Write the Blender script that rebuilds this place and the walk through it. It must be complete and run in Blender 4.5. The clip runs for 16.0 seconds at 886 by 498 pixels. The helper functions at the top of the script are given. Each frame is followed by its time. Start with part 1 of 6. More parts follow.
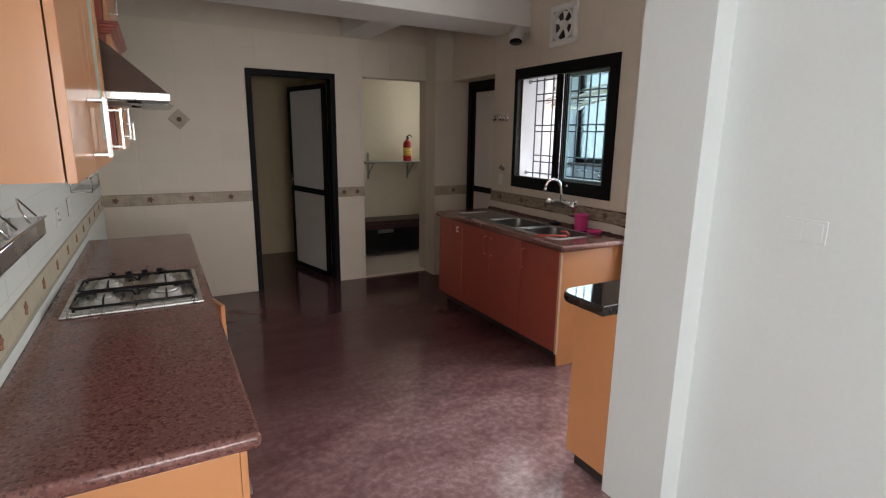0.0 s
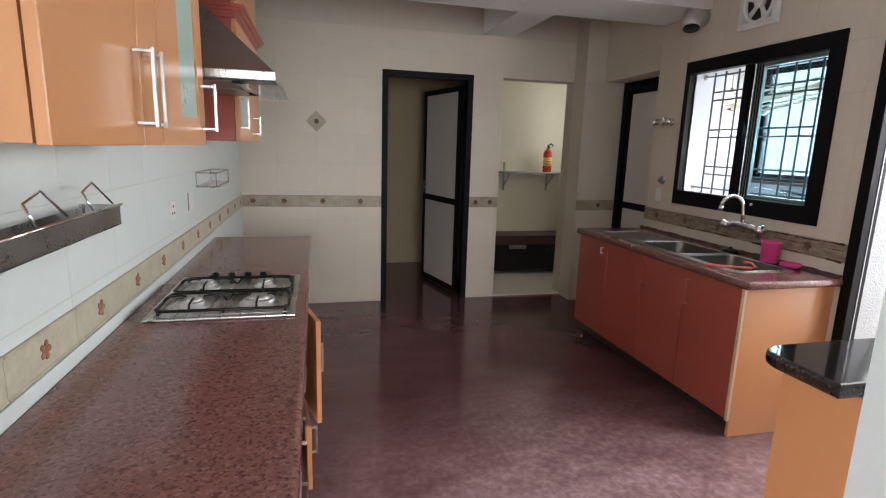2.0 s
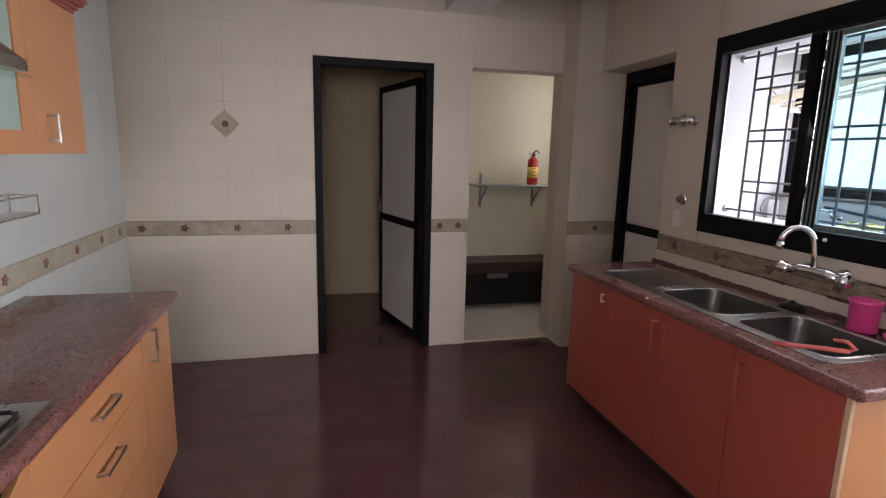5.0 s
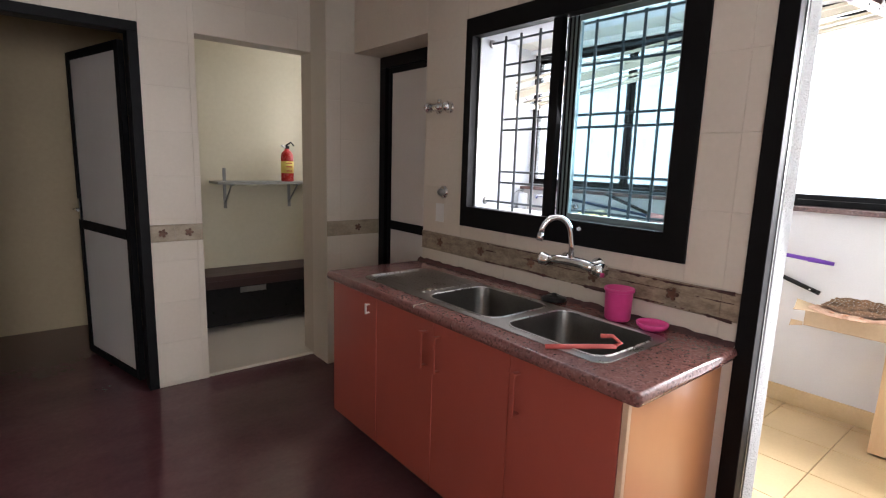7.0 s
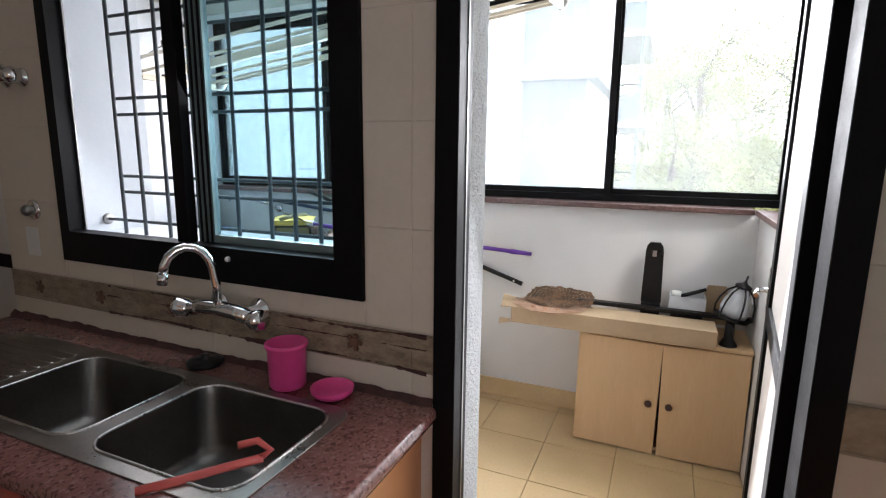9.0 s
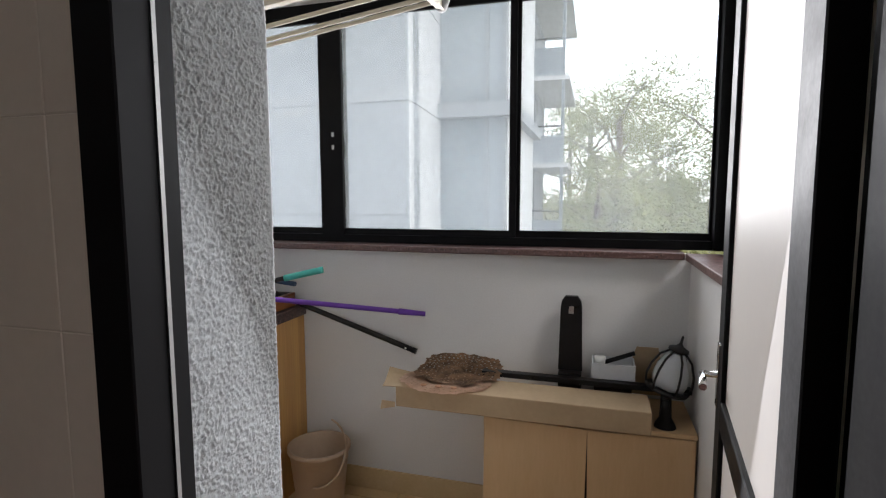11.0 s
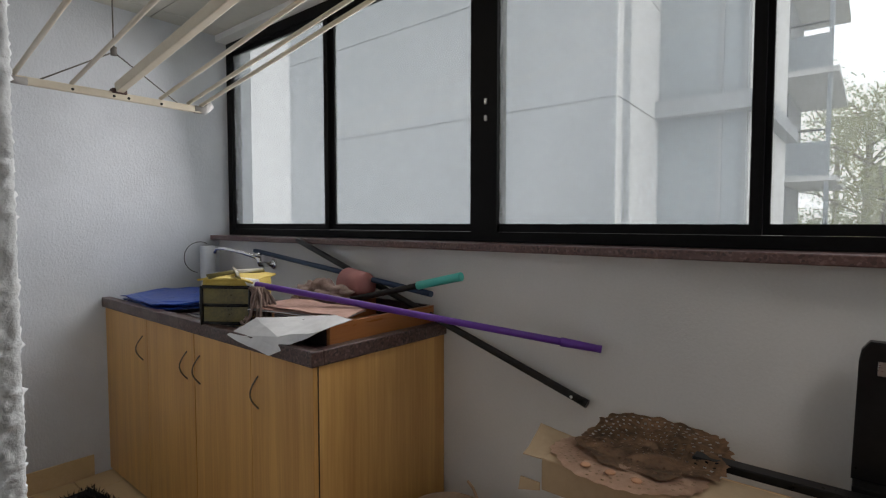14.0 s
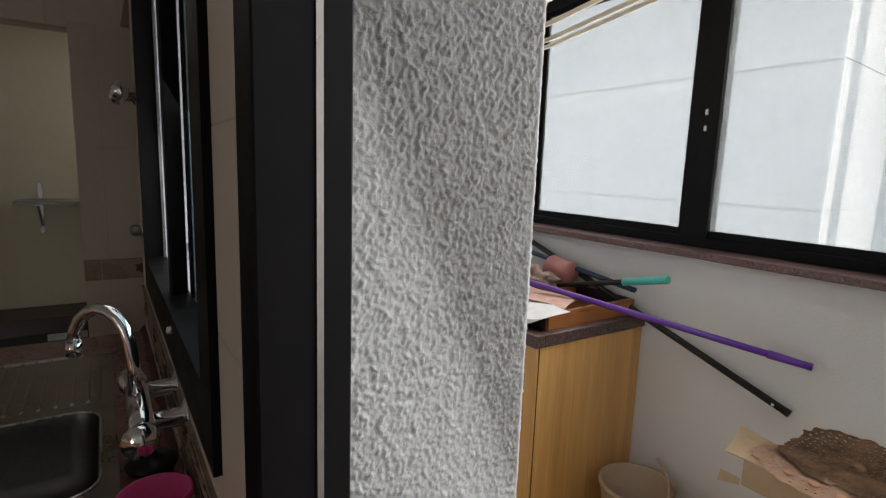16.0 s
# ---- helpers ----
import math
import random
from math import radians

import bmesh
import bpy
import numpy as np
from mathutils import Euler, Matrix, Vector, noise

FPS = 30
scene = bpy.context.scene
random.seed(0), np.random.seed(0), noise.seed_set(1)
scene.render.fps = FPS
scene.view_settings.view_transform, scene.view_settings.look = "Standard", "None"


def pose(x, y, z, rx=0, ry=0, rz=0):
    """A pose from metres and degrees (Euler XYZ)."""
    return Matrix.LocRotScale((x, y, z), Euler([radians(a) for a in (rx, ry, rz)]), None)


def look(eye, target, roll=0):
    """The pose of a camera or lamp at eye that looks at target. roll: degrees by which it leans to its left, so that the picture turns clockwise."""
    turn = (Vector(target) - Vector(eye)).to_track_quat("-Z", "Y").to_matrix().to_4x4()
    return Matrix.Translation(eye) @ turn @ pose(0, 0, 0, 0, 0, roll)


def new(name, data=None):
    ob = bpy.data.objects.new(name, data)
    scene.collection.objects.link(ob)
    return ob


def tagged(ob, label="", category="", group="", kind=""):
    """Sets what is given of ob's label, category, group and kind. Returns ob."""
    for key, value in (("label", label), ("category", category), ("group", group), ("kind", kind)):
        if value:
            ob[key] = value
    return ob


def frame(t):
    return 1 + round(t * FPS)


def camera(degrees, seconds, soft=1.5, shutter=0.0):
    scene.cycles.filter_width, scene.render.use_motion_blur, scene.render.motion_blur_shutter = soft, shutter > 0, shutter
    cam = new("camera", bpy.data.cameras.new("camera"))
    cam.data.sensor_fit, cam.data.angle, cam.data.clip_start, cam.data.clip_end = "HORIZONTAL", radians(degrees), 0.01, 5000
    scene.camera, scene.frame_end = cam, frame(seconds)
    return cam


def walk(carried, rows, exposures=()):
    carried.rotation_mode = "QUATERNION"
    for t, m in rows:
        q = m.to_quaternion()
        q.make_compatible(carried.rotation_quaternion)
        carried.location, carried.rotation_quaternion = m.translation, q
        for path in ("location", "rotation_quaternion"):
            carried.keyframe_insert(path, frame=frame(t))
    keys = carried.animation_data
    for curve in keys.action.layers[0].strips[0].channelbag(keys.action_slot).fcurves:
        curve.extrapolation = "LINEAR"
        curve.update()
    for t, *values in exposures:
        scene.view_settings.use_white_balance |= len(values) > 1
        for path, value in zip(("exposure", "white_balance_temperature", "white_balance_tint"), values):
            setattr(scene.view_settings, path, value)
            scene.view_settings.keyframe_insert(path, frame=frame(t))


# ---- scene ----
cam = camera(81.1, 16.0, 1.2)
PATH = [
    (0, (0.6, 0.766, 1.528), (1.539, 2.479, 1.099), 0.8),
    (0.5, (0.623, 0.821, 1.482), (1.33, 2.647, 1.075), 0.6),
    (1, (0.655, 0.897, 1.446), (1.207, 2.78, 1.059), 0.7),
    (1.5, (0.696, 1.04, 1.423), (1.179, 2.944, 1.048), 1.4),
    (2, (0.795, 1.214, 1.438), (1.265, 3.12, 1.056), 1.8),
    (2.5, (0.904, 1.379, 1.428), (1.357, 3.29, 1.048), 1.9),
    (3, (1.042, 1.559, 1.441), (1.466, 3.475, 1.051), 1.6),
    (5.5, (1.364, 2.331, 1.467), (1.921, 4.22, 1.12), 1.2),
    (6, (1.413, 2.449, 1.467), (2.146, 4.277, 1.12), 1.2),
    (6.5, (1.523, 2.556, 1.434), (2.503, 4.266, 1.096), 1.6),
    (7, (1.646, 2.59, 1.41), (2.893, 4.118, 1.076), 1.8),
    (7.5, (1.799, 2.605, 1.431), (3.231, 3.957, 1.084), 1.6),
    (8, (1.947, 2.649, 1.444), (3.533, 3.814, 1.088), 1.3),
    (8.5, (2.136, 2.716, 1.458), (3.853, 3.672, 1.086), 1.0),
    (9, (2.32, 2.746, 1.452), (4.129, 3.521, 1.094), 0.7),
    (9.5, (2.51, 2.719, 1.459), (4.366, 3.381, 1.112), 0.3),
    (10, (2.679, 2.694, 1.459), (4.574, 3.252, 1.149), 0.9),
    (10.2, (2.715, 2.683, 1.453), (4.628, 3.199, 1.182), 0.6),
    (12.3, (3.423, 2.735, 1.419), (5.266, 3.508, 1.410), 0.6),
    (12.5, (3.463, 2.744, 1.414), (5.272, 3.596, 1.408), 0.6),
    (13, (3.556, 2.774, 1.395), (5.27, 3.804, 1.377), 0.6),
    (13.5, (3.61, 2.796, 1.359), (5.235, 3.961, 1.301), 0.2),
    (14, (3.648, 2.801, 1.288), (5.184, 4.078, 1.188), 0.0),
    (14.5, (3.628, 2.761, 1.271), (5.065, 4.142, 1.102), 0.2),
    (15, (3.559, 2.758, 1.356), (4.909, 4.209, 1.086), 0.5),
    (15.5, (3.448, 2.761, 1.428), (4.71, 4.282, 1.126), 1.6),
    (16, (3.295, 2.761, 1.487), (4.383, 4.411, 1.179), 2.0),
]
EXPOSURES = [(0, -0.02, 6750, 16), (1, 0.1, 6480, 14), (2.5, 0.62, 6350, 15), (5.5, 0.42, 6450, 22), (6.5, 0.62, 6400, 18), (7, 0.72, 6350, 17), (8, 0.3, 6250, 14), (9, -0.1, 6250, 14), (9.5, -0.15, 6250, 15), (10.2, -0.65, 6300, 15),
             (12.3, -1.75, 6450, 14), (14, -1.85, 6600, 14), (15, -1.65, 6650, 14), (15.5, -1.45, 6700, 13), (16, -1.10, 6700, 14)]
walk(cam, [(t, look(eye, target, roll)) for t, eye, target, roll in PATH], EXPOSURES)

# ---- world and light ----
world = bpy.data.worlds.new("world")
scene.world = world
world.use_nodes = True
wn, wl = world.node_tree.nodes, world.node_tree.links
sky = wn.new("ShaderNodeTexSky")
sky.sky_type = "NISHITA"
sky.sun_disc = False
sky.sun_elevation, sky.sun_rotation = radians(48), radians(212)
sky.air_density, sky.dust_density, sky.ozone_density = 1.0, 6.0, 1.0
soft_sky = wn.new("ShaderNodeMixRGB")
soft_sky.inputs[0].default_value = 0.8
soft_sky.inputs[2].default_value = (60, 60.5, 61, 1)
wl.new(sky.outputs[0], soft_sky.inputs[1])
wl.new(soft_sky.outputs[0], wn["Background"].inputs[0])
wn["Background"].inputs[1].default_value = 0.13

sun = new("sun", bpy.data.lights.new("sun", "SUN"))
sun.data.energy, sun.data.angle, sun.data.color = 2.3, radians(14), (1, 0.96, 0.9)
sun.matrix_world = look((0, 0, 0), (0.35, 0.55, -0.72))


def window_light(name, centre, target, width, height, watts, colour=(0.93, 0.97, 1.0)):
    """An area lamp in an opening: a window's sky light or added fill."""
    lamp = new(name, bpy.data.lights.new(name, "AREA"))
    lamp.data.shape, lamp.data.size, lamp.data.size_y = "RECTANGLE", width, height
    lamp.data.energy, lamp.data.color = watts, colour
    lamp.matrix_world = look(centre, target)
    return lamp


# unseen dining window, assumed behind the start
window_light("dining_window_light", (0.9, -2.95, 1.45), (0.9, 0, 0.6), 2.3, 1.5, 27, (0.9, 0.98, 1.0)).data.spread = radians(140)
# west fill lamp added to brighten west-facing fronts; no window known there
window_light("dining_west_fill", (-1.95, -0.2, 1.45), (0, -0.2, 1.45), 2.5, 1.5, 5, (0.93, 0.98, 1.0))
window_light("balcony_window_light", (5.08, 4.0, 1.78), (4.0, 4.0, 1.56), 3.2, 0.86, 84, (0.97, 0.975, 0.965)).data.spread = radians(135)
# unseen lamp added to brighten the alcove
window_light("alcove_fill_light", (3.9, 6.6, 1.75), (3.0, 6.6, 1.75), 0.5, 0.7, 1.1)
# fill added to the daylight that comes through the doorway and the kitchen window
window_light("balcony_door_light", (3.735, 2.82, 1.15), (2.2, 2.7, 0.5), 0.72, 1.8, 8.5, (0.97, 0.985, 1.0))
window_light("kitchen_window_light", (3.442, 4.03, 1.6), (2.6, 4.0, 1.15), 0.95, 0.78, 4.5, (0.95, 0.98, 1.0))

# ---- materials ----


def nodes_of(name):
    m = bpy.data.materials.new(name)
    m.use_nodes = True
    nt = m.node_tree
    return m, nt, nt.nodes["Principled BSDF"]


def ramp(nt, fac, stops):
    r = nt.nodes.new("ShaderNodeValToRGB")
    while len(r.color_ramp.elements) < len(stops):
        r.color_ramp.elements.new(0.5)
    for e, (p, c) in zip(r.color_ramp.elements, stops):
        e.position, e.color = p, (*c, 1)
    nt.links.new(fac, r.inputs[0])
    return r.outputs[0]


def noise_fac(nt, scale, detail=4.0, stretch=(1, 1, 1), rough=0.55):
    co = nt.nodes.new("ShaderNodeNewGeometry")
    mp = nt.nodes.new("ShaderNodeMapping")
    mp.inputs["Scale"].default_value = stretch
    nt.links.new(co.outputs["Position"], mp.inputs[0])
    n = nt.nodes.new("ShaderNodeTexNoise")
    n.inputs["Scale"].default_value, n.inputs["Detail"].default_value, n.inputs["Roughness"].default_value = scale, detail, rough
    nt.links.new(mp.outputs[0], n.inputs["Vector"])
    return n.outputs["Fac"]


def mixed(nt, a, b, fac, mode="MIX", value=None):
    m = nt.nodes.new("ShaderNodeMixRGB")
    m.blend_type = mode
    for sock, v in ((m.inputs[1], a), (m.inputs[2], b)):
        if isinstance(v, tuple):
            sock.default_value = (*v, 1)
        else:
            nt.links.new(v, sock)
    if isinstance(fac, float):
        m.inputs[0].default_value = fac
    else:
        nt.links.new(fac, m.inputs[0])
    return m.outputs[0]


def bump(nt, bsdf, fac, strength, distance):
    b = nt.nodes.new("ShaderNodeBump")
    b.inputs["Strength"].default_value, b.inputs["Distance"].default_value = strength, distance
    nt.links.new(fac, b.inputs["Height"])
    nt.links.new(b.outputs[0], bsdf.inputs["Normal"])


def surface(name, dark, light, scale=6.0, rough=(0.4, 0.55), metal=0.0, fine=60.0, relief=0.1, depth=0.002, stretch=(1, 1, 1), detail=5.0, piece=0.0, coat=0.0, spec=0.5):
    """A surface with two scales of variation in colour, roughness and relief."""
    m, nt, bsdf = nodes_of(name)
    big, small = noise_fac(nt, scale, detail, stretch), noise_fac(nt, fine, 4.0, stretch)
    both = mixed(nt, big, small, 0.35)
    col = ramp(nt, both, ((0.3, dark), (0.7, light)))
    if piece:
        info = nt.nodes.new("ShaderNodeObjectInfo")
        tone = ramp(nt, info.outputs["Random"], ((0.0, (1 - piece,) * 3), (1.0, (1.0, 1.0, 1.0))))
        col = mixed(nt, col, tone, 1.0, "MULTIPLY")
    nt.links.new(col, bsdf.inputs["Base Color"])
    rr = nt.nodes.new("ShaderNodeMapRange")
    rr.inputs["To Min"].default_value, rr.inputs["To Max"].default_value = rough
    rr.inputs["From Min"].default_value, rr.inputs["From Max"].default_value = 0.3, 0.7
    nt.links.new(both, rr.inputs[0])
    nt.links.new(rr.outputs[0], bsdf.inputs["Roughness"])
    bsdf.inputs["Metallic"].default_value = metal
    bsdf.inputs["Coat Weight"].default_value = coat
    bsdf.inputs["Specular IOR Level"].default_value = spec
    if relief:
        bump(nt, bsdf, both, relief, depth)
    return m


def granite(name, base, flecks, pale, rough):
    """Speckled polished stone."""
    m, nt, bsdf = nodes_of(name)
    co = nt.nodes.new("ShaderNodeNewGeometry")
    v = nt.nodes.new("ShaderNodeTexVoronoi")
    v.inputs["Scale"].default_value = 150
    nt.links.new(co.outputs["Position"], v.inputs["Vector"])
    cell = nt.nodes.new("ShaderNodeSeparateColor")
    nt.links.new(v.outputs["Color"], cell.inputs[0])
    col = ramp(nt, cell.outputs[0], ((0.0, flecks), (0.35, base), (0.75, base), (1.0, pale)))
    cloud = ramp(nt, noise_fac(nt, 9, 5), ((0.3, (0.84, 0.84, 0.84)), (0.7, (1.0, 1.0, 1.0))))
    nt.links.new(mixed(nt, col, cloud, 1.0, "MULTIPLY"), bsdf.inputs["Base Color"])
    smear = nt.nodes.new("ShaderNodeMapRange")
    smear.inputs["To Min"].default_value, smear.inputs["To Max"].default_value = rough
    smear.inputs["From Min"].default_value, smear.inputs["From Max"].default_value = 0.35, 0.7
    nt.links.new(noise_fac(nt, 5, 6), smear.inputs[0])
    nt.links.new(smear.outputs[0], bsdf.inputs["Roughness"])
    return m


def stucco(name, colour, relief=0.9, depth=0.006):
    """Rough-cast plaster with lumps of about a centimetre."""
    m, nt, bsdf = nodes_of(name)
    lumps, grain = noise_fac(nt, 95, 3.0, (1, 1, 0.7)), noise_fac(nt, 300, 3.0)
    both = mixed(nt, lumps, grain, 0.25)
    stain = ramp(nt, noise_fac(nt, 3, 4), ((0.3, tuple(c * 0.86 for c in colour)), (0.7, colour)))
    nt.links.new(stain, bsdf.inputs["Base Color"])
    bsdf.inputs["Roughness"].default_value = 0.85
    edge = ramp(nt, both, ((0.38, (0, 0, 0)), (0.62, (1, 1, 1))))
    bump(nt, bsdf, edge, relief, depth)
    return m


def clear_pane(name, tint, gloss=0.06, rough=0.0):
    """Thin window glass: clear, with a reflection that grows at grazing angles."""
    m, nt, bsdf = nodes_of(name)
    tr, gl = nt.nodes.new("ShaderNodeBsdfTransparent"), nt.nodes.new("ShaderNodeBsdfGlossy")
    tr.inputs[0].default_value = (*tint, 1)
    gl.inputs["Roughness"].default_value = rough
    lw, mix = nt.nodes.new("ShaderNodeLayerWeight"), nt.nodes.new("ShaderNodeMixShader")
    steep, fac = nt.nodes.new("ShaderNodeMath"), nt.nodes.new("ShaderNodeMath")
    steep.operation, steep.inputs[1].default_value = "POWER", 4.0
    fac.operation, fac.inputs[1].default_value, fac.inputs[2].default_value = "MULTIPLY_ADD", 0.6, 0.035
    lw.inputs[0].default_value = 0.5
    nt.links.new(lw.outputs["Facing"], steep.inputs[0])
    nt.links.new(steep.outputs[0], fac.inputs[0])
    nt.links.new(fac.outputs[0], mix.inputs[0])
    nt.links.new(tr.outputs[0], mix.inputs[1])
    nt.links.new(gl.outputs[0], mix.inputs[2])
    nt.links.new(mix.outputs[0], nt.nodes["Material Output"].inputs[0])
    return m




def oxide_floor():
    """Polished red cement with pale dusty scuffs and the door's light painted in."""
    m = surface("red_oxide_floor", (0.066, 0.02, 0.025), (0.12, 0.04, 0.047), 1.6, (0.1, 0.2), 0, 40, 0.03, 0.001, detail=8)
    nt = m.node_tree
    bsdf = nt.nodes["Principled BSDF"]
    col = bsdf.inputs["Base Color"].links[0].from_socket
    # trodden dust, with the balcony door's pool of light painted in as pale colour
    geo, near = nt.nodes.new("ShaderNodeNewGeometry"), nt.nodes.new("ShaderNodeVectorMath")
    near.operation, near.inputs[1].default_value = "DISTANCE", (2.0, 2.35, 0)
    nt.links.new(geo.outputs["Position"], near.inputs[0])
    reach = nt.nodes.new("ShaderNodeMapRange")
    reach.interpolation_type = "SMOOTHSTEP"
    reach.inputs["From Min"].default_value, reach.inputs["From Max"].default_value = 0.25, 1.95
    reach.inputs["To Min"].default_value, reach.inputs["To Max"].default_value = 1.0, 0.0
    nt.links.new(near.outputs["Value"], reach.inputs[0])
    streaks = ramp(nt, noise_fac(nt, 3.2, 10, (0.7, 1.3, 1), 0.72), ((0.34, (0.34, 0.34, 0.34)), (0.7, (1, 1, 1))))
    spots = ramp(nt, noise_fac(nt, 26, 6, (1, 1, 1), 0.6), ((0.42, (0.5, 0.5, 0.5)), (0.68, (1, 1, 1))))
    dust_glow = mixed(nt, mixed(nt, streaks, spots, 1.0, "MULTIPLY"), reach.outputs[0], 1.0, "MULTIPLY")
    film = mixed(nt, dust_glow, streaks, 0.07)
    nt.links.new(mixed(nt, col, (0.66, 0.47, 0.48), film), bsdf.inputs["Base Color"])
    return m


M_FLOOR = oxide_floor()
M_WALL = surface("cream_wall", (0.59, 0.535, 0.45), (0.66, 0.60, 0.51), 1.2, (0.35, 0.5), 0, 30, 0.03)
M_TILE = surface("cream_tile", (0.60, 0.535, 0.445), (0.665, 0.595, 0.50), 2.0, (0.4, 0.52), 0, 50, 0.02, piece=0.03, spec=0.3)
M_TILE_W = surface("white_tile", (0.585, 0.63, 0.605), (0.65, 0.695, 0.67), 2.0, (0.35, 0.5), 0, 50, 0.02, piece=0.03, spec=0.35)
M_GROUT = surface("grout", (0.535, 0.475, 0.395), (0.60, 0.535, 0.45), 9, (0.8, 0.9))
M_ALCOVE = surface("faded_yellow_paint", (0.56, 0.51, 0.37), (0.64, 0.59, 0.44), 1.2, (0.5, 0.65), 0, 30, 0.03)
# cream darkened so that the store room's shade is in the wall colour
M_STORE_SHADE = surface("shaded_store_wall", (0.36, 0.275, 0.165), (0.44, 0.345, 0.215), 1.2, (0.6, 0.75), 0, 30, 0.03)
M_PAINT = surface("white_ceiling_paint", (0.70, 0.70, 0.68), (0.77, 0.77, 0.75), 1.5, (0.6, 0.75), 0, 40, 0.04)
# ceiling white dimmed: the balcony ceiling's shade is put into its colour
M_BALCEIL_SHADE = surface("shaded_ceiling_panel", (0.47, 0.455, 0.40), (0.54, 0.525, 0.465), 1.8, (0.6, 0.75), 0, 40, 0.04)
M_PILLAR = surface("cream_gloss_paint", (0.62, 0.675, 0.665), (0.68, 0.735, 0.725), 1.5, (0.4, 0.55), 0, 60, 0.05)
M_BLACK = surface("black_aluminium", (0.003, 0.003, 0.0035), (0.007, 0.0065, 0.007), 14, (0.42, 0.58), 0, 120, 0.03, spec=0.12)
M_STUCCO = stucco("white_rough_cast", (0.62, 0.65, 0.69))
M_STIPPLE = stucco("white_stippled_plaster", (0.62, 0.645, 0.68), 0.35, 0.0025)
M_BALWALL = surface("white_balcony_plaster", (0.60, 0.59, 0.575), (0.67, 0.66, 0.645), 2.5, (0.65, 0.8), 0, 120, 0.55, 0.004)
M_BALFLOOR = surface("yellow_floor_tile", (0.52, 0.37, 0.19), (0.62, 0.46, 0.26), 5, (0.3, 0.5), 0, 70, 0.05, piece=0.06)
M_BALGROUT = surface("floor_grout", (0.38, 0.265, 0.135), (0.44, 0.32, 0.17), 9, (0.8, 0.9))
M_ORANGE = surface("orange_laminate", (0.55, 0.25, 0.105), (0.59, 0.275, 0.12), 2.2, (0.27, 0.31), 0, 24, 0.0, stretch=(1, 1, 0.4), coat=0.15)
M_RED = surface("red_orange_laminate", (0.345, 0.074, 0.05), (0.375, 0.083, 0.056), 2.2, (0.27, 0.31), 0, 24, 0.0, stretch=(1, 1, 0.4), coat=0.15)
M_OAK = surface("oak_laminate", (0.42, 0.21, 0.06), (0.68, 0.405, 0.14), 2.2, (0.3, 0.45), 0, 14, 0.03, stretch=(7, 7, 0.28), detail=7)
M_BEECH = surface("pale_beech_board", (0.55, 0.36, 0.19), (0.64, 0.44, 0.25), 3, (0.45, 0.6), 0, 40, 0.03, stretch=(3, 3, 0.4))
M_GRANITE = granite("red_granite", (0.215, 0.092, 0.08), (0.10, 0.044, 0.039), (0.27, 0.14, 0.125), (0.12, 0.19))
M_GRANITE_B = granite("black_granite", (0.02, 0.016, 0.016), (0.008, 0.007, 0.008), (0.07, 0.045, 0.04), (0.04, 0.1))
M_GRANITE_D = granite("brown_granite", (0.075, 0.042, 0.036), (0.02, 0.013, 0.013), (0.16, 0.10, 0.09), (0.3, 0.5))
M_BOW = surface("tarnished_wire", (0.10, 0.085, 0.07), (0.20, 0.17, 0.14), 30, (0.3, 0.5), 0.8)
M_STEEL = surface("brushed_steel", (0.48, 0.47, 0.45), (0.60, 0.59, 0.57), 6, (0.22, 0.36), 1.0, 160, 0.03, 0.0006, stretch=(8, 1, 1))
M_CHROME = surface("chrome", (0.72, 0.72, 0.72), (0.80, 0.80, 0.80), 8, (0.06, 0.16), 1.0, 60, 0.0)
M_DARK = surface("dark_board_and_shade", (0.018, 0.010, 0.010), (0.032, 0.018, 0.017), 8, (0.5, 0.7))
M_PANEL = surface("white_door_panel", (0.62, 0.58, 0.54), (0.68, 0.64, 0.60), 2.5, (0.4, 0.55), 0, 60, 0.03)
M_GLASS = clear_pane("window_glass", (0.90, 0.94, 0.95))
M_GLASS_T = clear_pane("teal_window_glass", (0.70, 0.85, 0.90))
M_FROST = surface("frosted_glass", (0.30, 0.42, 0.37), (0.38, 0.50, 0.45), 5, (0.25, 0.4))

# ---- mesh helpers ----


def link(name, bm, material, parent=None):
    me = bpy.data.meshes.new(name)
    bm.normal_update()
    bm.to_mesh(me)
    bm.free()
    me.materials.append(material)
    ob = new(name, me)
    if parent is not None:
        ob.parent = parent
        if parent.type == "EMPTY":
            ob.matrix_parent_inverse = Matrix.Translation(-parent.location)
    return ob


def part(name, bm, material, parent, label=""):
    return tagged(link(name, bm, material, parent), label)


def structure(name, bm, material, label="", category=""):
    return tagged(link(name, bm, material), label, category, kind="structure")


def thing(name, at, label, category, group=""):
    ob = new(name)
    ob.location = at
    ob.empty_display_size = 0.1
    return tagged(ob, label, category, group)


def box(x0, x1, y0, y1, z0, z1, bevel=0.0, bm=None, seg=2):
    own = bmesh.new()
    bmesh.ops.create_cube(own, size=1, matrix=Matrix.LocRotScale(((x0 + x1) / 2, (y0 + y1) / 2, (z0 + z1) / 2), None, (abs(x1 - x0), abs(y1 - y0), abs(z1 - z0))))
    if bevel:
        bmesh.ops.bevel(own, geom=own.edges[:], offset=bevel, segments=seg, affect="EDGES", profile=0.5)
    return merge(bm, own)


def merge(bm, own):
    if bm is None:
        return own
    me = bpy.data.meshes.new("tmp")
    own.to_mesh(me)
    own.free()
    bm.from_mesh(me)
    bpy.data.meshes.remove(me)
    return bm


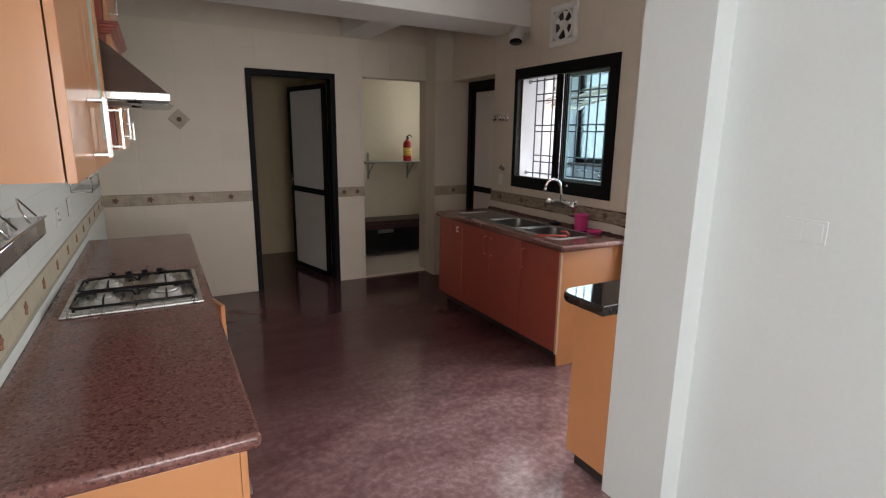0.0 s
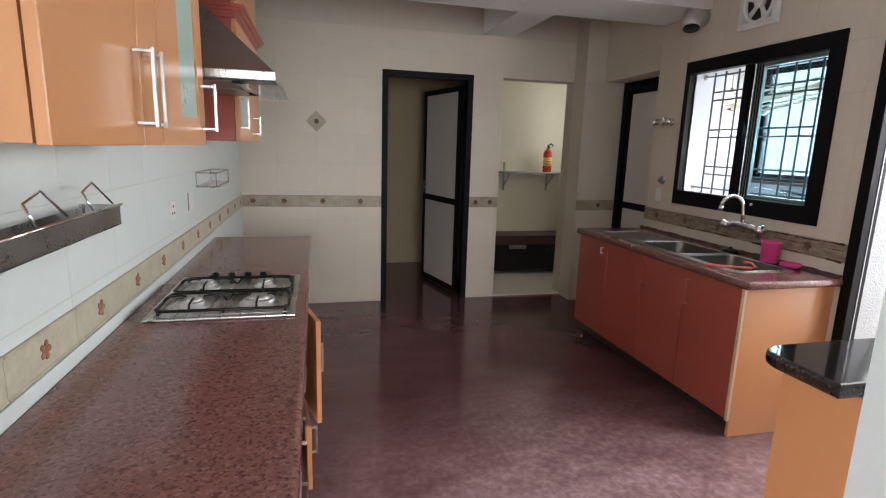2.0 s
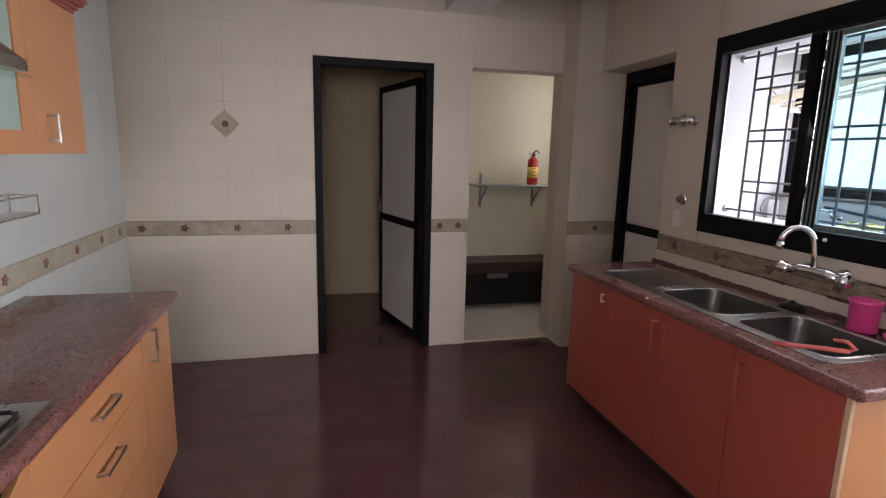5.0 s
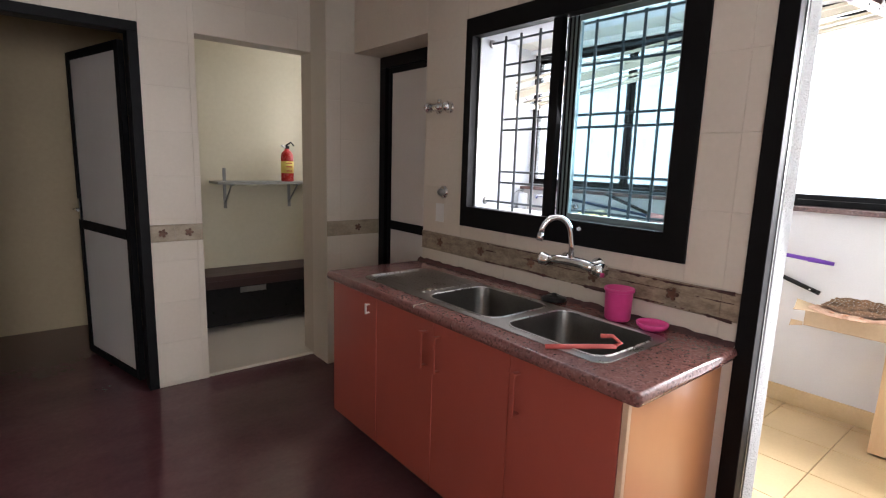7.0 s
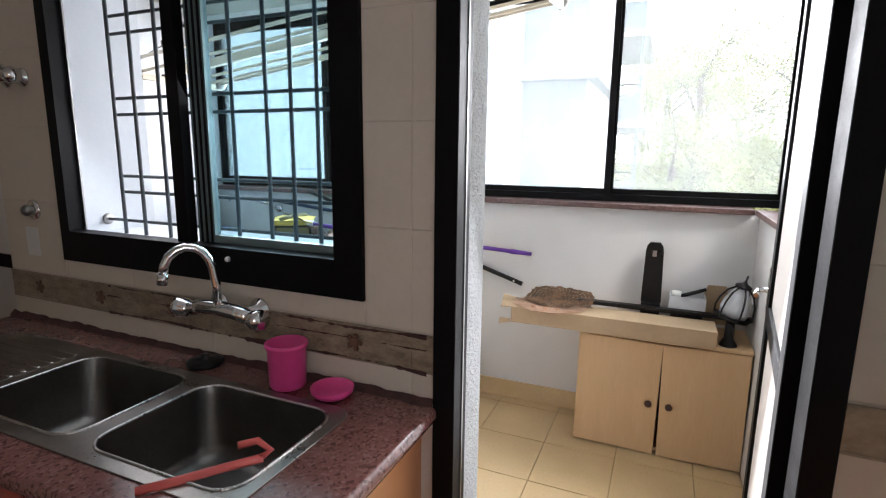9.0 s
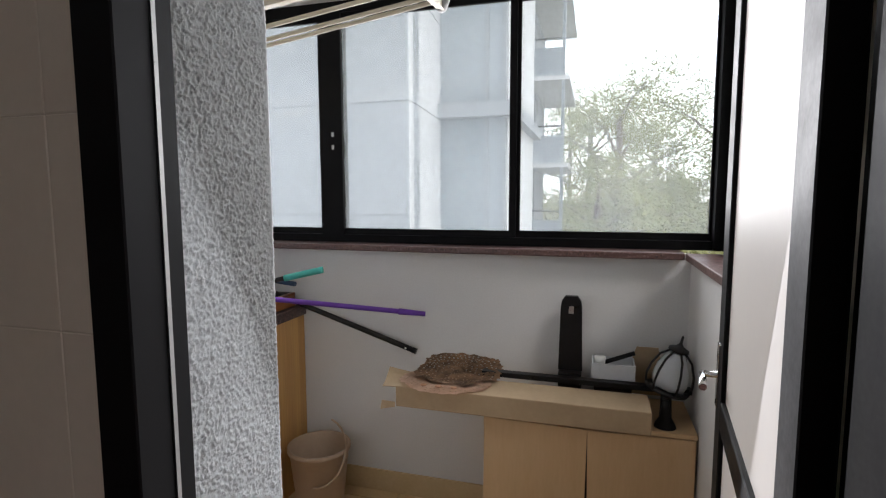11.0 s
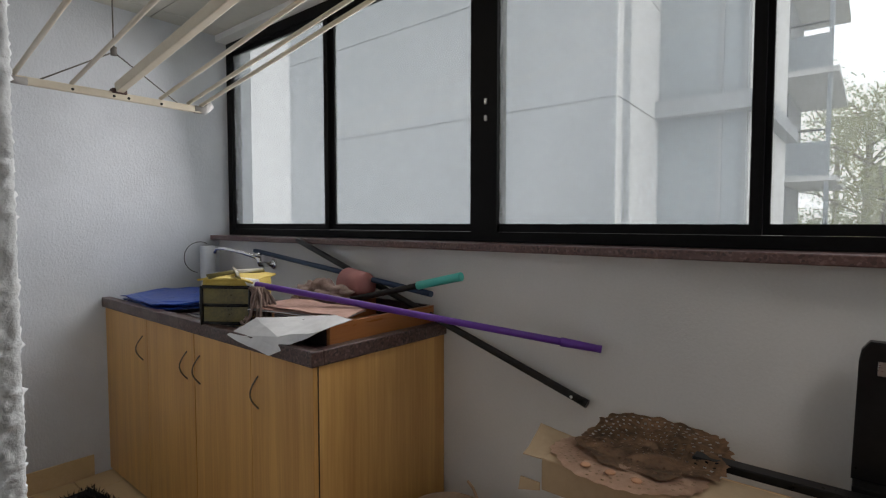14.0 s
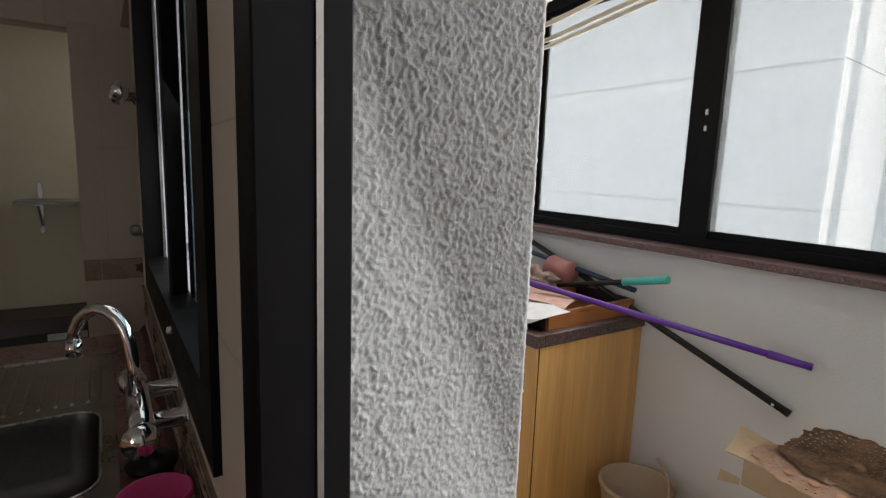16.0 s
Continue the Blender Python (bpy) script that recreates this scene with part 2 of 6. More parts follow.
def rod(p0, p1, r, r2=None, n=12, bm=None):
    p0, p1 = Vector(p0), Vector(p1)
    d = p1 - p0
    own = bmesh.new()
    m = Matrix.Translation((p0 + p1) / 2) @ d.to_track_quat("Z", "Y").to_matrix().to_4x4()
    bmesh.ops.create_cone(own, cap_ends=True, segments=n, radius1=r, radius2=r if r2 is None else r2, depth=d.length, matrix=m)
    smooth(own, d)
    return merge(bm, own)


def smooth(bm, d=None):
    for f in bm.faces:
        f.smooth = len(f.verts) == 4


def tube(points, r, n=10, bm=None, closed=False, flat=1.0):
    """A round bar along a line of points."""
    pts = [Vector(p) for p in points]
    own = bmesh.new()
    rings = []
    side = None
    for i, p in enumerate(pts):
        a = pts[i - 1] if (i or closed) else p
        b = pts[(i + 1) % len(pts)] if (i + 1 < len(pts) or closed) else p
        d = (b - a).normalized()
        if side is None:
            side = d.orthogonal().normalized()
        side = (side - d * side.dot(d)).normalized()
        up = d.cross(side)
        rings.append([own.verts.new(p + r * (math.cos(6.28318 * k / n) * side + flat * math.sin(6.28318 * k / n) * up)) for k in range(n)])
    pairs = list(zip(rings, rings[1:])) + ([(rings[-1], rings[0])] if closed else [])
    for a, b in pairs:
        for k in range(n):
            own.faces.new((a[k], a[(k + 1) % n], b[(k + 1) % n], b[k])).smooth = True
    if not closed:
        own.faces.new(rings[0][::-1])
        own.faces.new(rings[-1])
    return merge(bm, own)


def lathe(profile, centre, n=28, bm=None, axis=None):
    """A turned shape from (radius, height) pairs about an axis through centre."""
    own = bmesh.new()
    rings = []
    for r, z in profile:
        rings.append([own.verts.new((r * math.cos(6.28318 * k / n), r * math.sin(6.28318 * k / n), z)) for k in range(n)] if r > 1e-5 else [own.verts.new((0, 0, z))])
    for a, b in zip(rings, rings[1:]):
        for k in range(n):
            q = [a[k % len(a)], a[(k + 1) % len(a)], b[(k + 1) % len(b)], b[k % len(b)]]
            q = [v for i, v in enumerate(q) if v not in q[:i]]
            if len(q) > 2:
                own.faces.new(q).smooth = True
    m = Matrix.Translation(centre)
    if axis is not None:
        m = m @ Vector(axis).to_track_quat("Z", "Y").to_matrix().to_4x4()
    own.transform(m)
    return merge(bm, own)


def arc(centre, r, a0, a1, u, v, n=10):
    """Points of an arc in the plane of u and v."""
    c, u, v = Vector(centre), Vector(u), Vector(v)
    return [c + r * (math.cos(radians(a0 + (a1 - a0) * i / n)) * u + math.sin(radians(a0 + (a1 - a0) * i / n)) * v) for i in range(n + 1)]


def slab(outline, z0, z1, bevel=0.0, bm=None, seg=3):
    """An upright prism over an outline in the plan."""
    own = bmesh.new()
    low = own.faces.new([own.verts.new((x, y, z0)) for x, y in outline])
    up = bmesh.ops.extrude_face_region(own, geom=[low])
    bmesh.ops.translate(own, verts=[g for g in up["geom"] if isinstance(g, bmesh.types.BMVert)], vec=(0, 0, z1 - z0))
    bmesh.ops.recalc_face_normals(own, faces=own.faces[:])
    if bevel:
        flat = [e for e in own.edges if abs(e.verts[0].co.z - e.verts[1].co.z) < 1e-6]
        bmesh.ops.bevel(own, geom=flat, offset=bevel, segments=seg, affect="EDGES", profile=0.5)
    return merge(bm, own)


def round_rect(x0, x1, y0, y1, r, n=5):
    """Points of a rectangle with rounded corners in the plan."""
    pts = []
    for cx, cy, a in ((x1 - r, y1 - r, 0), (x0 + r, y1 - r, 90), (x0 + r, y0 + r, 180), (x1 - r, y0 + r, 270)):
        pts += [(p.x, p.y) for p in arc((cx, cy, 0), r, a, a + 90, (1, 0, 0), (0, 1, 0), n)]
    return pts


def plate(x0, x1, y0, y1, z0, z1, r, nose, holes=()):
    """A flat plate with rounded corners, a rounded edge and rounded holes (x0, x1, y0, y1, r)."""
    bm = bmesh.new()
    rings = []
    for k in range(7):
        a = math.pi * (k / 6 - 0.5)
        o, z = nose * (1 - math.cos(a)), (z0 + z1) / 2 + (z1 - z0) / 2 * math.sin(a)
        rings.append([bm.verts.new((x, y, z)) for x, y in round_rect(x0 + o, x1 - o, y0 + o, y1 - o, max(0.003, r - o))])
    n = len(rings[0])
    for a, b in zip(rings, rings[1:]):
        for k in range(n):
            bm.faces.new((a[k], a[(k + 1) % n], b[(k + 1) % n], b[k])).smooth = True
    if not holes:
        bm.faces.new(rings[0][::-1])
    loops = [rings[-1]]
    for h in holes:
        top = [bm.verts.new((x, y, z1)) for x, y in round_rect(*h)]
        low = [bm.verts.new((x, y, z0 + 0.0005)) for x, y in round_rect(*h)]
        for k in range(len(top)):
            bm.faces.new((top[k], low[k], low[(k + 1) % len(top)], top[(k + 1) % len(top)]))
        loops.append(top)
    edges = []
    for l in loops:
        for k in range(len(l)):
            edges.append(bm.edges.get((l[k], l[(k + 1) % len(l)])) or bm.edges.new((l[k], l[(k + 1) % len(l)])))
    made = bmesh.ops.triangle_fill(bm, use_beauty=True, edges=edges, normal=(0, 0, 1))["geom"]
    over = []
    for f in made:
        if isinstance(f, bmesh.types.BMFace):
            c = f.calc_center_median()
            if any(h[0] < c.x < h[1] and h[2] < c.y < h[3] and sum(1 for v in f.verts if h[0] - 1e-4 < v.co.x < h[1] + 1e-4 and h[2] - 1e-4 < v.co.y < h[3] + 1e-4) == 3 for h in holes):
                over.append(f)
    bmesh.ops.delete(bm, geom=over, context="FACES_ONLY")
    return bm


def wall_with_holes(axis, at, thick, a0, a1, z0, z1, holes, bm=None):
    """A wall in the plane axis = at, thick towards plus, from a0 to a1, with holes (a, b, low, high)."""
    bm = bm or bmesh.new()
    cuts = sorted({a0, a1, *[h[0] for h in holes], *[h[1] for h in holes]})
    for a, b in zip(cuts, cuts[1:]):
        mid = (a + b) / 2
        spans, low = [], z0
        for h in sorted([h for h in holes if h[0] < mid < h[1]], key=lambda h: h[2]):
            if h[2] > low + 1e-4:
                spans.append((low, h[2]))
            low = h[3]
        if low < z1 - 1e-4:
            spans.append((low, z1))
        for p, q in spans:
            if axis == "x":
                box(at, at + thick, a, b, p, q, bm=bm)
            else:
                box(a, b, at, at + thick, p, q, bm=bm)
    bmesh.ops.remove_doubles(bm, verts=bm.verts[:], dist=0.00001)
    return bm


# ---- plan ----
XL, XR, XO = 0.165, 3.405, 3.72
YF, YS = 5.94, 2.19
CEIL = 2.78
BX, BN, BS, BZ, BC = 5.15, 5.765, 2.33, 0.03, 2.37
DOOR_S, DOOR_N = 2.42, 3.226
WIN = (3.422, 4.602, 1.087, 2.092)

# ---- large structure: kitchen ----
WALLS = {}
structure("floor", box(-2.2, 3.6, -3.0, 8.2, -0.12, 0.0), M_FLOOR, "dark red polished oxide cement floor with scuffs and painted door light", "floor")
WALLS["west"] = structure("wall_west", box(XL - 0.2, XL, 1.92, 8.2, 0, CEIL), M_GROUT, "white glazed tile wall behind the hob counter", "wall")
WALLS["north"] = structure("wall_north", wall_with_holes("y", YF, 0.15, XL, XR, 0, CEIL, [(1.366, 2.2, 0, 2.1), (2.485, 3.2, 0, 2.09)]), M_GROUT, "cream tiled far kitchen wall with two openings", "wall")
WALLS["east"] = structure("wall_east", wall_with_holes("x", XR, 0.315, YS, BN + 0.4, 0, CEIL, [(DOOR_S, DOOR_N, 0, 2.1), (WIN[0], WIN[1], WIN[2], WIN[3]), (4.93, 5.72, 0, 2.085)]), M_GROUT, "cream tiled kitchen wall with window and two doorways", "wall")
WALLS["pier"] = structure("pier_north_east", box(3.2, XR, 5.72, YF, 0, CEIL), M_WALL, "cream tiled pier in the kitchen corner", "wall")
structure("wall_south", box(2.2, XO, YS - 0.29, YS, 0, CEIL), M_PILLAR, "cream painted wall end beside the kitchen opening", "wall")
structure("ceiling", box(-2.2, XO, -3.0, 8.2, CEIL, CEIL + 0.15), M_PAINT, "white painted kitchen ceiling", "ceiling")
structure("beam", box(XL, XR, 4.43, 4.93, 2.41, CEIL), M_PAINT, "white painted ceiling beam across the kitchen", "beam")
structure("beam", box(2.27, 2.56, 4.93, YF, 2.452, CEIL), M_PAINT, "white painted ceiling beam running to the far wall", "beam")

# dining side behind the start; the west and south walls with openings are unseen
structure("wall_dining_east", box(2.30, 2.5, -3.0, YS - 0.29, 0, CEIL), M_PILLAR, "cream painted dining room wall", "wall")
structure("wall_dining_west", wall_with_holes("x", -2.2, 0.2, -3.0, 1.72, 0, CEIL, [(-1.45, 1.05, 0.7, 2.2)]), M_PILLAR, "unseen cream painted dining room wall with an opening for its lamp", "wall")
structure("wall_dining_north", box(-2.2, XL + 0.02, 1.72, 1.92, 0, CEIL), M_PILLAR, "cream painted wall end beside the hob counter", "wall")
structure("wall_dining_south", wall_with_holes("y", -3.2, 0.2, -2.2, 2.5, 0, CEIL, [(-0.3, 2.1, 0.65, 2.25)]), M_PILLAR, "unseen cream painted dining room wall with an opening for its lamp", "wall")

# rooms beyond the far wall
structure("wall_store_back", box(XL, 2.485, 7.57, 7.7, 0, CEIL), M_STORE_SHADE, "cream wall of the unlit store room, darkened for shade", "wall")
structure("wall_store_side", box(2.33, 2.485, YF + 0.15, 7.57, 0, CEIL), M_STORE_SHADE, "cream partition between store and alcove, darkened for shade", "wall")
structure("wall_alcove_back", box(2.485, 4.0, 7.07, 7.2, 0, CEIL), M_ALCOVE, "cream back wall of the alcove", "wall")
# hidden wall whose opening is made up for the alcove's fill lamp
structure("wall_alcove_side", wall_with_holes("x", 3.85, 0.15, YF + 0.15, 7.07, 0, CEIL, [(6.33, 6.87, 1.38, 2.12)]), M_ALCOVE, "unseen cream side wall of the alcove with an opening for its fill lamp", "wall")
structure("floor_alcove", box(2.485, 3.85, YF + 0.01, 7.07, 0.0, 0.018), M_TILE, "beige tiled floor of the alcove", "floor")

# ---- large structure: balcony ----
WALLS["balcony_floor"] = structure("floor_balcony", box(XR + 0.02, BX + 0.3, BS - 0.2, BN + 0.2, -0.12, BZ - 0.006), M_BALGROUT, "yellow tiled balcony floor", "floor")
structure("wall_balcony_parapet", box(BX, BX + 0.22, BS - 0.2, BN + 0.2, -0.12, 1.19), M_BALWALL, "white plastered parapet under the balcony window", "wall")
structure("wall_balcony_north", box(XO, BX + 0.22, BN, BN + 0.2, -0.12, BC + 0.4), M_STIPPLE, "white finely stippled balcony end wall", "wall")
structure("wall_balcony_south", box(XO, BX, BS - 0.2, BS, -0.12, 1.19), M_BALWALL, "white plastered parapet at the balcony's end", "wall")
panels = box(XO, BX + 0.3, BS - 0.2, BN + 0.2, BC + 0.012, BC + 0.12)
for i in range(3):
    for j in range(7):
        box(max(XO + 0.002, XO - 0.12 + 0.6 * i) + 0.003, min(BX + 0.3, XO + 0.48 + 0.6 * i) - 0.003, max(BS - 0.2, BS - 0.3 + 0.6 * j) + 0.003, min(BN + 0.2, BS + 0.3 + 0.6 * j) - 0.003, BC, BC + 0.0118, 0.0, panels)
structure("ceiling_balcony", panels, M_BALCEIL_SHADE, "white panelled balcony ceiling, colour dimmed for shade", "ceiling")
structure("lintel_balcony", box(BX, BX + 0.22, BS - 0.2, BN, 2.336, BC), M_PAINT, "white strip above the balcony window", "trim")
# the rough-cast outer skin of the kitchen wall
structure("wall_kitchen_outside", wall_with_holes("x", XO, 0.004, BS, BN, BZ, BC, [(DOOR_S, DOOR_N, 0, 2.1), (WIN[0], WIN[1], WIN[2], WIN[3])]), M_STUCCO, "white rough-cast outer face of the kitchen wall", "wall")


def rough_cast(x0, x1, y, z0, z1, corner, step=0.002):
    """Lumpy plaster on a face towards -y, turning the corner at x1 by that much."""
    nx, nc, nz = int((x1 - x0) / step), int(corner / step), int((z1 - z0) / step)
    verts, faces = [], []
    for j in range(nz + 1):
        z = z0 + (z1 - z0) * j / nz
        worn = 0.012 * max(0.0, noise.noise(Vector((0, 0, z * 7))) - 0.15)
        for i in range(nx + nc + 1):
            if i <= nx:
                p, d = Vector((x0 + (x1 - x0 - worn) * i / nx, y, z)), Vector((0, -1, 0))
            else:
                p, d = Vector((x1 - worn, y + corner * (i - nx) / nc, z)), Vector((1, 0, 0))
            if i == nx:
                d = Vector((0.7, -0.7, 0))
            q = Vector((p.x, p.y, p.z * 0.85)) + 0.0025 * noise.noise_vector(p * 120)
            lump = max(0.0, 0.62 - noise.voronoi(q * 205)[0][0]) + 0.5 * max(0.0, 0.6 - noise.voronoi(q * 330)[0][0])
            h = 0.0085 * lump * (0.8 + 0.6 * noise.noise(p * 80)) - 0.0015
            verts.append(p + d * (h * (0.35 if abs(i - nx) < 2 else 1.0) + 0.003))
    w = nx + nc + 1
    for j in range(nz):
        for i in range(w - 1):
            faces.append((j * w + i, j * w + i + 1, (j + 1) * w + i + 1, (j + 1) * w + i))
    me = bpy.data.meshes.new("door_reveal")
    me.from_pydata(verts, [], faces)
    me.polygons.foreach_set("use_smooth", [True] * len(faces))
    me.materials.append(M_CAST)
    return new("door_reveal", me)


M_CAST = surface("white_cast_plaster", (0.50, 0.52, 0.525), (0.57, 0.59, 0.595), 9, (0.8, 0.9), 0, 300, 1.0, 0.003)
tagged(rough_cast(3.474, XO + 0.006, DOOR_N - 0.002, BZ, 2.1, 0.12), "white rough-cast reveal of the balcony door", "wall", kind="structure")

# ---- the kitchen's things ----
WEST, NORTH, EAST, SOUTH, UP = (-1, 0, 0), (0, 1, 0), (1, 0, 0), (0, -1, 0), (0, 0, 1)


def bar_handle(parent, at, along, out, length=0.13, reach=0.03, wide=0.012, thick=0.006, material=None, label="flat steel bar handle"):
    """A flat bar on two feet; at: its middle on the front."""
    a, along, out = Vector(at), Vector(along), Vector(out)
    side = along.cross(out)
    bm = bmesh.new()
    for c, h in ((a + out * reach, along * length / 2 + out * thick / 2 + side * wide / 2), (a + out * reach / 2 + along * (length / 2 - thick), along * thick / 2 + out * reach / 2 + side * wide / 2), (a + out * reach / 2 - along * (length / 2 - thick), along * thick / 2 + out * reach / 2 + side * wide / 2)):
        h = [abs(v) for v in h]
        box(c.x - h[0], c.x + h[0], c.y - h[1], c.y + h[1], c.z - h[2], c.z + h[2], 0.0015, bm, 1)
    return part("handle", bm, material or M_STEEL, parent, label)


def bow_handle(parent, at, length=0.11, out=0.03):
    """An upright bent wire handle facing west."""
    pts = [Vector(at) + Vector((-out * math.sin(math.pi * i / 10), 0, length * (i / 10 - 0.5))) for i in range(11)]
    return part("handle", tube(pts, 0.0028, 8), M_BOW, parent, "bent dark metal wire handle")


def hob_counter():
    t = thing("worktop", (0.45, 3.3, 0.81), "long red granite worktop with a rounded chipped edge", "worktop")
    part("slab", plate(XL + 0.002, 0.757, 1.905, 4.64, 0.81, 0.852, 0.014, 0.014), M_GRANITE, t)
    part("upstand", box(XL + 0.001, XL + 0.012, 1.93, 4.64, 0.8525, 0.893), M_TILE_W, t, "white tile strip above the worktop")
    units = [(1.94, 2.5, 3, "drawer base cabinet in orange laminate with flat handles"), (2.5, 3.08, 3, "drawer base cabinet in orange laminate with flat handles"), (3.08, 3.42, 0, "orange base cabinet with its door ajar, wire baskets showing"),
             (3.42, 4.22, 3, "wide orange drawer base cabinet below the granite worktop"), (4.22, 4.59, 1, "narrow orange base cabinet at the end of the worktop")]
    for a, b, n, text in units:
        u = thing("base_cabinet", (0.43, (a + b) / 2, 0), text, "cabinet", "hob cabinets")
        w = 0.016
        # ajar unit (n is 0): orange boards turned dark to paint the shade inside
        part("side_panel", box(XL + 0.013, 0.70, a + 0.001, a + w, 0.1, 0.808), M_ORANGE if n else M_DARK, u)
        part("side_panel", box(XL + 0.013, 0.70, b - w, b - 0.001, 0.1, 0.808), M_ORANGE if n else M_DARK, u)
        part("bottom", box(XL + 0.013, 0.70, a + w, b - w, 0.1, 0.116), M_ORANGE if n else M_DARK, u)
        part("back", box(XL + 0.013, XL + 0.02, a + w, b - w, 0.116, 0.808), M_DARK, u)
        part("toe_kick", box(0.62, 0.645, a, b, 0.0, 0.1), M_DARK, u, "dark recessed plinth")
        if n == 3:
            for z0, z1 in ((0.605, 0.775), (0.36, 0.601), (0.108, 0.356)):
                d = part("drawer_front", box(0.702, 0.72, a + 0.003, b - 0.003, z0, z1, 0.002), M_ORANGE, u)
                bar_handle(d, (0.72, (a + b) / 2, z1 - 0.065), NORTH, EAST, 0.16)
        elif n == 1:
            d = part("door", box(0.702, 0.72, a + 0.003, b - 0.003, 0.108, 0.8, 0.002), M_ORANGE, u)
            bar_handle(d, (0.72, a + 0.075, 0.722), UP, EAST, 0.135, 0.03, 0.016)
        else:
            for z0, z1, turn in ((0.385, 0.795, 14), (0.108, 0.378, 7)):
                m = Matrix.Translation((0.703, b - 0.003, 0)) @ Matrix.Rotation(radians(turn), 4, "Z") @ Matrix.Translation((-0.703, -b + 0.003, 0))
                front = box(0.703, 0.721, a + 0.003, b - 0.003, z0, z1, 0.002)
                front.transform(m)
                d = part("door", front, M_ORANGE, u)
                h = bar_handle(d, (0.721, a + 0.10, (z0 + z1) / 2 + 0.02), UP, EAST, 0.12)
                h.data.transform(m)
            for z in (0.45, 0.54, 0.63, 0.72):
                bm = tube([(0.25, a + 0.024, z), (0.69, a + 0.024, z), (0.69, b - 0.024, z), (0.25, b - 0.024, z)], 0.0035, 6, closed=True)
                part("wire_basket", bm, M_CHROME, u, "chromed wire basket frame")
    e = thing("end_panel", (0.43, 1.93, 0), "plain orange laminate end panel of the hob counter", "panel")
    part("board", box(XL + 0.013, 0.705, 1.92, 1.939, 0.0, 0.808, 0.0015), M_ORANGE, e)
    part("edge_strip", box(0.706, 0.722, 1.918, 1.939, 0.0, 0.808, 0.001), M_ORANGE, e)


hob_counter()


def gas_hob():
    t = thing("gas_hob", (0.48, 3.27, 0.852), "stainless steel four-burner gas hob with black pan supports", "hob")
    part("plate", slab([(0.235, 2.99), (0.715, 2.99), (0.715, 3.56), (0.235, 3.56)], 0.853, 0.862, 0.004), M_STEEL, t)
    part("well", slab([(0.255, 3.02), (0.695, 3.02), (0.695, 3.49), (0.255, 3.49)], 0.8622, 0.8632, 0.0), M_STEEL, t, "pressed steel well")
    for x, y, r in ((0.37, 3.12, 0.036), (0.585, 3.13, 0.055), (0.365, 3.37, 0.038), (0.585, 3.37, 0.03)):
        b = part("burner", lathe([(0, 0.0), (r + 0.014, 0.0), (r + 0.012, 0.006), (r, 0.008), (r, 0.02), (r - 0.004, 0.022), (0, 0.022)], (x, y, 0.863)), M_ALU, t, "cast aluminium burner ring")
        part("burner_cap", lathe([(0, 0.022), (r * 0.72, 0.0225), (r * 0.7, 0.029), (0, 0.031)], (x, y, 0.863)), M_ALU, b, "pale burner cap")
    for y0, y1 in ((3.03, 3.25), (3.27, 3.48)):
        z = 0.876
        cx0, cx1 = 0.265, 0.69
        ring = [(cx0, y0 + 0.02, z), (cx0 + 0.02, y0, z), (cx1 - 0.02, y0, z), (cx1, y0 + 0.02, z), (cx1, y1 - 0.02, z), (cx1 - 0.02, y1, z), (cx0 + 0.02, y1, z), (cx0, y1 - 0.02, z)]
        bm = tube(ring, 0.0055, 8, closed=True)
        for cx in (0.37, 0.585):
            cy = (y0 + y1) / 2
            for dx, dy in ((0, 1), (0, -1), (1, 0), (-1, 0)):
                far = (cx + dx * 0.105, cy + dy * (y1 - y0) / 2)
                tube([(far[0], far[1], z), (far[0] - dx * 0.012, far[1] - dy * 0.012, z + 0.018), (cx + dx * 0.05, cy + dy * 0.05, z + 0.022), (cx + dx * 0.028, cy + dy * 0.028, z + 0.02)], 0.0038, 7, bm)
        for x in (cx0 + 0.01, 0.478, cx1 - 0.01):
            for y in (y0, y1):
                tube([(x, y, z), (x, y, 0.864)], 0.005, 7, bm)
        part("pan_support", bm, M_IRON, t, "black enamelled wire pan support")
    for x in (0.37, 0.435, 0.5, 0.562):
        k = part("knob", lathe([(0, 0), (0.017, 0), (0.017, 0.006), (0.0145, 0.008), (0.013, 0.024), (0, 0.025)], (x, 3.527, 0.862)), M_IRON, t, "black plastic control knob")
        part("pointer", box(x - 0.002, x + 0.002, 3.512, 3.542, 0.887, 0.892, 0.001), M_IRON, k)


M_STEEL_D = surface("worn_steel", (0.24, 0.24, 0.23), (0.36, 0.35, 0.34), 8, (0.25, 0.42), 1.0, 90, 0.04, 0.0008)
M_ALU = surface("cast_aluminium", (0.62, 0.62, 0.62), (0.74, 0.74, 0.74), 20, (0.35, 0.5), 1.0, 160, 0.08)
M_IRON = surface("black_enamel", (0.005, 0.005, 0.005), (0.012, 0.011, 0.011), 20, (0.25, 0.4), spec=0.25)
M_WHITE = surface("white_plastic", (0.66, 0.66, 0.63), (0.74, 0.74, 0.71), 6, (0.3, 0.45))
M_BROWN = surface("dark_brown_wood", (0.035, 0.014, 0.012), (0.06, 0.026, 0.022), 4, (0.35, 0.5), 0, 30, 0.05, stretch=(0.3, 3, 3))
M_HOOD = surface("bronzed_steel_hood", (0.20, 0.15, 0.13), (0.30, 0.23, 0.20), 4, (0.25, 0.4), 0.9, 140, 0.03, 0.0006)
gas_hob()


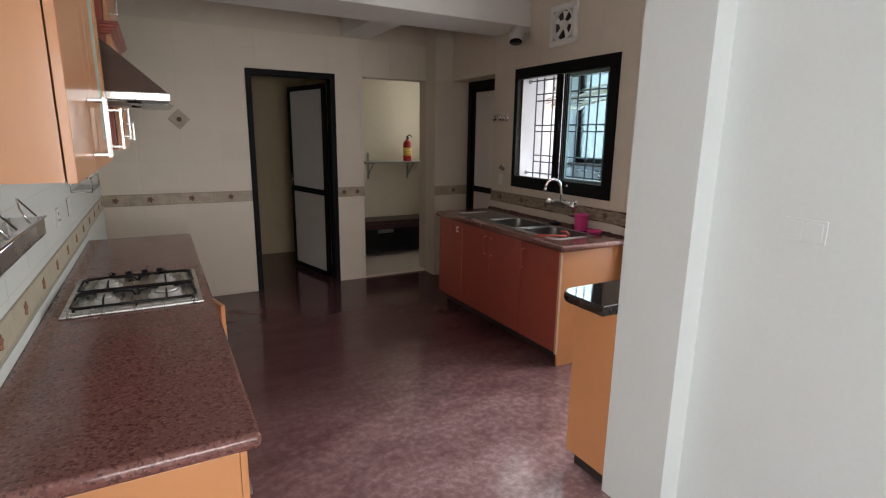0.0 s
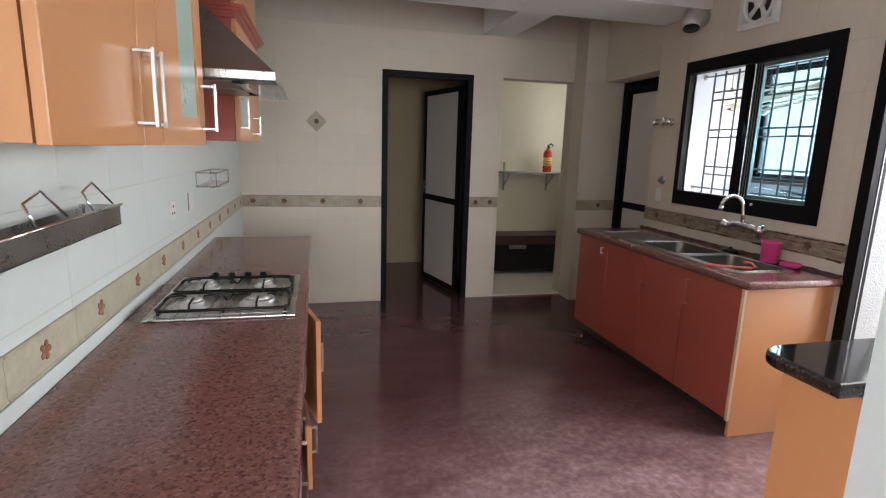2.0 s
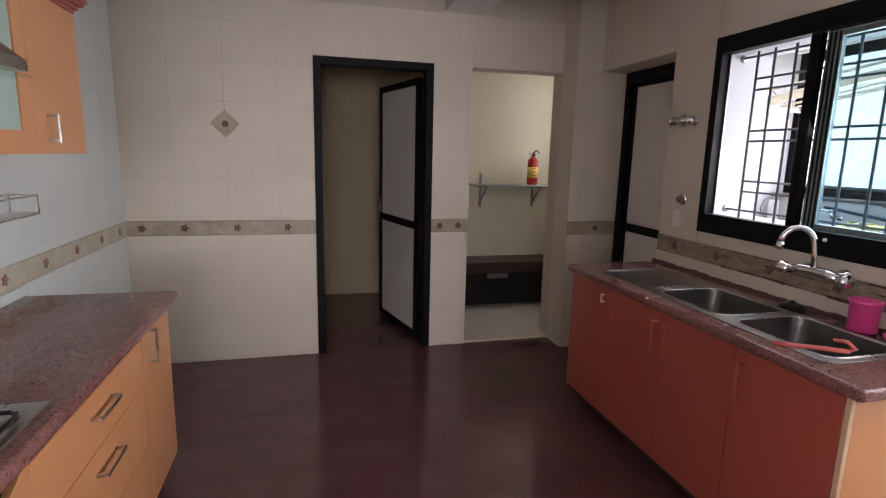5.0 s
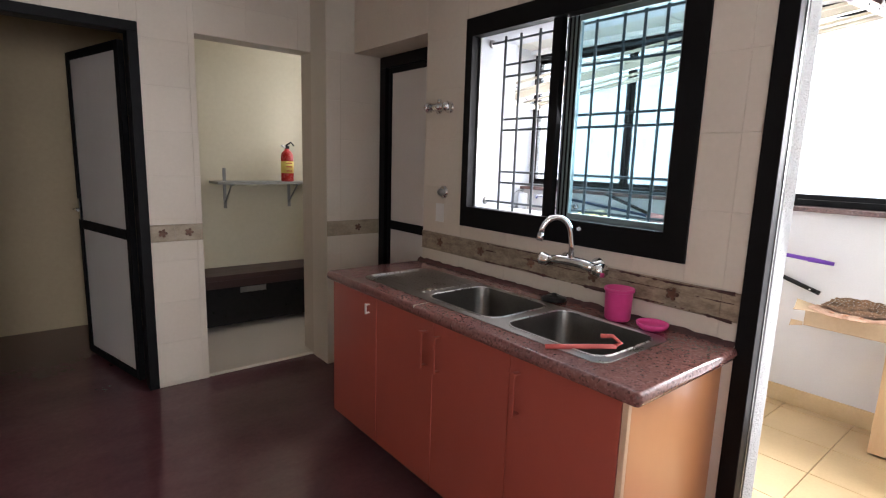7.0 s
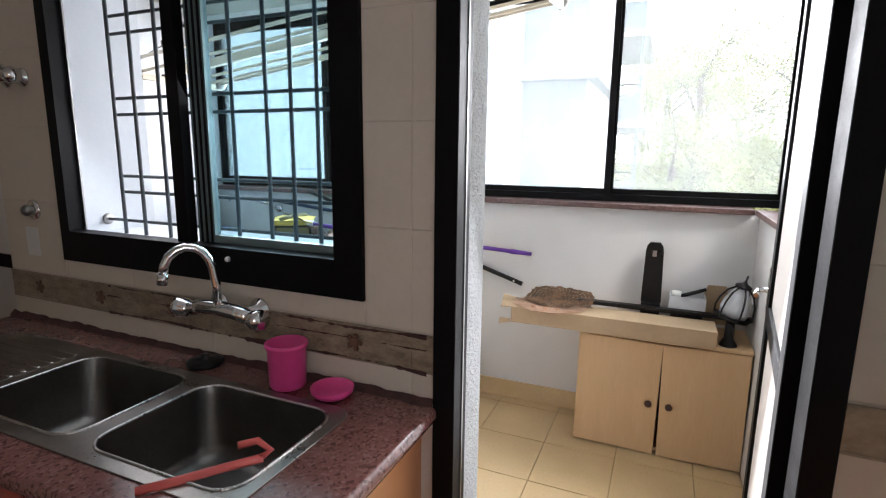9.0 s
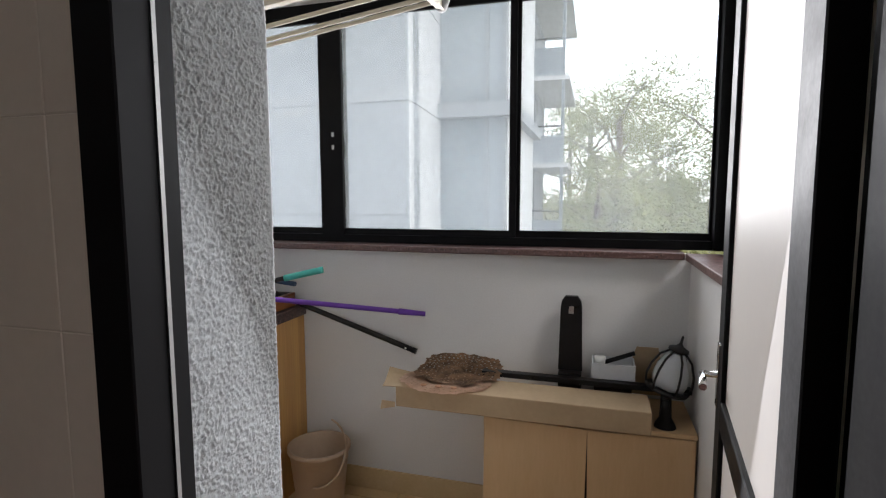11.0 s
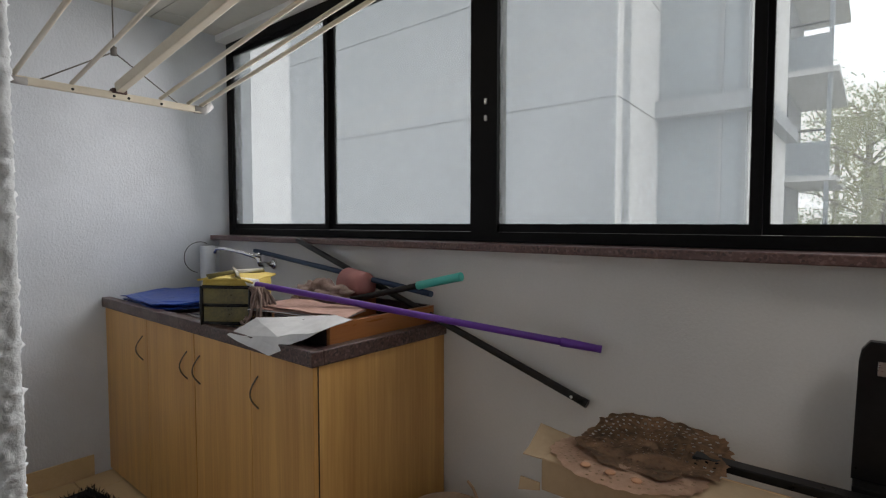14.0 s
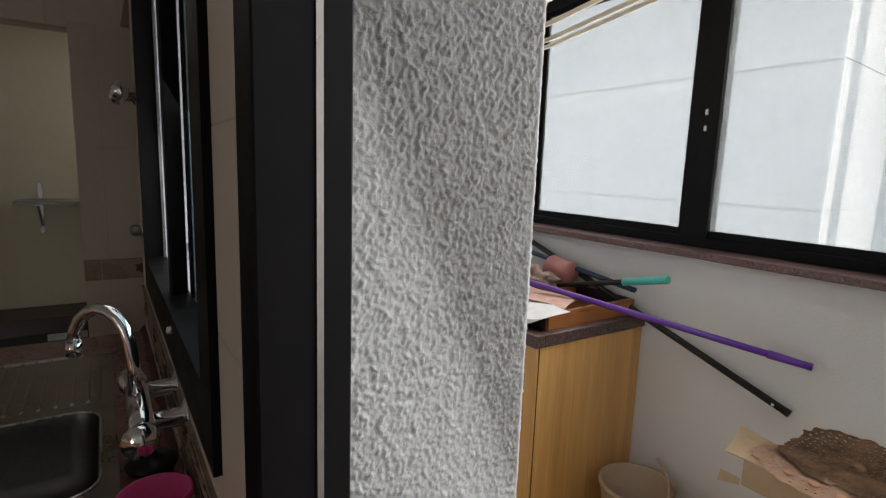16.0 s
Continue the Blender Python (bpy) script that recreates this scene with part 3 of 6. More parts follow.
def wall_cabinets():
    t = thing("wall_cabinet", (0.3, 2.31, 1.425), "orange laminate wall cabinet with a pair of doors", "cabinet", "wall cabinets")
    part("body", box(XL + 0.001, 0.44, 2.0, 2.52, 1.428, 2.5), M_ORANGE, t)
    for a, b, h in ((2.0, 2.385, 2.352), (2.388, 2.521, 2.412)):
        d = part("door", box(0.443, 0.461, a, b - 0.001, 1.425, 2.5, 0.002), M_ORANGE, t)
        bar_handle(d, (0.461, h, 1.535), UP, EAST, 0.15, 0.035, 0.01, 0.008)
    t = thing("wall_cabinet", (0.3, 2.78, 1.425), "orange wall cabinet with a frosted glass door", "cabinet", "wall cabinets")
    part("body", box(XL + 0.001, 0.44, 2.522, 2.995, 1.428, 2.5), M_ORANGE, t)
    d = part("door", wall_with_holes("x", 0.443, 0.018, 2.523, 2.995, 1.425, 2.5, [(2.71, 2.915, 1.50, 2.42)]), M_ORANGE, t)
    part("glass_panel", box(0.447, 0.455, 2.71, 2.915, 1.50, 2.42), M_FROST, d, "greenish frosted glass panel")
    bar_handle(d, (0.461, 2.955, 1.535), UP, EAST, 0.14, 0.04, 0.018, 0.008)
    for y0, y1, low, high, glazed, text in ((3.768, 4.218, 1.44, 1.965, True, "orange-red wall cabinet with a glass door past the hood"), (4.22, 4.617, 1.44, 1.965, False, "orange laminate wall cabinet at the end of the row"), (3.768, 4.617, 2.028, 2.5, False, "orange laminate upper wall cabinet above the cornice")):
        t = thing("wall_cabinet", (0.3, (y0 + y1) / 2, low), text, "cabinet", "wall cabinets")
        part("body", box(XL + 0.001, 0.44, y0, y1, low, high), M_RED if y0 < 4 else M_ORANGE, t)
        if glazed:
            d = part("door", wall_with_holes("x", 0.443, 0.018, y0, y1 - 0.001, low - 0.002, high, [(y0 + 0.07, y1 - 0.07, low + 0.07, high - 0.07)]), M_ORANGE, t)
            part("glass_panel", box(0.447, 0.455, y0 + 0.07, y1 - 0.07, low + 0.07, high - 0.07), M_FROST, d, "greenish frosted glass panel")
            bar_handle(d, (0.461, y0 + 0.035, 1.565), UP, EAST, 0.14, 0.035, 0.014, 0.008)
        else:
            d = part("door", box(0.443, 0.461, y0, y1, low - 0.002, high, 0.002), M_ORANGE, t)
            bar_handle(d, (0.461, y0 + 0.09, low + 0.085), UP, EAST, 0.1, 0.035, 0.012, 0.008)
    t = thing("cornice", (0.3, 4.2, 1.966), "dark red wooden cornice between the wall cabinets", "cornice")
    bm = bmesh.new()
    for x, z in ((0.464, 1.9665), (0.475, 1.981), (0.49, 1.996), (0.5, 2.011)):
        box(XL + 0.001, x, 3.763, 4.617 + (x - 0.46), z, z + 0.0152, 0.003, bm, 1)
    part("moulding", bm, M_RED, t)


wall_cabinets()


def cooker_hood():
    t = thing("cooker_hood", (0.4, 3.42, 1.63), "bronzed steel pyramid cooker hood on the tiled wall", "cooker hood")
    y0, y1, x1 = 3.11, 3.745, 0.665
    part("lip", slab([(XL + 0.002, y0), (x1, y0), (x1, y1), (XL + 0.002, y1)], 1.642, 1.672, 0.003), M_STEEL, t, "bright steel rim")
    part("visor", box(0.56, 0.678, y0 + 0.004, y1 - 0.004, 1.628, 1.633, 0.001), M_GLASS, t, "clear glass visor")
    bm = bmesh.new()
    lo = [bm.verts.new(p) for p in ((XL + 0.002, y0, 1.673), (x1 - 0.005, y0 + 0.003, 1.673), (x1 - 0.005, y1 - 0.003, 1.673), (XL + 0.002, y1, 1.673))]
    hi = [bm.verts.new(p) for p in ((XL + 0.002, y0 + 0.2, 1.96), (0.36, y0 + 0.2, 1.96), (0.36, y1 - 0.2, 1.96), (XL + 0.002, y1 - 0.2, 1.96))]
    for i in range(4):
        bm.faces.new((lo[i], lo[(i + 1) % 4], hi[(i + 1) % 4], hi[i]))
    bm.faces.new(hi)
    bm.faces.new(lo[::-1])
    part("canopy", bm, M_HOOD, t)
    part("chimney", box(XL + 0.002, 0.355, y0 + 0.205, y1 - 0.205, 1.962, CEIL - 0.002, 0.002), M_HOOD, t)
    for y in ((y0 + y1) / 2 - 0.16, (y0 + y1) / 2 + 0.16):
        part("filter", box(0.26, 0.52, y - 0.13, y + 0.13, 1.636, 1.6415, 0.002), M_STEEL_D, t, "grey metal grease filter")
    for y in (y0 + 0.08, y1 - 0.08):
        part("lamp_cover", lathe([(0, 0.0), (0.03, 0.0), (0.03, 0.006), (0, 0.008)], (0.54, y, 1.6415), 20, None, (0, 0, -1)), M_IRON, t, "dark lamp cover, unlit")


cooker_hood()


def spice_tray():
    t = thing("spice_rack", (0.23, 2.35, 1.16), "brushed steel tray rack hung on the white tiles", "rack")
    x0, x1, a, b, z = XL + 0.006, 0.268, 2.15, 2.80, 1.205
    bm = box(x0, x1, a, b, z, z + 0.003)
    for w in ((x0, x1, a, a + 0.003, z, z + 0.055), (x0, x1, b - 0.003, b, z, z + 0.055), (x1 - 0.003, x1, a, b, z, z + 0.055), (x0, x0 + 0.003, a, b, z, z + 0.045)):
        box(*w, bm=bm)
    part("tray", bm, M_STEEL, t)
    for c in (2.45, 2.72):
        bm = tube([(x1 - 0.01, c - 0.07, z + 0.055), (x1 - 0.03, c - 0.07, z + 0.10), (x1 - 0.06, c + 0.07, z + 0.115), (x1 - 0.02, c + 0.09, z + 0.055)], 0.003, 7)
        part("wire_loop", bm, M_CHROME, t)
    part("front_rail", tube([(x1 + 0.004, a, z + 0.055), (x1 + 0.004, b, z + 0.055)], 0.004, 8), M_CHROME, t)


def soap_rack():
    t = thing("wire_rack", (0.23, 4.35, 1.18), "small chromed wire rack on the white tiles", "rack")
    x0, x1, a, b = XL + 0.006, 0.27, 4.22, 4.62
    for name, z in (("top_ring", 1.27), ("bottom_ring", 1.195)):
        part(name, tube([(x0, a, z), (x1, a, z), (x1, b, z), (x0, b, z)], 0.004, 7, closed=True), M_CHROME, t)
    for i in range(6):
        y = a + 0.02 + i * 0.072
        part("wire", tube([(x0, y, 1.197), (x1, y, 1.197)], 0.002, 5), M_CHROME, t)
    for p in ((x0, a), (x1, a), (x1, b), (x0, b)):
        part("post", tube([(*p, 1.195), (*p, 1.27)], 0.003, 6), M_CHROME, t)
    part("shelf", box(x0, x1, a, b, 1.2, 1.203), M_STEEL, t)


spice_tray()
soap_rack()


def wall_plate(name, at, out, w, h, label, slots=(), plate=None, proud=0.01):
    """A switch or socket plate; out: the way it faces along x."""
    x, y, z = at
    t = thing(name, at, label, "switch")
    a, b = (x, x + out * proud) if out > 0 else (x + out * proud, x)
    part("plate", box(a, b, y - w / 2, y + w / 2, z - h / 2, z + h / 2, 0.002), plate or M_WHITE, t)
    for dy, dz, sw, sh, mat in slots:
        f = x + out * proud
        part("insert", box(min(f, f + out * 0.002), max(f, f + out * 0.002), y + dy - sw / 2, y + dy + sw / 2, z + dz - sh / 2, z + dz + sh / 2, 0.0008), mat, t)


wall_plate("socket", (XL, 3.715, 1.13), 1, 0.085, 0.085, "white plastic wall socket on the tiles", ((0, 0.018, 0.012, 0.012, M_IRON), (-0.016, -0.012, 0.01, 0.01, M_IRON), (0.016, -0.012, 0.01, 0.01, M_IRON)))
wall_plate("switch", (XL, 4.07, 1.137), 1, 0.09, 0.085, "white wall switch with a black slot", ((-0.075, 0, 0.008, 0.085, M_IRON),))
wall_plate("light_switch", (2.30, 1.593, 1.262), -1, 0.12, 0.07, "white light switch plate on the cream wall", ((-0.028, 0, 0.045, 0.05, M_PILLAR), (0.028, 0, 0.045, 0.05, M_PILLAR)), M_PILLAR, 0.005)


def sink_unit():
    y0, y1 = 3.215, 4.947
    bowls = ((3.415, 3.815), (3.872, 4.268))
    t = thing("sink_worktop", (3.1, 4.08, 0.80), "red granite sink worktop with a rounded edge, chipped along the wall", "worktop")
    part("slab", plate(2.808, XR - 0.002, y0, y1, 0.805, 0.847, 0.018, 0.014, [(2.918, 3.272, 3.40, 4.29, 0.03)]), M_GRANITE, t)
    part("slab_joint", box(2.8095, 2.892, 4.188, 4.1905, 0.832, 0.8474), M_GROUT, t, "pale filled joint in the stone")
    rng = random.Random(4)
    n = 90
    bm = bmesh.new()
    rows = []
    for i in range(n + 1):
        y = 3.228 + (y1 - 3.228) * i / n
        h = 0.012 + 0.016 * abs(noise.noise(Vector((0, y * 11, 3)))) + rng.uniform(0, 0.004)
        w = 0.012 + 0.022 * abs(noise.noise(Vector((0, y * 9, 8)))) + rng.uniform(0, 0.004)
        rows.append([bm.verts.new(p) for p in ((XR - 0.004, y, 0.847 + h), (XR - 0.004 - w * 0.5, y, 0.847 + h * 0.6), (XR - 0.004 - w, y, 0.8465))])
    for a, b in zip(rows, rows[1:]):
        for k in range(2):
            bm.faces.new((a[k], a[k + 1], b[k + 1], b[k]))
    part("mortar_joint", bm, M_MORTAR, t, "rough dark red mortar along the wall")
    s = thing("sink", (3.1, 3.95, 0.847), "stainless steel double bowl sink with a drainer", "sink")
    bx0, bx1 = 2.93, 3.258
    part("rim", plate(2.893, 3.292, 3.384, 4.735, 0.8475, 0.8505, 0.05, 0.002, [(bx0, bx1, a, b, 0.06) for a, b in bowls]), M_SHEET, s, "dull steel sheet round the bowls")
    for a, b in bowls:
        part("bead", tube([(x, y, 0.8515) for x, y in round_rect(bx0 - 0.002, bx1 + 0.002, a - 0.002, b + 0.002, 0.06)], 0.0035, 6, closed=True), M_STEEL, s, "bright worn bead of the bowl")
    for a, b in bowls:
        own = bmesh.new()
        rings = []
        for inset, z, r in ((0.0, 0.8515, 0.06), (0.004, 0.83, 0.06), (0.014, 0.70, 0.06), (0.03, 0.68, 0.055), (0.06, 0.672, 0.05), (0.12, 0.67, 0.03)):
            xa, xb, ya, yb = bx0 + inset, bx1 - inset, a + inset, b - inset
            pts = []
            for cx, cy, s0 in ((xb - r, yb - r, 0), (xa + r, yb - r, 90), (xa + r, ya + r, 180), (xb - r, ya + r, 270)):
                pts += [(p.x, p.y, z) for p in arc((cx, cy, 0), r, s0, s0 + 90, (1, 0, 0), (0, 1, 0), 5)]
            rings.append([own.verts.new(p) for p in pts])
        n = len(rings[0])
        for ra, rb in zip(rings, rings[1:]):
            for k in range(n):
                own.faces.new((ra[k], ra[(k + 1) % n], rb[(k + 1) % n], rb[k])).smooth = True
        own.faces.new(rings[-1])
        bowl = part("bowl", own, M_BOWL_SHADE, s, "deep steel bowl with rounded corners")
        part("waste", lathe([(0, 0.001), (0.022, 0.001), (0.028, 0.003), (0.03, 0.0)], ((bx0 + bx1) / 2, (a + b) / 2, 0.6705), 20), M_IRON, bowl)
    d = part("drainer", plate(2.925, 3.262, 4.315, 4.70, 0.8505, 0.8515, 0.03, 0.0005), M_SHEET, s, "grooved steel drainer, dull with use")
    for i in range(9):
        part("groove", box(2.957 + i * 0.034, 2.963 + i * 0.034, 4.335, 4.66, 0.8515, 0.8535, 0.0008, None, 1), M_SHEET, d)
        part("rib_end", box(2.955 + i * 0.034, 2.965 + i * 0.034, 4.318, 4.333, 0.8515, 0.855, 0.002, None, 1), M_STEEL, d)
    part("drainer_lip", box(2.935, 3.215, 4.702, 4.712, 0.8505, 0.857, 0.002), M_STEEL, d, "bright raised lip")
    c = thing("sink_cabinet", (3.1, 4.08, 0), "red-orange laminate sink cabinet with four doors and dark plinth", "cabinet")
    part("side_panel", box(2.86, XR - 0.004, 3.262, 3.28, 0.0, 0.803, 0.001), M_ORANGE, c, "orange laminate side panel")
    part("edge_strip", box(2.842, 2.859, 3.2615, 3.279, 0.09, 0.803, 0.001), M_EDGE, c, "pale edge strip of the side panel")
    part("side_panel", box(2.86, XR - 0.004, 4.912, 4.93, 0.1, 0.803), M_ORANGE, c)
    part("bottom", box(2.86, XR - 0.004, 3.28, 4.912, 0.1, 0.116), M_ORANGE, c)
    part("back", box(XR - 0.012, XR - 0.004, 3.28, 4.912, 0.116, 0.803), M_DARK, c)
    part("plinth", box(2.93, 2.95, 3.282, 4.92, 0.0, 0.1), M_PLINTH, c, "dark grey-brown plinth")
    edges = [3.281, 3.69, 4.10, 4.515, 4.928]
    for i in range(4):
        a, b = edges[i] + 0.0015, edges[i + 1] - 0.0015
        d = part("door", box(2.842, 2.859, a, b, 0.1, 0.8, 0.002), M_RED, c)
        h = b - 0.045 if i in (0, 2) else a + 0.045
        h = {0: b - 0.04, 1: b - 0.04, 2: a + 0.04, 3: a + 0.06}[i]
        if i == 3:
            bar_handle(d, (2.842, h, 0.735), UP, WEST, 0.05, 0.02, 0.012, 0.006, M_WHITE, "white-worn bar handle")
        else:
            bar_handle(d, (2.842, h, 0.68), UP, WEST, 0.15, 0.03, 0.02, 0.006, M_RED, "red laminate-coloured bar handle")


M_MORTAR = surface("dark_red_mortar", (0.045, 0.018, 0.016), (0.10, 0.045, 0.04), 30, (0.8, 0.95), 0, 150, 0.5, 0.004)
# steel darkened: the dim room that the bowls reflect is put into the colour
M_BOWL_SHADE = surface("scratched_shaded_steel", (0.13, 0.125, 0.115), (0.21, 0.2, 0.185), 7, (0.28, 0.42), 1.0, 120, 0.03, 0.0006)
M_SHEET = surface("dull_sink_steel", (0.26, 0.235, 0.215), (0.40, 0.37, 0.345), 9, (0.24, 0.38), 1.0, 140, 0.04, 0.0006)
M_EDGE = surface("pale_edge", (0.60, 0.42, 0.27), (0.68, 0.50, 0.34), 8, (0.4, 0.5))
M_PLINTH = surface("dark_plinth", (0.03, 0.022, 0.02), (0.05, 0.038, 0.034), 6, (0.4, 0.6))
sink_unit()


def mixer_tap():
    t = thing("mixer_tap", (3.36, 3.84, 1.03), "chrome wall-mounted sink mixer with a swan neck", "tap")
    body = tube([(3.33, 3.95, 1.02), (3.33, 3.90, 1.03), (3.33, 3.84, 1.033), (3.33, 3.78, 1.03), (3.33, 3.73, 1.02)], 0.021, 14)
    part("body", body, M_CHROME, t)
    for y in (3.915, 3.765):
        part("union", lathe([(0, 0), (0.033, 0), (0.033, 0.006), (0.018, 0.012), (0.016, 0.06), (0, 0.06)], (XR, y, 1.02), 20, None, WEST), M_CHROME, t)
    for y, dy in ((3.955, 1), (3.725, -1)):
        part("handle", lathe([(0, -0.005), (0.024, -0.005), (0.026, 0.008), (0.029, 0.03), (0.027, 0.04), (0, 0.042)], (3.33, y, 1.018), 10, None, (-0.25, dy, 0.12)), M_CHROME, t, "fluted chrome tap head")
    neck = [(3.325, 3.84, 1.04), (3.325, 3.84, 1.10), (3.32, 3.845, 1.15)] + [Vector((3.32, 3.845, 1.15)) + Vector((-0.55 * s, 0.5 * s, 0)) * 0.082 + Vector((0, 0, h)) for s, h in ((0.12, 0.022), (0.35, 0.042), (0.65, 0.054), (1.0, 0.057), (1.35, 0.05), (1.65, 0.034), (1.85, 0.012), (1.92, -0.01))]
    part("spout", tube(neck, 0.0115, 12), M_CHROME, t)
    part("nozzle", rod(neck[-1], Vector(neck[-1]) + Vector((-0.003, 0.003, -0.028)), 0.0135, n=14), M_CHROME, t)


mixer_tap()


def stop_valves():
    t = thing("angle_valve", (XR, 4.763, 1.684), "chrome geyser mixer stub capped on the tiled wall", "valve")
    part("bar", tube([(3.355, 4.83, 1.685), (3.355, 4.70, 1.685)], 0.02, 12), M_CHROME, t)
    for y in (4.81, 4.72):
        part("rosette", lathe([(0, 0), (0.03, 0), (0.03, 0.006), (0.016, 0.014), (0.015, 0.05), (0, 0.05)], (XR, y, 1.685), 20, None, WEST), M_CHROME, t)
    for y, d in ((4.83, 1), (4.70, -1)):
        part("cap", lathe([(0, 0), (0.026, 0), (0.028, 0.012), (0.02, 0.03), (0, 0.032)], (3.355, y, 1.685), 12, None, (0, d, 0)), M_CHROME, t)
    part("knob", lathe([(0, 0), (0.011, 0), (0.011, 0.02), (0, 0.024)], (3.355, 4.75, 1.702), 12), M_CHROME, t)
    t = thing("stop_valve", (XR, 4.75, 1.248), "small round chrome stop valve on the tiles", "valve")
    part("rosette", lathe([(0, 0), (0.034, 0), (0.034, 0.006), (0.02, 0.012), (0, 0.012)], (XR, 4.75, 1.248), 24, None, WEST), M_CHROME, t)
    part("knob", lathe([(0, 0.012), (0.018, 0.012), (0.02, 0.03), (0.012, 0.04), (0, 0.041)], (XR, 4.75, 1.248), 16, None, WEST), M_STEEL_D, t)
    t = thing("paper_sticker", (XR, 4.78, 1.13), "small pale paper sticker on the tiles", "sticker")
    part("sheet", box(XR - 0.003, XR - 0.002, 4.745, 4.815, 1.085, 1.185), M_WHITE, t)


stop_valves()

M_PINK = surface("pink_plastic", (0.74, 0.05, 0.24), (0.80, 0.08, 0.31), 7, (0.3, 0.45))
M_REDPL = surface("red_plastic", (0.55, 0.085, 0.075), (0.64, 0.13, 0.11), 9, (0.35, 0.5))
t = thing("mug", (3.338, 3.622, 0.848), "pink plastic bath mug on the granite", "mug")
cup = part("cup", lathe([(0, 0.0), (0.043, 0.0), (0.047, 0.006), (0.05, 0.109), (0.053, 0.113), (0.053, 0.119), (0.048, 0.119), (0.044, 0.012), (0, 0.01)], (3.338, 3.622, 0.849), 32), M_PINK, t)
part("rim", lathe([(0.0505, 0.107), (0.0545, 0.109), (0.0552, 0.114), (0.0545, 0.12), (0.0495, 0.1205), (0.0505, 0.107)], (3.338, 3.622, 0.849), 32), M_PINK, t)
part("lug", box(3.30, 3.312, 3.59, 3.606, 0.93, 0.958, 0.003), M_PINK, t)
t = thing("soap_dish", (3.339, 3.483, 0.848), "round pink plastic soap dish", "dish")
part("dish", lathe([(0, 0.0), (0.04, 0.0), (0.052, 0.01), (0.055, 0.023), (0.051, 0.024), (0.047, 0.014), (0.038, 0.007), (0, 0.006)], (3.339, 3.483, 0.849), 30), M_PINK, t)
t = thing("drain_plug", (3.36, 3.9, 0.848), "black rubber plug lying behind the bowls", "plug")
part("stopper", lathe([(0, 0), (0.05, 0.0), (0.052, 0.01), (0.035, 0.018), (0.012, 0.02), (0.01, 0.03), (0, 0.031)], (3.35, 3.93, 0.849), 24), M_IRON, t)
t = thing("dish_brush", (2.95, 3.46, 0.854), "red plastic scraper lying across the sink bowl", "brush")
part("handle", tube([(2.868, 3.572, 0.8545), (2.92, 3.527, 0.857), (2.98, 3.478, 0.86), (3.035, 3.432, 0.862)], 0.009, 10, flat=0.55), M_REDPL, t)
part("head", tube([(3.03, 3.437, 0.862), (3.05, 3.425, 0.872), (3.045, 3.452, 0.888), (3.015, 3.475, 0.888)], 0.0075, 8, flat=0.6), M_REDPL, t)
t = thing("peninsula", (2.5, 2.33, 0), "orange laminate cabinet with a rounded black granite top", "cabinet")
part("body", box(2.2, 2.99, YS + 0.002, 2.43, 0.07, 0.815, 0.001), M_ORANGE, t)
part("plinth", box(2.23, 2.98, YS + 0.002, 2.40, 0.0, 0.07), M_PLINTH, t)
part("top", slab([(2.12, YS + 0.002)] + [(p.x, p.y) for p in arc((2.21, 2.39, 0), 0.09, 180, 90, (1, 0, 0), (0, 1, 0), 8)] + [(3.0, 2.48), (3.0, YS + 0.002)], 0.817, 0.86, 0.012), M_GRANITE_B, t, "polished black granite top")


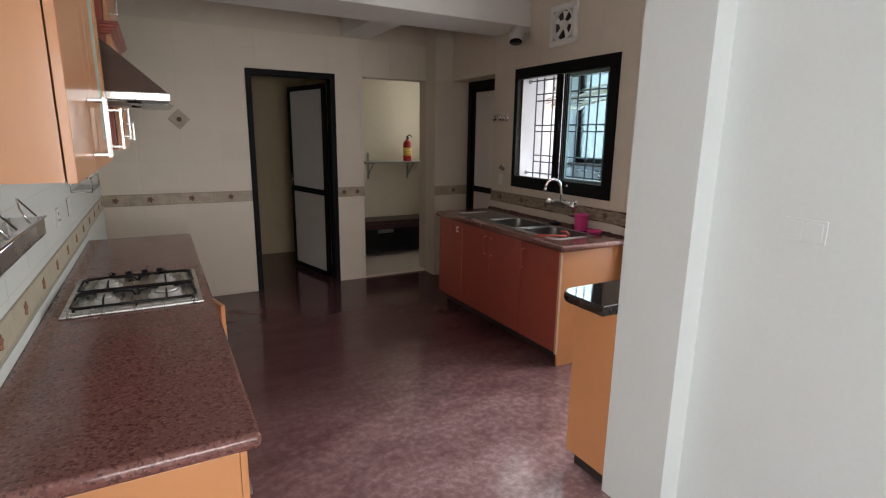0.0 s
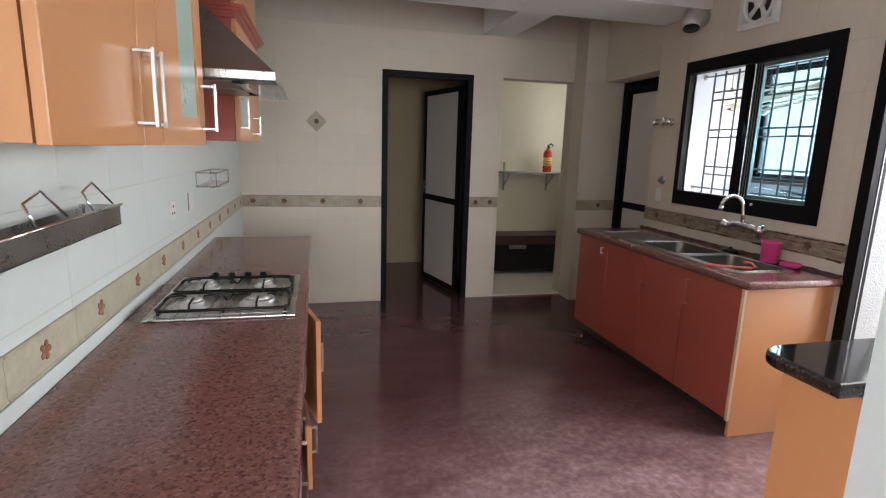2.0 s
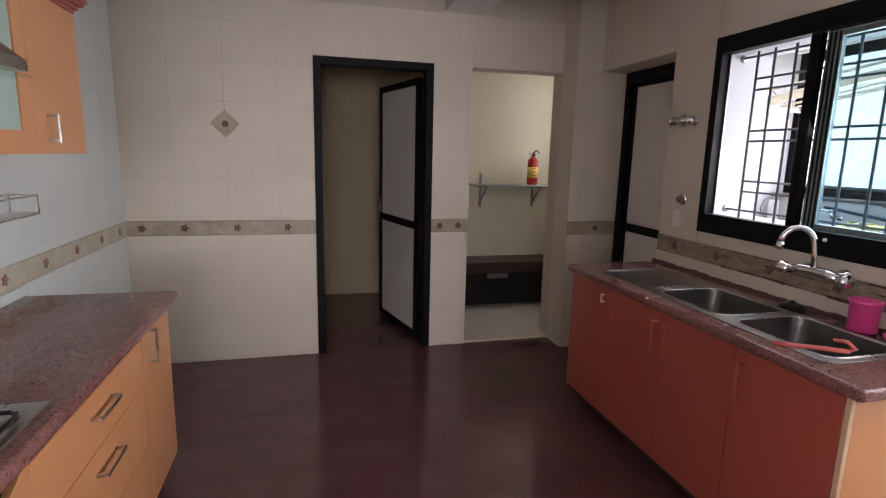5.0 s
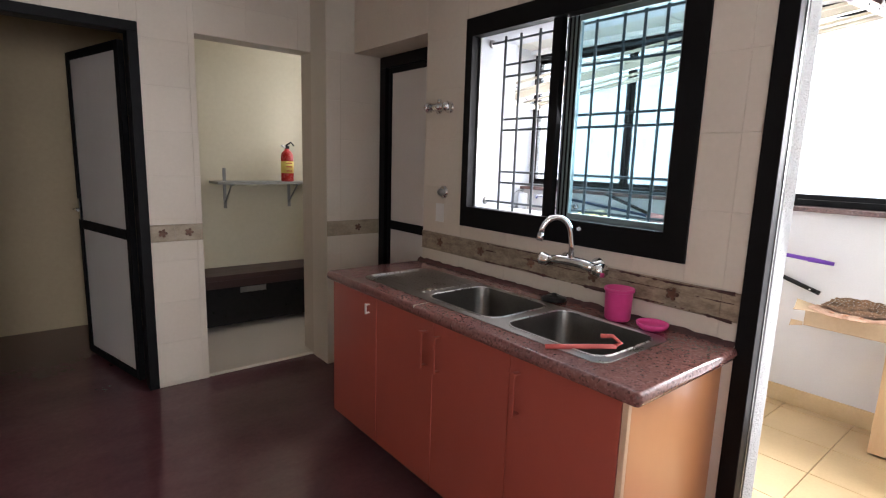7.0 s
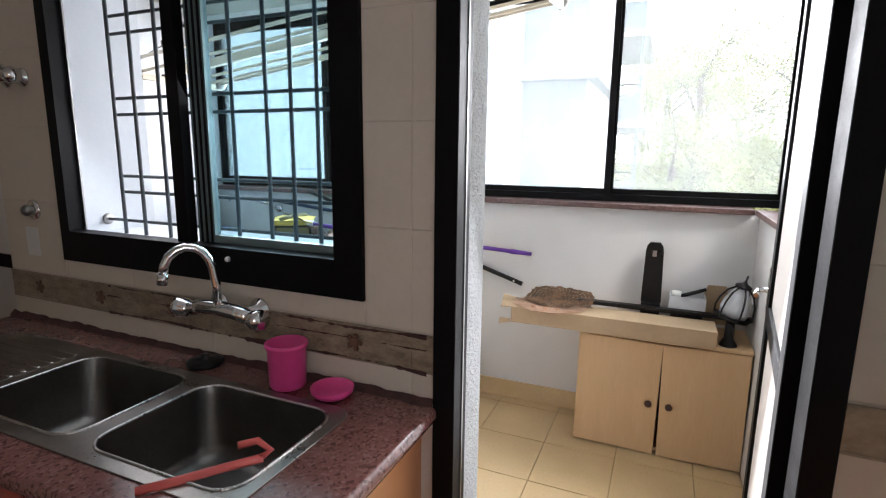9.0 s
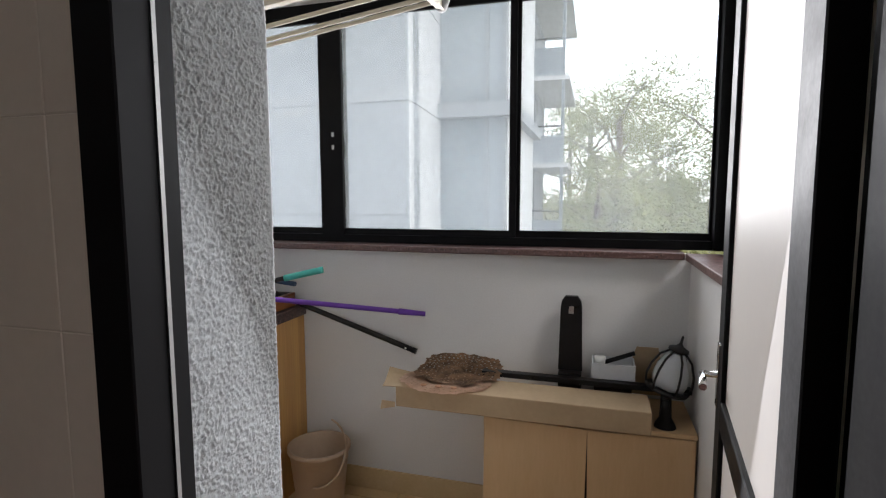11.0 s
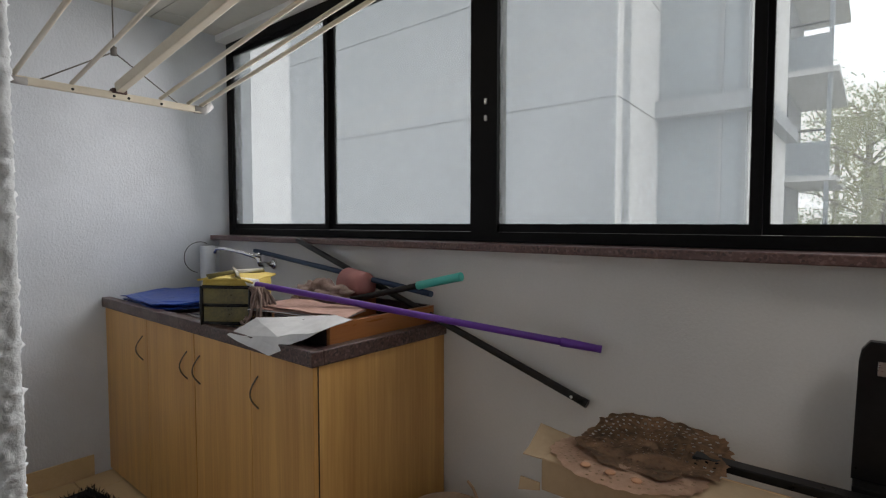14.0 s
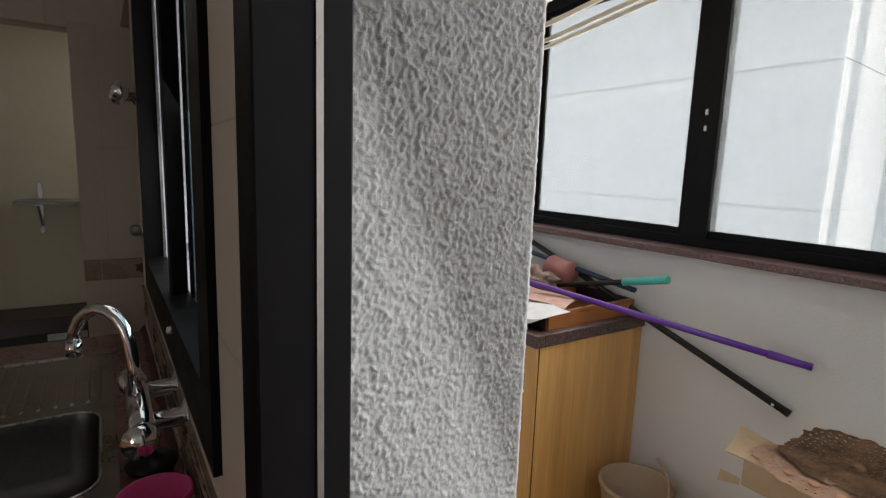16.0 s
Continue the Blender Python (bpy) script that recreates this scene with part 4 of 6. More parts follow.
def kitchen_window():
    t = tagged(new("window_1"), "black aluminium sliding kitchen window, one sash slid aside", "window", kind="structure")
    y0, y1, z0, z1 = WIN
    part("window_frame", wall_with_holes("x", XR - 0.012, 0.056, y0, y1, z0, z1, [(y0 + 0.085, y1 - 0.046, z0 + 0.1, z1 - 0.085)]), M_BLACK, t)
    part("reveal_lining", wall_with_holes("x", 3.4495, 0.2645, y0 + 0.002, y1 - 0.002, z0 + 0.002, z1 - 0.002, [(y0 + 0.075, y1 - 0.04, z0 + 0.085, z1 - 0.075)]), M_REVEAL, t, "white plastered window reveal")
    part("mullion", box(3.411, 3.445, 4.03, 4.078, z0 + 0.1, z1 - 0.085, 0.003), M_BLACK, t)
    part("track", box(3.442, 3.447, y1 - 0.056, y1 - 0.0465, z0 + 0.1, z1 - 0.085), M_STEEL_D, t, "worn bare metal track edge")
    a, b, x = 3.499, 4.032, 3.451
    s = part("sash", wall_with_holes("x", x, 0.022, a, b, z0 + 0.098, z1 - 0.085, [(a + 0.042, b - 0.064, z0 + 0.122, z1 - 0.108)]), M_SASH, t, "grey-green aluminium sliding sash")
    for k in range(3):
        part("rib", box(x - 0.003, x - 0.0005, b - 0.018 - 0.02 * k, b - 0.011 - 0.02 * k, z0 + 0.1, z1 - 0.087), M_BLACK, s)
    g = part("pane", box(x + 0.009, x + 0.013, a + 0.042, b - 0.064, z0 + 0.122, z1 - 0.108), M_GLASS_T, s, "faintly green pane")
    g.visible_shadow = False
    part("latch", lathe([(0, 0), (0.008, 0), (0.007, 0.008), (0, 0.01)], (XR - 0.013, 3.86, z0 + 0.07), 12, None, WEST), M_WHITE, t)
    g = thing("window_grille", (3.52, 4.0, z0 + 0.09), "dark grey painted steel rod security grille", "grille")
    za, zb = z0 + 0.085, z1 - 0.08
    for y in (4.455, 4.356, 4.239, 4.055, 3.94, 3.813, 3.725, 3.637, 3.535):
        part("upright", rod((3.52, y, za), (3.52, y, zb), 0.0062, n=8), M_GRILLE, g)
    for z in (1.215, 1.314, 1.368, 1.571, 1.623, 1.826, 1.881, 1.993):
        far = y1 - 0.041 if z in (1.215, 1.993) else 4.462
        part("crossbar", rod((3.531, y0 + 0.075, z), (3.531, far, z), 0.0055, n=8), M_GRILLE, g)
    for z in (1.215, 1.993):
        part("rosette", lathe([(0, 0), (0.02, 0), (0.018, 0.006), (0.008, 0.008), (0, 0.008)], (3.531, y1 - 0.041, z), 16, None, SOUTH), M_STEEL_D, g)


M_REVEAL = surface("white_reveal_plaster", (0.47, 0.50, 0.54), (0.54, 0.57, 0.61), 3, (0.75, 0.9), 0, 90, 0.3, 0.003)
M_SASH = surface("grey_sash", (0.14, 0.19, 0.19), (0.20, 0.25, 0.25), 9, (0.3, 0.45), 0.3)
M_GRILLE = surface("grey_painted_steel", (0.05, 0.06, 0.068), (0.10, 0.115, 0.125), 12, (0.4, 0.55))
kitchen_window()


def frame_bars(axis, at, depth, a, b, z1, w, z0=0.0, sill=False):
    """A door frame's three sides."""
    bm = bmesh.new()
    for p in ((a, a + w, z0, z1 - w), (b - w, b, z0, z1 - w), (a, b, z1 - w, z1)):
        if axis == "y":
            box(p[0], p[1], at, at + depth, p[2], p[3], 0.002, bm, 1)
        else:
            box(at, at + depth, p[0], p[1], p[2], p[3], 0.002, bm, 1)
    return bm


def leaf(t, length, height, mid=0.93, stile=0.05, thick=0.035):
    """A black-framed door leaf with white panels, hinged at its own origin, along +x."""
    bm = bmesh.new()
    for x0, x1, z0, z1 in ((0, stile, 0, height), (length - stile, length, 0, height), (stile, length - stile, 0, stile), (stile, length - stile, height - stile, height), (stile, length - stile, mid - 0.03, mid + 0.03)):
        box(x0, x1, -thick / 2, thick / 2, z0, z1, 0.002, bm, 1)
    return bm, [(stile, length - stile, stile, mid - 0.03), (stile, length - stile, mid + 0.03, height - stile)]


def hung_leaf(t, at, turn, length, height, mid=0.93, handle=True, stile=0.05):
    m = pose(*at, 0, 0, turn)
    bm, panels = leaf(t, length, height, mid, stile)
    bm.transform(m)
    d = part("door_leaf", bm, M_BLACK, t)
    for x0, x1, z0, z1 in panels:
        p = box(x0, x1, -0.008, 0.008, z0, z1)
        p.transform(m)
        part("panel", p, M_PANEL, d, "white laminate door panel")
    if handle:
        for s in (-1, 1):
            h = tube([(length - 0.025, s * 0.018, 1.0), (length - 0.025, s * 0.05, 1.0), (length - 0.12, s * 0.055, 1.0)], 0.008, 8)
            box(length - 0.04, length - 0.01, s * 0.018 - 0.003, s * 0.018 + 0.003, 0.93, 1.07, 0.001, h, 1)
            h.transform(m)
            part("door_handle", h, M_CHROME, d)
    return d


def doors():
    t = tagged(new("door_1"), "black-framed white door standing open to the dark store", "door", kind="structure")
    part("door_frame", frame_bars("y", YF - 0.008, 0.12, 1.366, 2.2, 2.1, 0.052), M_BLACK, t)
    hung_leaf(t, (2.135, 6.08, 0.02), 104.0, 0.78, 2.0, 0.90)
    t = tagged(new("door_2"), "black-framed white door, closed, behind the sink counter", "door", kind="structure")
    part("door_frame", frame_bars("x", 3.6, 0.08, 4.932, 5.718, 2.083, 0.07), M_BLACK, t)
    hung_leaf(t, (3.64, 5.645, 0.02), -90.0, 0.64, 1.99, 0.945, False, 0.035)
    t = tagged(new("door_3"), "black-framed white balcony door standing wide open", "door", kind="structure")
    part("door_frame", frame_bars("x", XR - 0.014, 0.082, DOOR_S, DOOR_N + 0.002, 2.1, 0.056), M_BLACK, t)
    part("draught_strip", box(3.44, 3.446, DOOR_N - 0.0565, DOOR_N - 0.053, 0.0, 2.044), M_STEEL_D, t, "thin dull metal strip")
    hung_leaf(t, (3.525, DOOR_S + 0.058, 0.04), -6.3, 0.70, 2.0, 0.93, True, 0.085)
    part("hinge_post", box(3.474, 3.56, DOOR_S + 0.001, DOOR_S + 0.024, BZ, 2.05, 0.002), M_BLACK, t)
    part("threshold", box(XR, XO, DOOR_S, DOOR_N, 0.0, BZ, 0.004), M_GRANITE_D, t, "dark stone threshold")


doors()


def exhaust_fan():
    y, z = 4.005, 2.355
    t = thing("exhaust_fan", (XR, y, z), "white square plastic exhaust fan with dark blades", "fan")
    bm = bmesh.new()
    s = 0.145
    own = [(-s, s, -s, -0.105), (-s, s, 0.105, s), (-s, -0.105, -0.105, 0.105), (0.105, s, -0.105, 0.105)]
    for a, b, c, d in own:
        box(XR - 0.03, XR - 0.001, y + a, y + b, z + c, z + d, 0.003, bm, 1)
    part("frame", bm, M_WHITE, t)
    part("ring", lathe([(0.105, 0), (0.118, 0), (0.118, 0.034), (0.105, 0.034), (0.105, 0)], (XR - 0.001, y, z), 36, None, WEST), M_WHITE, t)
    # dark disc painted in for the shade behind the blades
    part("back_plate", lathe([(0, 0.002), (0.106, 0.002), (0.106, 0.004), (0, 0.004)], (XR, y, z), 30, None, WEST), M_DARK, t, "dark disc for the shade in the opening behind the blades")
    hub = part("hub", lathe([(0, 0.004), (0.034, 0.004), (0.034, 0.03), (0.026, 0.036), (0, 0.038)], (XR, y, z), 24, None, WEST), M_WHITE, t)
    for i in range(5):
        b = bmesh.new()
        a = radians(72 * i + 20)
        vs = [b.verts.new((XR - 0.012 - 0.012 * (k % 2), y + r * math.cos(a + o), z + r * math.sin(a + o))) for k, (r, o) in enumerate(((0.03, -0.25), (0.03, 0.3), (0.098, 0.38), (0.1, -0.12)))]
        f = b.faces.new(vs)
        e = bmesh.ops.extrude_face_region(b, geom=[f])
        bmesh.ops.translate(b, verts=[v for v in e["geom"] if isinstance(v, bmesh.types.BMVert)], vec=(0.003, 0, 0))
        part("blade", b, M_WHITE, hub)
    t = thing("duct_elbow", (3.3, 4.42, 2.35), "dented aluminium duct elbow ending under the beam", "duct")
    pts = [Vector((XR - 0.005, 4.50, 2.37)), Vector((3.33, 4.48, 2.372)), Vector((3.29, 4.46, 2.36)), Vector((3.265, 4.44, 2.325)), Vector((3.255, 4.425, 2.28))]
    part("pipe", tube(pts, 0.058, 22), M_ALU, t)
    # black disc closes the pipe and stands for the shade inside
    part("mouth_disc", lathe([(0, 0.0), (0.052, 0.0), (0.052, 0.003), (0, 0.003)], pts[-1], 24, None, (-0.2, -0.3, -0.9)), M_IRON, t, "black disc for the shade in the open end")


exhaust_fan()


def diamond_tile():
    t = thing("accent_tile", (0.80, YF, 1.63), "small marbled diamond accent tile with a brown flower", "tile")
    b = box(-0.062, 0.062, -0.006, 0.0, -0.062, 0.062, 0.002)
    b.transform(pose(0.80, YF, 1.633, 0, 45, 0))
    part("tile", b, M_BORDER, t)
    part("flower", lathe([(0, 0.0), (0.022, 0.0), (0.018, 0.004), (0.008, 0.006), (0, 0.006)], (0.80, YF - 0.006, 1.633), 6, None, SOUTH), M_FLOWER, t, "brown flower relief")


M_BORDER = surface("marbled_border_tile", (0.24, 0.19, 0.125), (0.45, 0.375, 0.27), 12, (0.3, 0.5), 0, 60, 0.25, 0.003, stretch=(1, 1, 1.5), piece=0.08)
M_BORDER_W = surface("pale_border_tile", (0.36, 0.33, 0.24), (0.58, 0.54, 0.42), 14, (0.3, 0.5), 0, 60, 0.25, 0.003, piece=0.08)
M_FLOWER = surface("brown_flower_relief", (0.10, 0.045, 0.025), (0.17, 0.085, 0.05), 40, (0.4, 0.6))
diamond_tile()


def alcove():
    t = thing("bench", (3.1, 6.9, 0.018), "dark brown wooden bench with an open front in the alcove", "bench")
    part("top", box(2.5, 3.84, 6.72, 7.065, 0.435, 0.475, 0.004), M_BROWN, t)
    for x in (2.5, 3.80):
        part("side", box(x, x + 0.035, 6.74, 7.06, 0.018, 0.435), M_BROWN, t)
    part("back", box(2.535, 3.80, 7.03, 7.05, 0.018, 0.435), M_DARK, t)
    part("front_rail", box(2.535, 3.80, 6.735, 6.755, 0.37, 0.435, 0.003), M_BROWN, t)
    part("front_panel", box(2.60, 3.80, 6.757, 6.772, 0.06, 0.37, 0.002), M_IRON, t, "glossy black front panel")
    part("front_stile", box(2.535, 2.60, 6.735, 6.755, 0.018, 0.37, 0.003), M_BROWN, t)
    part("plate", box(2.95, 3.16, 6.751, 6.7568, 0.315, 0.36, 0.002), M_STEEL_D, t, "dull grey plate on the front")
    s = thing("wall_shelf", (3.22, 6.95, 1.17), "grey stone wall shelf on two steel brackets", "shelf")
    part("board", box(2.83, 3.66, 6.82, 7.067, 1.178, 1.198, 0.003), M_SHELF, s)
    for x in (2.95, 3.50):
        b = box(x - 0.012, x + 0.012, 7.058, 7.067, 0.97, 1.177 if x > 3 else 1.30, 0.001)
        box(x - 0.012, x + 0.012, 6.84, 7.06, 1.168, 1.177, 0.001, b)
        tube([(x, 7.06, 1.02), (x, 6.88, 1.168)], 0.006, 8, b)
        part("bracket", b, M_STEEL_D, s)
    e = thing("fire_extinguisher", (3.435, 6.93, 1.199), "small red fire extinguisher with a yellow label on the shelf", "fire extinguisher")
    c = (3.435, 6.93, 1.199)
    part("cylinder", lathe([(0, 0), (0.048, 0), (0.052, 0.008), (0.052, 0.21), (0.046, 0.235), (0.03, 0.255), (0.02, 0.26), (0.02, 0.275), (0, 0.275)], c, 28), M_EXT, e)
    part("label", lathe([(0.0523, 0.07), (0.0528, 0.07), (0.0528, 0.17), (0.0523, 0.17), (0.0523, 0.07)], c, 28), M_YELLOW, e, "yellow paper label with dark marks")
    for z in (0.085, 0.12, 0.15):
        part("print_bar", box(c[0] - 0.03, c[0] + 0.02, c[1] - 0.0545, c[1] - 0.05, c[2] + z, c[2] + z + 0.008), M_EXT, e)
    part("valve", box(c[0] - 0.016, c[0] + 0.016, c[1] - 0.016, c[1] + 0.016, c[2] + 0.275, c[2] + 0.30, 0.003), M_IRON, e)
    part("lever", tube([(c[0] - 0.01, c[1], c[2] + 0.30), (c[0] + 0.03, c[1] - 0.01, c[2] + 0.33), (c[0] + 0.055, c[1] - 0.02, c[2] + 0.30)], 0.007, 8), M_IRON, e)
    part("nozzle", tube([(c[0] - 0.015, c[1], c[2] + 0.285), (c[0] - 0.05, c[1] - 0.01, c[2] + 0.30)], 0.009, 10), M_WHITE, e)


M_SHELF = surface("grey_stone_shelf", (0.22, 0.22, 0.20), (0.32, 0.32, 0.30), 9, (0.35, 0.5))
M_EXT = surface("red_enamel", (0.42, 0.02, 0.018), (0.50, 0.035, 0.03), 6, (0.2, 0.32))
M_YELLOW = surface("yellow_label", (0.66, 0.48, 0.08), (0.74, 0.57, 0.14), 12, (0.45, 0.6))
alcove()

# ---- the balcony's things ----


def balcony_window():
    t = tagged(new("window_2"), "long black aluminium balcony window in sliding panes", "window", kind="structure")
    za, zb = 1.285, 2.26
    panes = [(4.862, 5.71), (3.97, 4.805), (3.057, 3.852), (2.255, 3.012)]
    part("window_frame", wall_with_holes("x", 5.215, 0.06, BS - 0.15, BN, 1.219, 2.335, [(4.835, 5.715, 1.255, 2.285), (3.97, 4.835, 1.255, 2.285), (2.24, 3.852, 1.255, 2.285)]), M_BLACK, t)
    for i, (a, b) in enumerate(panes):
        x = (5.226, 5.244)[i % 2]
        s = part("sash", wall_with_holes("x", x, 0.016, a - 0.03, b + 0.03, 1.256, 2.285, [(a, b, za, zb)]), M_BLACK, t)
        g = part("pane", box(x + 0.006, x + 0.010, a, b, za, zb), M_GLASS_D, s, "dusty clear pane")
        g.visible_shadow = False
    part("window_sill", box(5.095, 5.30, BS + 0.03, BN - 0.001, 1.191, 1.218, 0.004), M_SILL, t, "reddish-brown stone sill")
    for z in (1.72, 1.66):
        part("latch", box(5.209, 5.216, 3.895, 3.905, z, z + 0.02, 0.001), M_STEEL, t)
    t = tagged(new("window_3"), "black aluminium window at the balcony's end", "window", kind="structure")
    part("window_frame", wall_with_holes("y", BS - 0.18, 0.06, XO + 0.02, 5.214, 1.219, 2.335, [(XO + 0.08, 4.42, 1.285, 2.26), (4.47, 5.14, 1.285, 2.26)]), M_BLACK, t)
    for a, b in ((XO + 0.08, 4.42), (4.47, 5.14)):
        g = part("pane", box(a, b, BS - 0.152, BS - 0.148, 1.285, 2.26), M_GLASS_D, t, "dusty clear pane")
        g.visible_shadow = False
    part("window_sill", box(XO + 0.01, 5.094, BS - 0.2, BS + 0.03, 1.191, 1.218, 0.004), M_SILL, t, "reddish-brown stone sill")
    part("corner_post", box(5.19, 5.28, BS - 0.185, BS - 0.085, 1.2195, 2.336, 0.003), M_BLACK, t)
    structure("lintel_balcony", box(XO, BX, BS - 0.2, BS, 2.336, BC), M_PAINT, "white strip above the end window", "trim")


M_SILL = granite("sill_stone", (0.125, 0.066, 0.058), (0.06, 0.032, 0.03), (0.21, 0.13, 0.118), (0.3, 0.5))


def dusty_pane(name):
    """Window glass with a thin pale dusty film."""
    m = clear_pane(name, (0.93, 0.96, 0.97))
    nt = m.node_tree
    out = nt.nodes["Material Output"]
    clean = out.inputs[0].links[0].from_socket
    film, mix = nt.nodes.new("ShaderNodeBsdfTranslucent"), nt.nodes.new("ShaderNodeMixShader")
    film.inputs[0].default_value = (0.85, 0.88, 0.9, 1)
    spots = nt.nodes.new("ShaderNodeMapRange")
    spots.inputs["From Min"].default_value, spots.inputs["From Max"].default_value = 0.3, 0.75
    spots.inputs["To Min"].default_value, spots.inputs["To Max"].default_value = 0.13, 0.24
    nt.links.new(noise_fac(nt, 4, 6, (1, 1, 0.5)), spots.inputs[0])
    nt.links.new(spots.outputs[0], mix.inputs[0])
    nt.links.new(clean, mix.inputs[1])
    nt.links.new(film.outputs[0], mix.inputs[2])
    nt.links.new(mix.outputs[0], out.inputs[0])
    return m


M_GLASS_D = dusty_pane("dusty_window_glass")
balcony_window()


M_EDGE_D = surface("dark_board_edge", (0.06, 0.04, 0.025), (0.12, 0.08, 0.05), 30, (0.6, 0.8))


def utility_sink():
    x0, y0, y1 = 4.552, 4.03, BN - 0.002
    t = thing("utility_cabinet", (4.85, 4.9, BZ), "oak laminate utility sink cabinet with four doors", "cabinet")
    part("end_panel", box(x0 + 0.018, BX - 0.004, y0 + 0.012, y0 + 0.03, BZ, 0.868), M_OAK, t)
    part("end_panel", box(x0 + 0.018, BX - 0.004, y1 - 0.018, y1, BZ, 0.868), M_OAK, t)
    part("bottom", box(x0 + 0.018, BX - 0.004, y0 + 0.03, y1 - 0.018, BZ + 0.05, BZ + 0.068), M_OAK, t)
    part("edge_strip", box(x0 + 0.0162, x0 + 0.0178, y0 + 0.0122, y0 + 0.029, BZ, 0.868), M_EDGE_D, t, "dark front edge strip of the end panel")
    edges = [y0 + 0.014, 4.39, 4.80, 5.25, y1]
    for i in range(4):
        gap = 0.003 if i in (1, 2) else 0.0012
        d = part("door", box(x0, x0 + 0.016, edges[i] + (gap if i == 2 else 0.0012), edges[i + 1] - (gap if i == 1 else 0.0012), BZ + 0.012, 0.866, 0.0015), M_OAK, t)
        bow_handle(d, (x0, (4.345, 4.755, 4.862, 5.298)[i], 0.73))
    w = thing("utility_worktop", (4.85, 4.9, 0.87), "brown granite utility worktop with a raised rim", "worktop")
    bm = box(x0 - 0.014, BX - 0.003, y0, 4.50, 0.87, 0.892)
    box(x0 - 0.014, 4.66, 4.50, y1, 0.87, 0.892, 0, bm)
    box(5.06, BX - 0.003, 4.50, y1, 0.87, 0.892, 0, bm)
    box(4.66, 5.06, 5.05, y1, 0.87, 0.892, 0, bm)
    part("slab", bm, M_GRANITE_D, w)
    bm = box(x0 - 0.016, x0 + 0.026, y0 - 0.002, y1, 0.871, 0.917, 0.004)
    box(x0 + 0.0265, BX - 0.003, y0 - 0.002, y0 + 0.038, 0.871, 0.917, 0.004, bm)
    part("rim", bm, M_GRANITE_D, w, "raised granite rim")
    s = thing("utility_sink", (4.82, 4.7, 0.9), "stainless steel utility sink bowl", "sink")
    bm = bmesh.new()
    for p in ((4.64, 4.68, 4.48, 5.07, 0.8925, 0.8965), (5.04, 5.08, 4.48, 5.07, 0.8925, 0.8965), (4.68, 5.04, 4.48, 4.515, 0.8925, 0.8965), (4.68, 5.04, 5.03, 5.07, 0.8925, 0.8965)):
        box(*p, bm=bm)
    part("rim", bm, M_STEEL, s)
    bm = bmesh.new()
    for p in ((4.678, 4.682, 4.51, 5.04, 0.74, 0.895), (5.038, 5.042, 4.51, 5.04, 0.74, 0.895), (4.68, 5.04, 4.513, 4.517, 0.74, 0.895), (4.68, 5.04, 5.028, 5.032, 0.74, 0.895), (4.68, 5.04, 4.515, 5.03, 0.738, 0.742)):
        box(*p, bm=bm)
    part("bowl", bm, M_STEEL_D, s)
    f = thing("bib_tap", (5.12, 5.2, 1.06), "chrome wall tap over the utility sink", "tap")
    part("rosette", lathe([(0, 0), (0.028, 0), (0.026, 0.008), (0.012, 0.012), (0, 0.012)], (BX, 5.19, 1.075), 20, None, WEST), M_CHROME, f)
    part("body", tube([(BX - 0.01, 5.19, 1.075), (5.07, 5.19, 1.08), (5.06, 5.19, 1.115)], 0.014, 12), M_CHROME, f)
    part("spout", tube([(5.06, 5.19, 1.11), (5.03, 5.27, 1.135), (4.99, 5.40, 1.155), (4.975, 5.45, 1.155), (4.97, 5.46, 1.13)], 0.009, 10), M_CHROME, f)
    part("handle", lathe([(0, 0), (0.016, 0.0), (0.018, 0.014), (0.008, 0.02), (0, 0.02)], (5.06, 5.19, 1.118), 12), M_CHROME, f)


utility_sink()

M_PURPLE = surface("purple_plastic", (0.10, 0.022, 0.27), (0.15, 0.04, 0.36), 20, (0.3, 0.42))
M_TEAL = surface("teal_plastic", (0.05, 0.40, 0.34), (0.08, 0.50, 0.43), 20, (0.35, 0.5))
M_BLUE = surface("blue_plastic_sheet", (0.004, 0.024, 0.17), (0.012, 0.06, 0.32), 10, (0.25, 0.4), 0, 22, 0.6, 0.01, spec=0.3)
M_NAVY = surface("navy_metal", (0.012, 0.03, 0.07), (0.025, 0.055, 0.12), 14, (0.35, 0.5))
M_GUN = surface("dark_grey_metal", (0.01, 0.009, 0.0085), (0.022, 0.02, 0.019), 14, (0.35, 0.55), spec=0.3)
M_CARD = surface("brown_cardboard", (0.36, 0.255, 0.15), (0.45, 0.33, 0.205), 7, (0.75, 0.9), 0, 60, 0.1)
M_PAPER = surface("white_crumpled_paper", (0.56, 0.56, 0.56), (0.70, 0.70, 0.70), 9, (0.6, 0.8), 0, 40, 0.3, 0.004)
M_BAG_Y = surface("yellow_fabric", (0.50, 0.36, 0.06), (0.66, 0.51, 0.14), 8, (0.7, 0.9), 0, 120, 0.3, 0.002)
M_BAG_D = surface("dark_olive_mesh", (0.045, 0.036, 0.008), (0.17, 0.135, 0.03), 14, (0.25, 0.4), 0, 120, 0.2)
M_DRAWER = surface("orange_varnished_wood", (0.26, 0.09, 0.025), (0.36, 0.14, 0.04), 3, (0.25, 0.4), 0, 24, 0.04, stretch=(0.4, 0.4, 5))
M_RAG = surface("dirty_mop_yarn", (0.13, 0.08, 0.065), (0.32, 0.23, 0.19), 22, (0.85, 0.95), 0, 120, 0.6, 0.006)
M_ROSE = surface("faded_rose_plastic", (0.36, 0.14, 0.13), (0.46, 0.20, 0.18), 8, (0.5, 0.7))
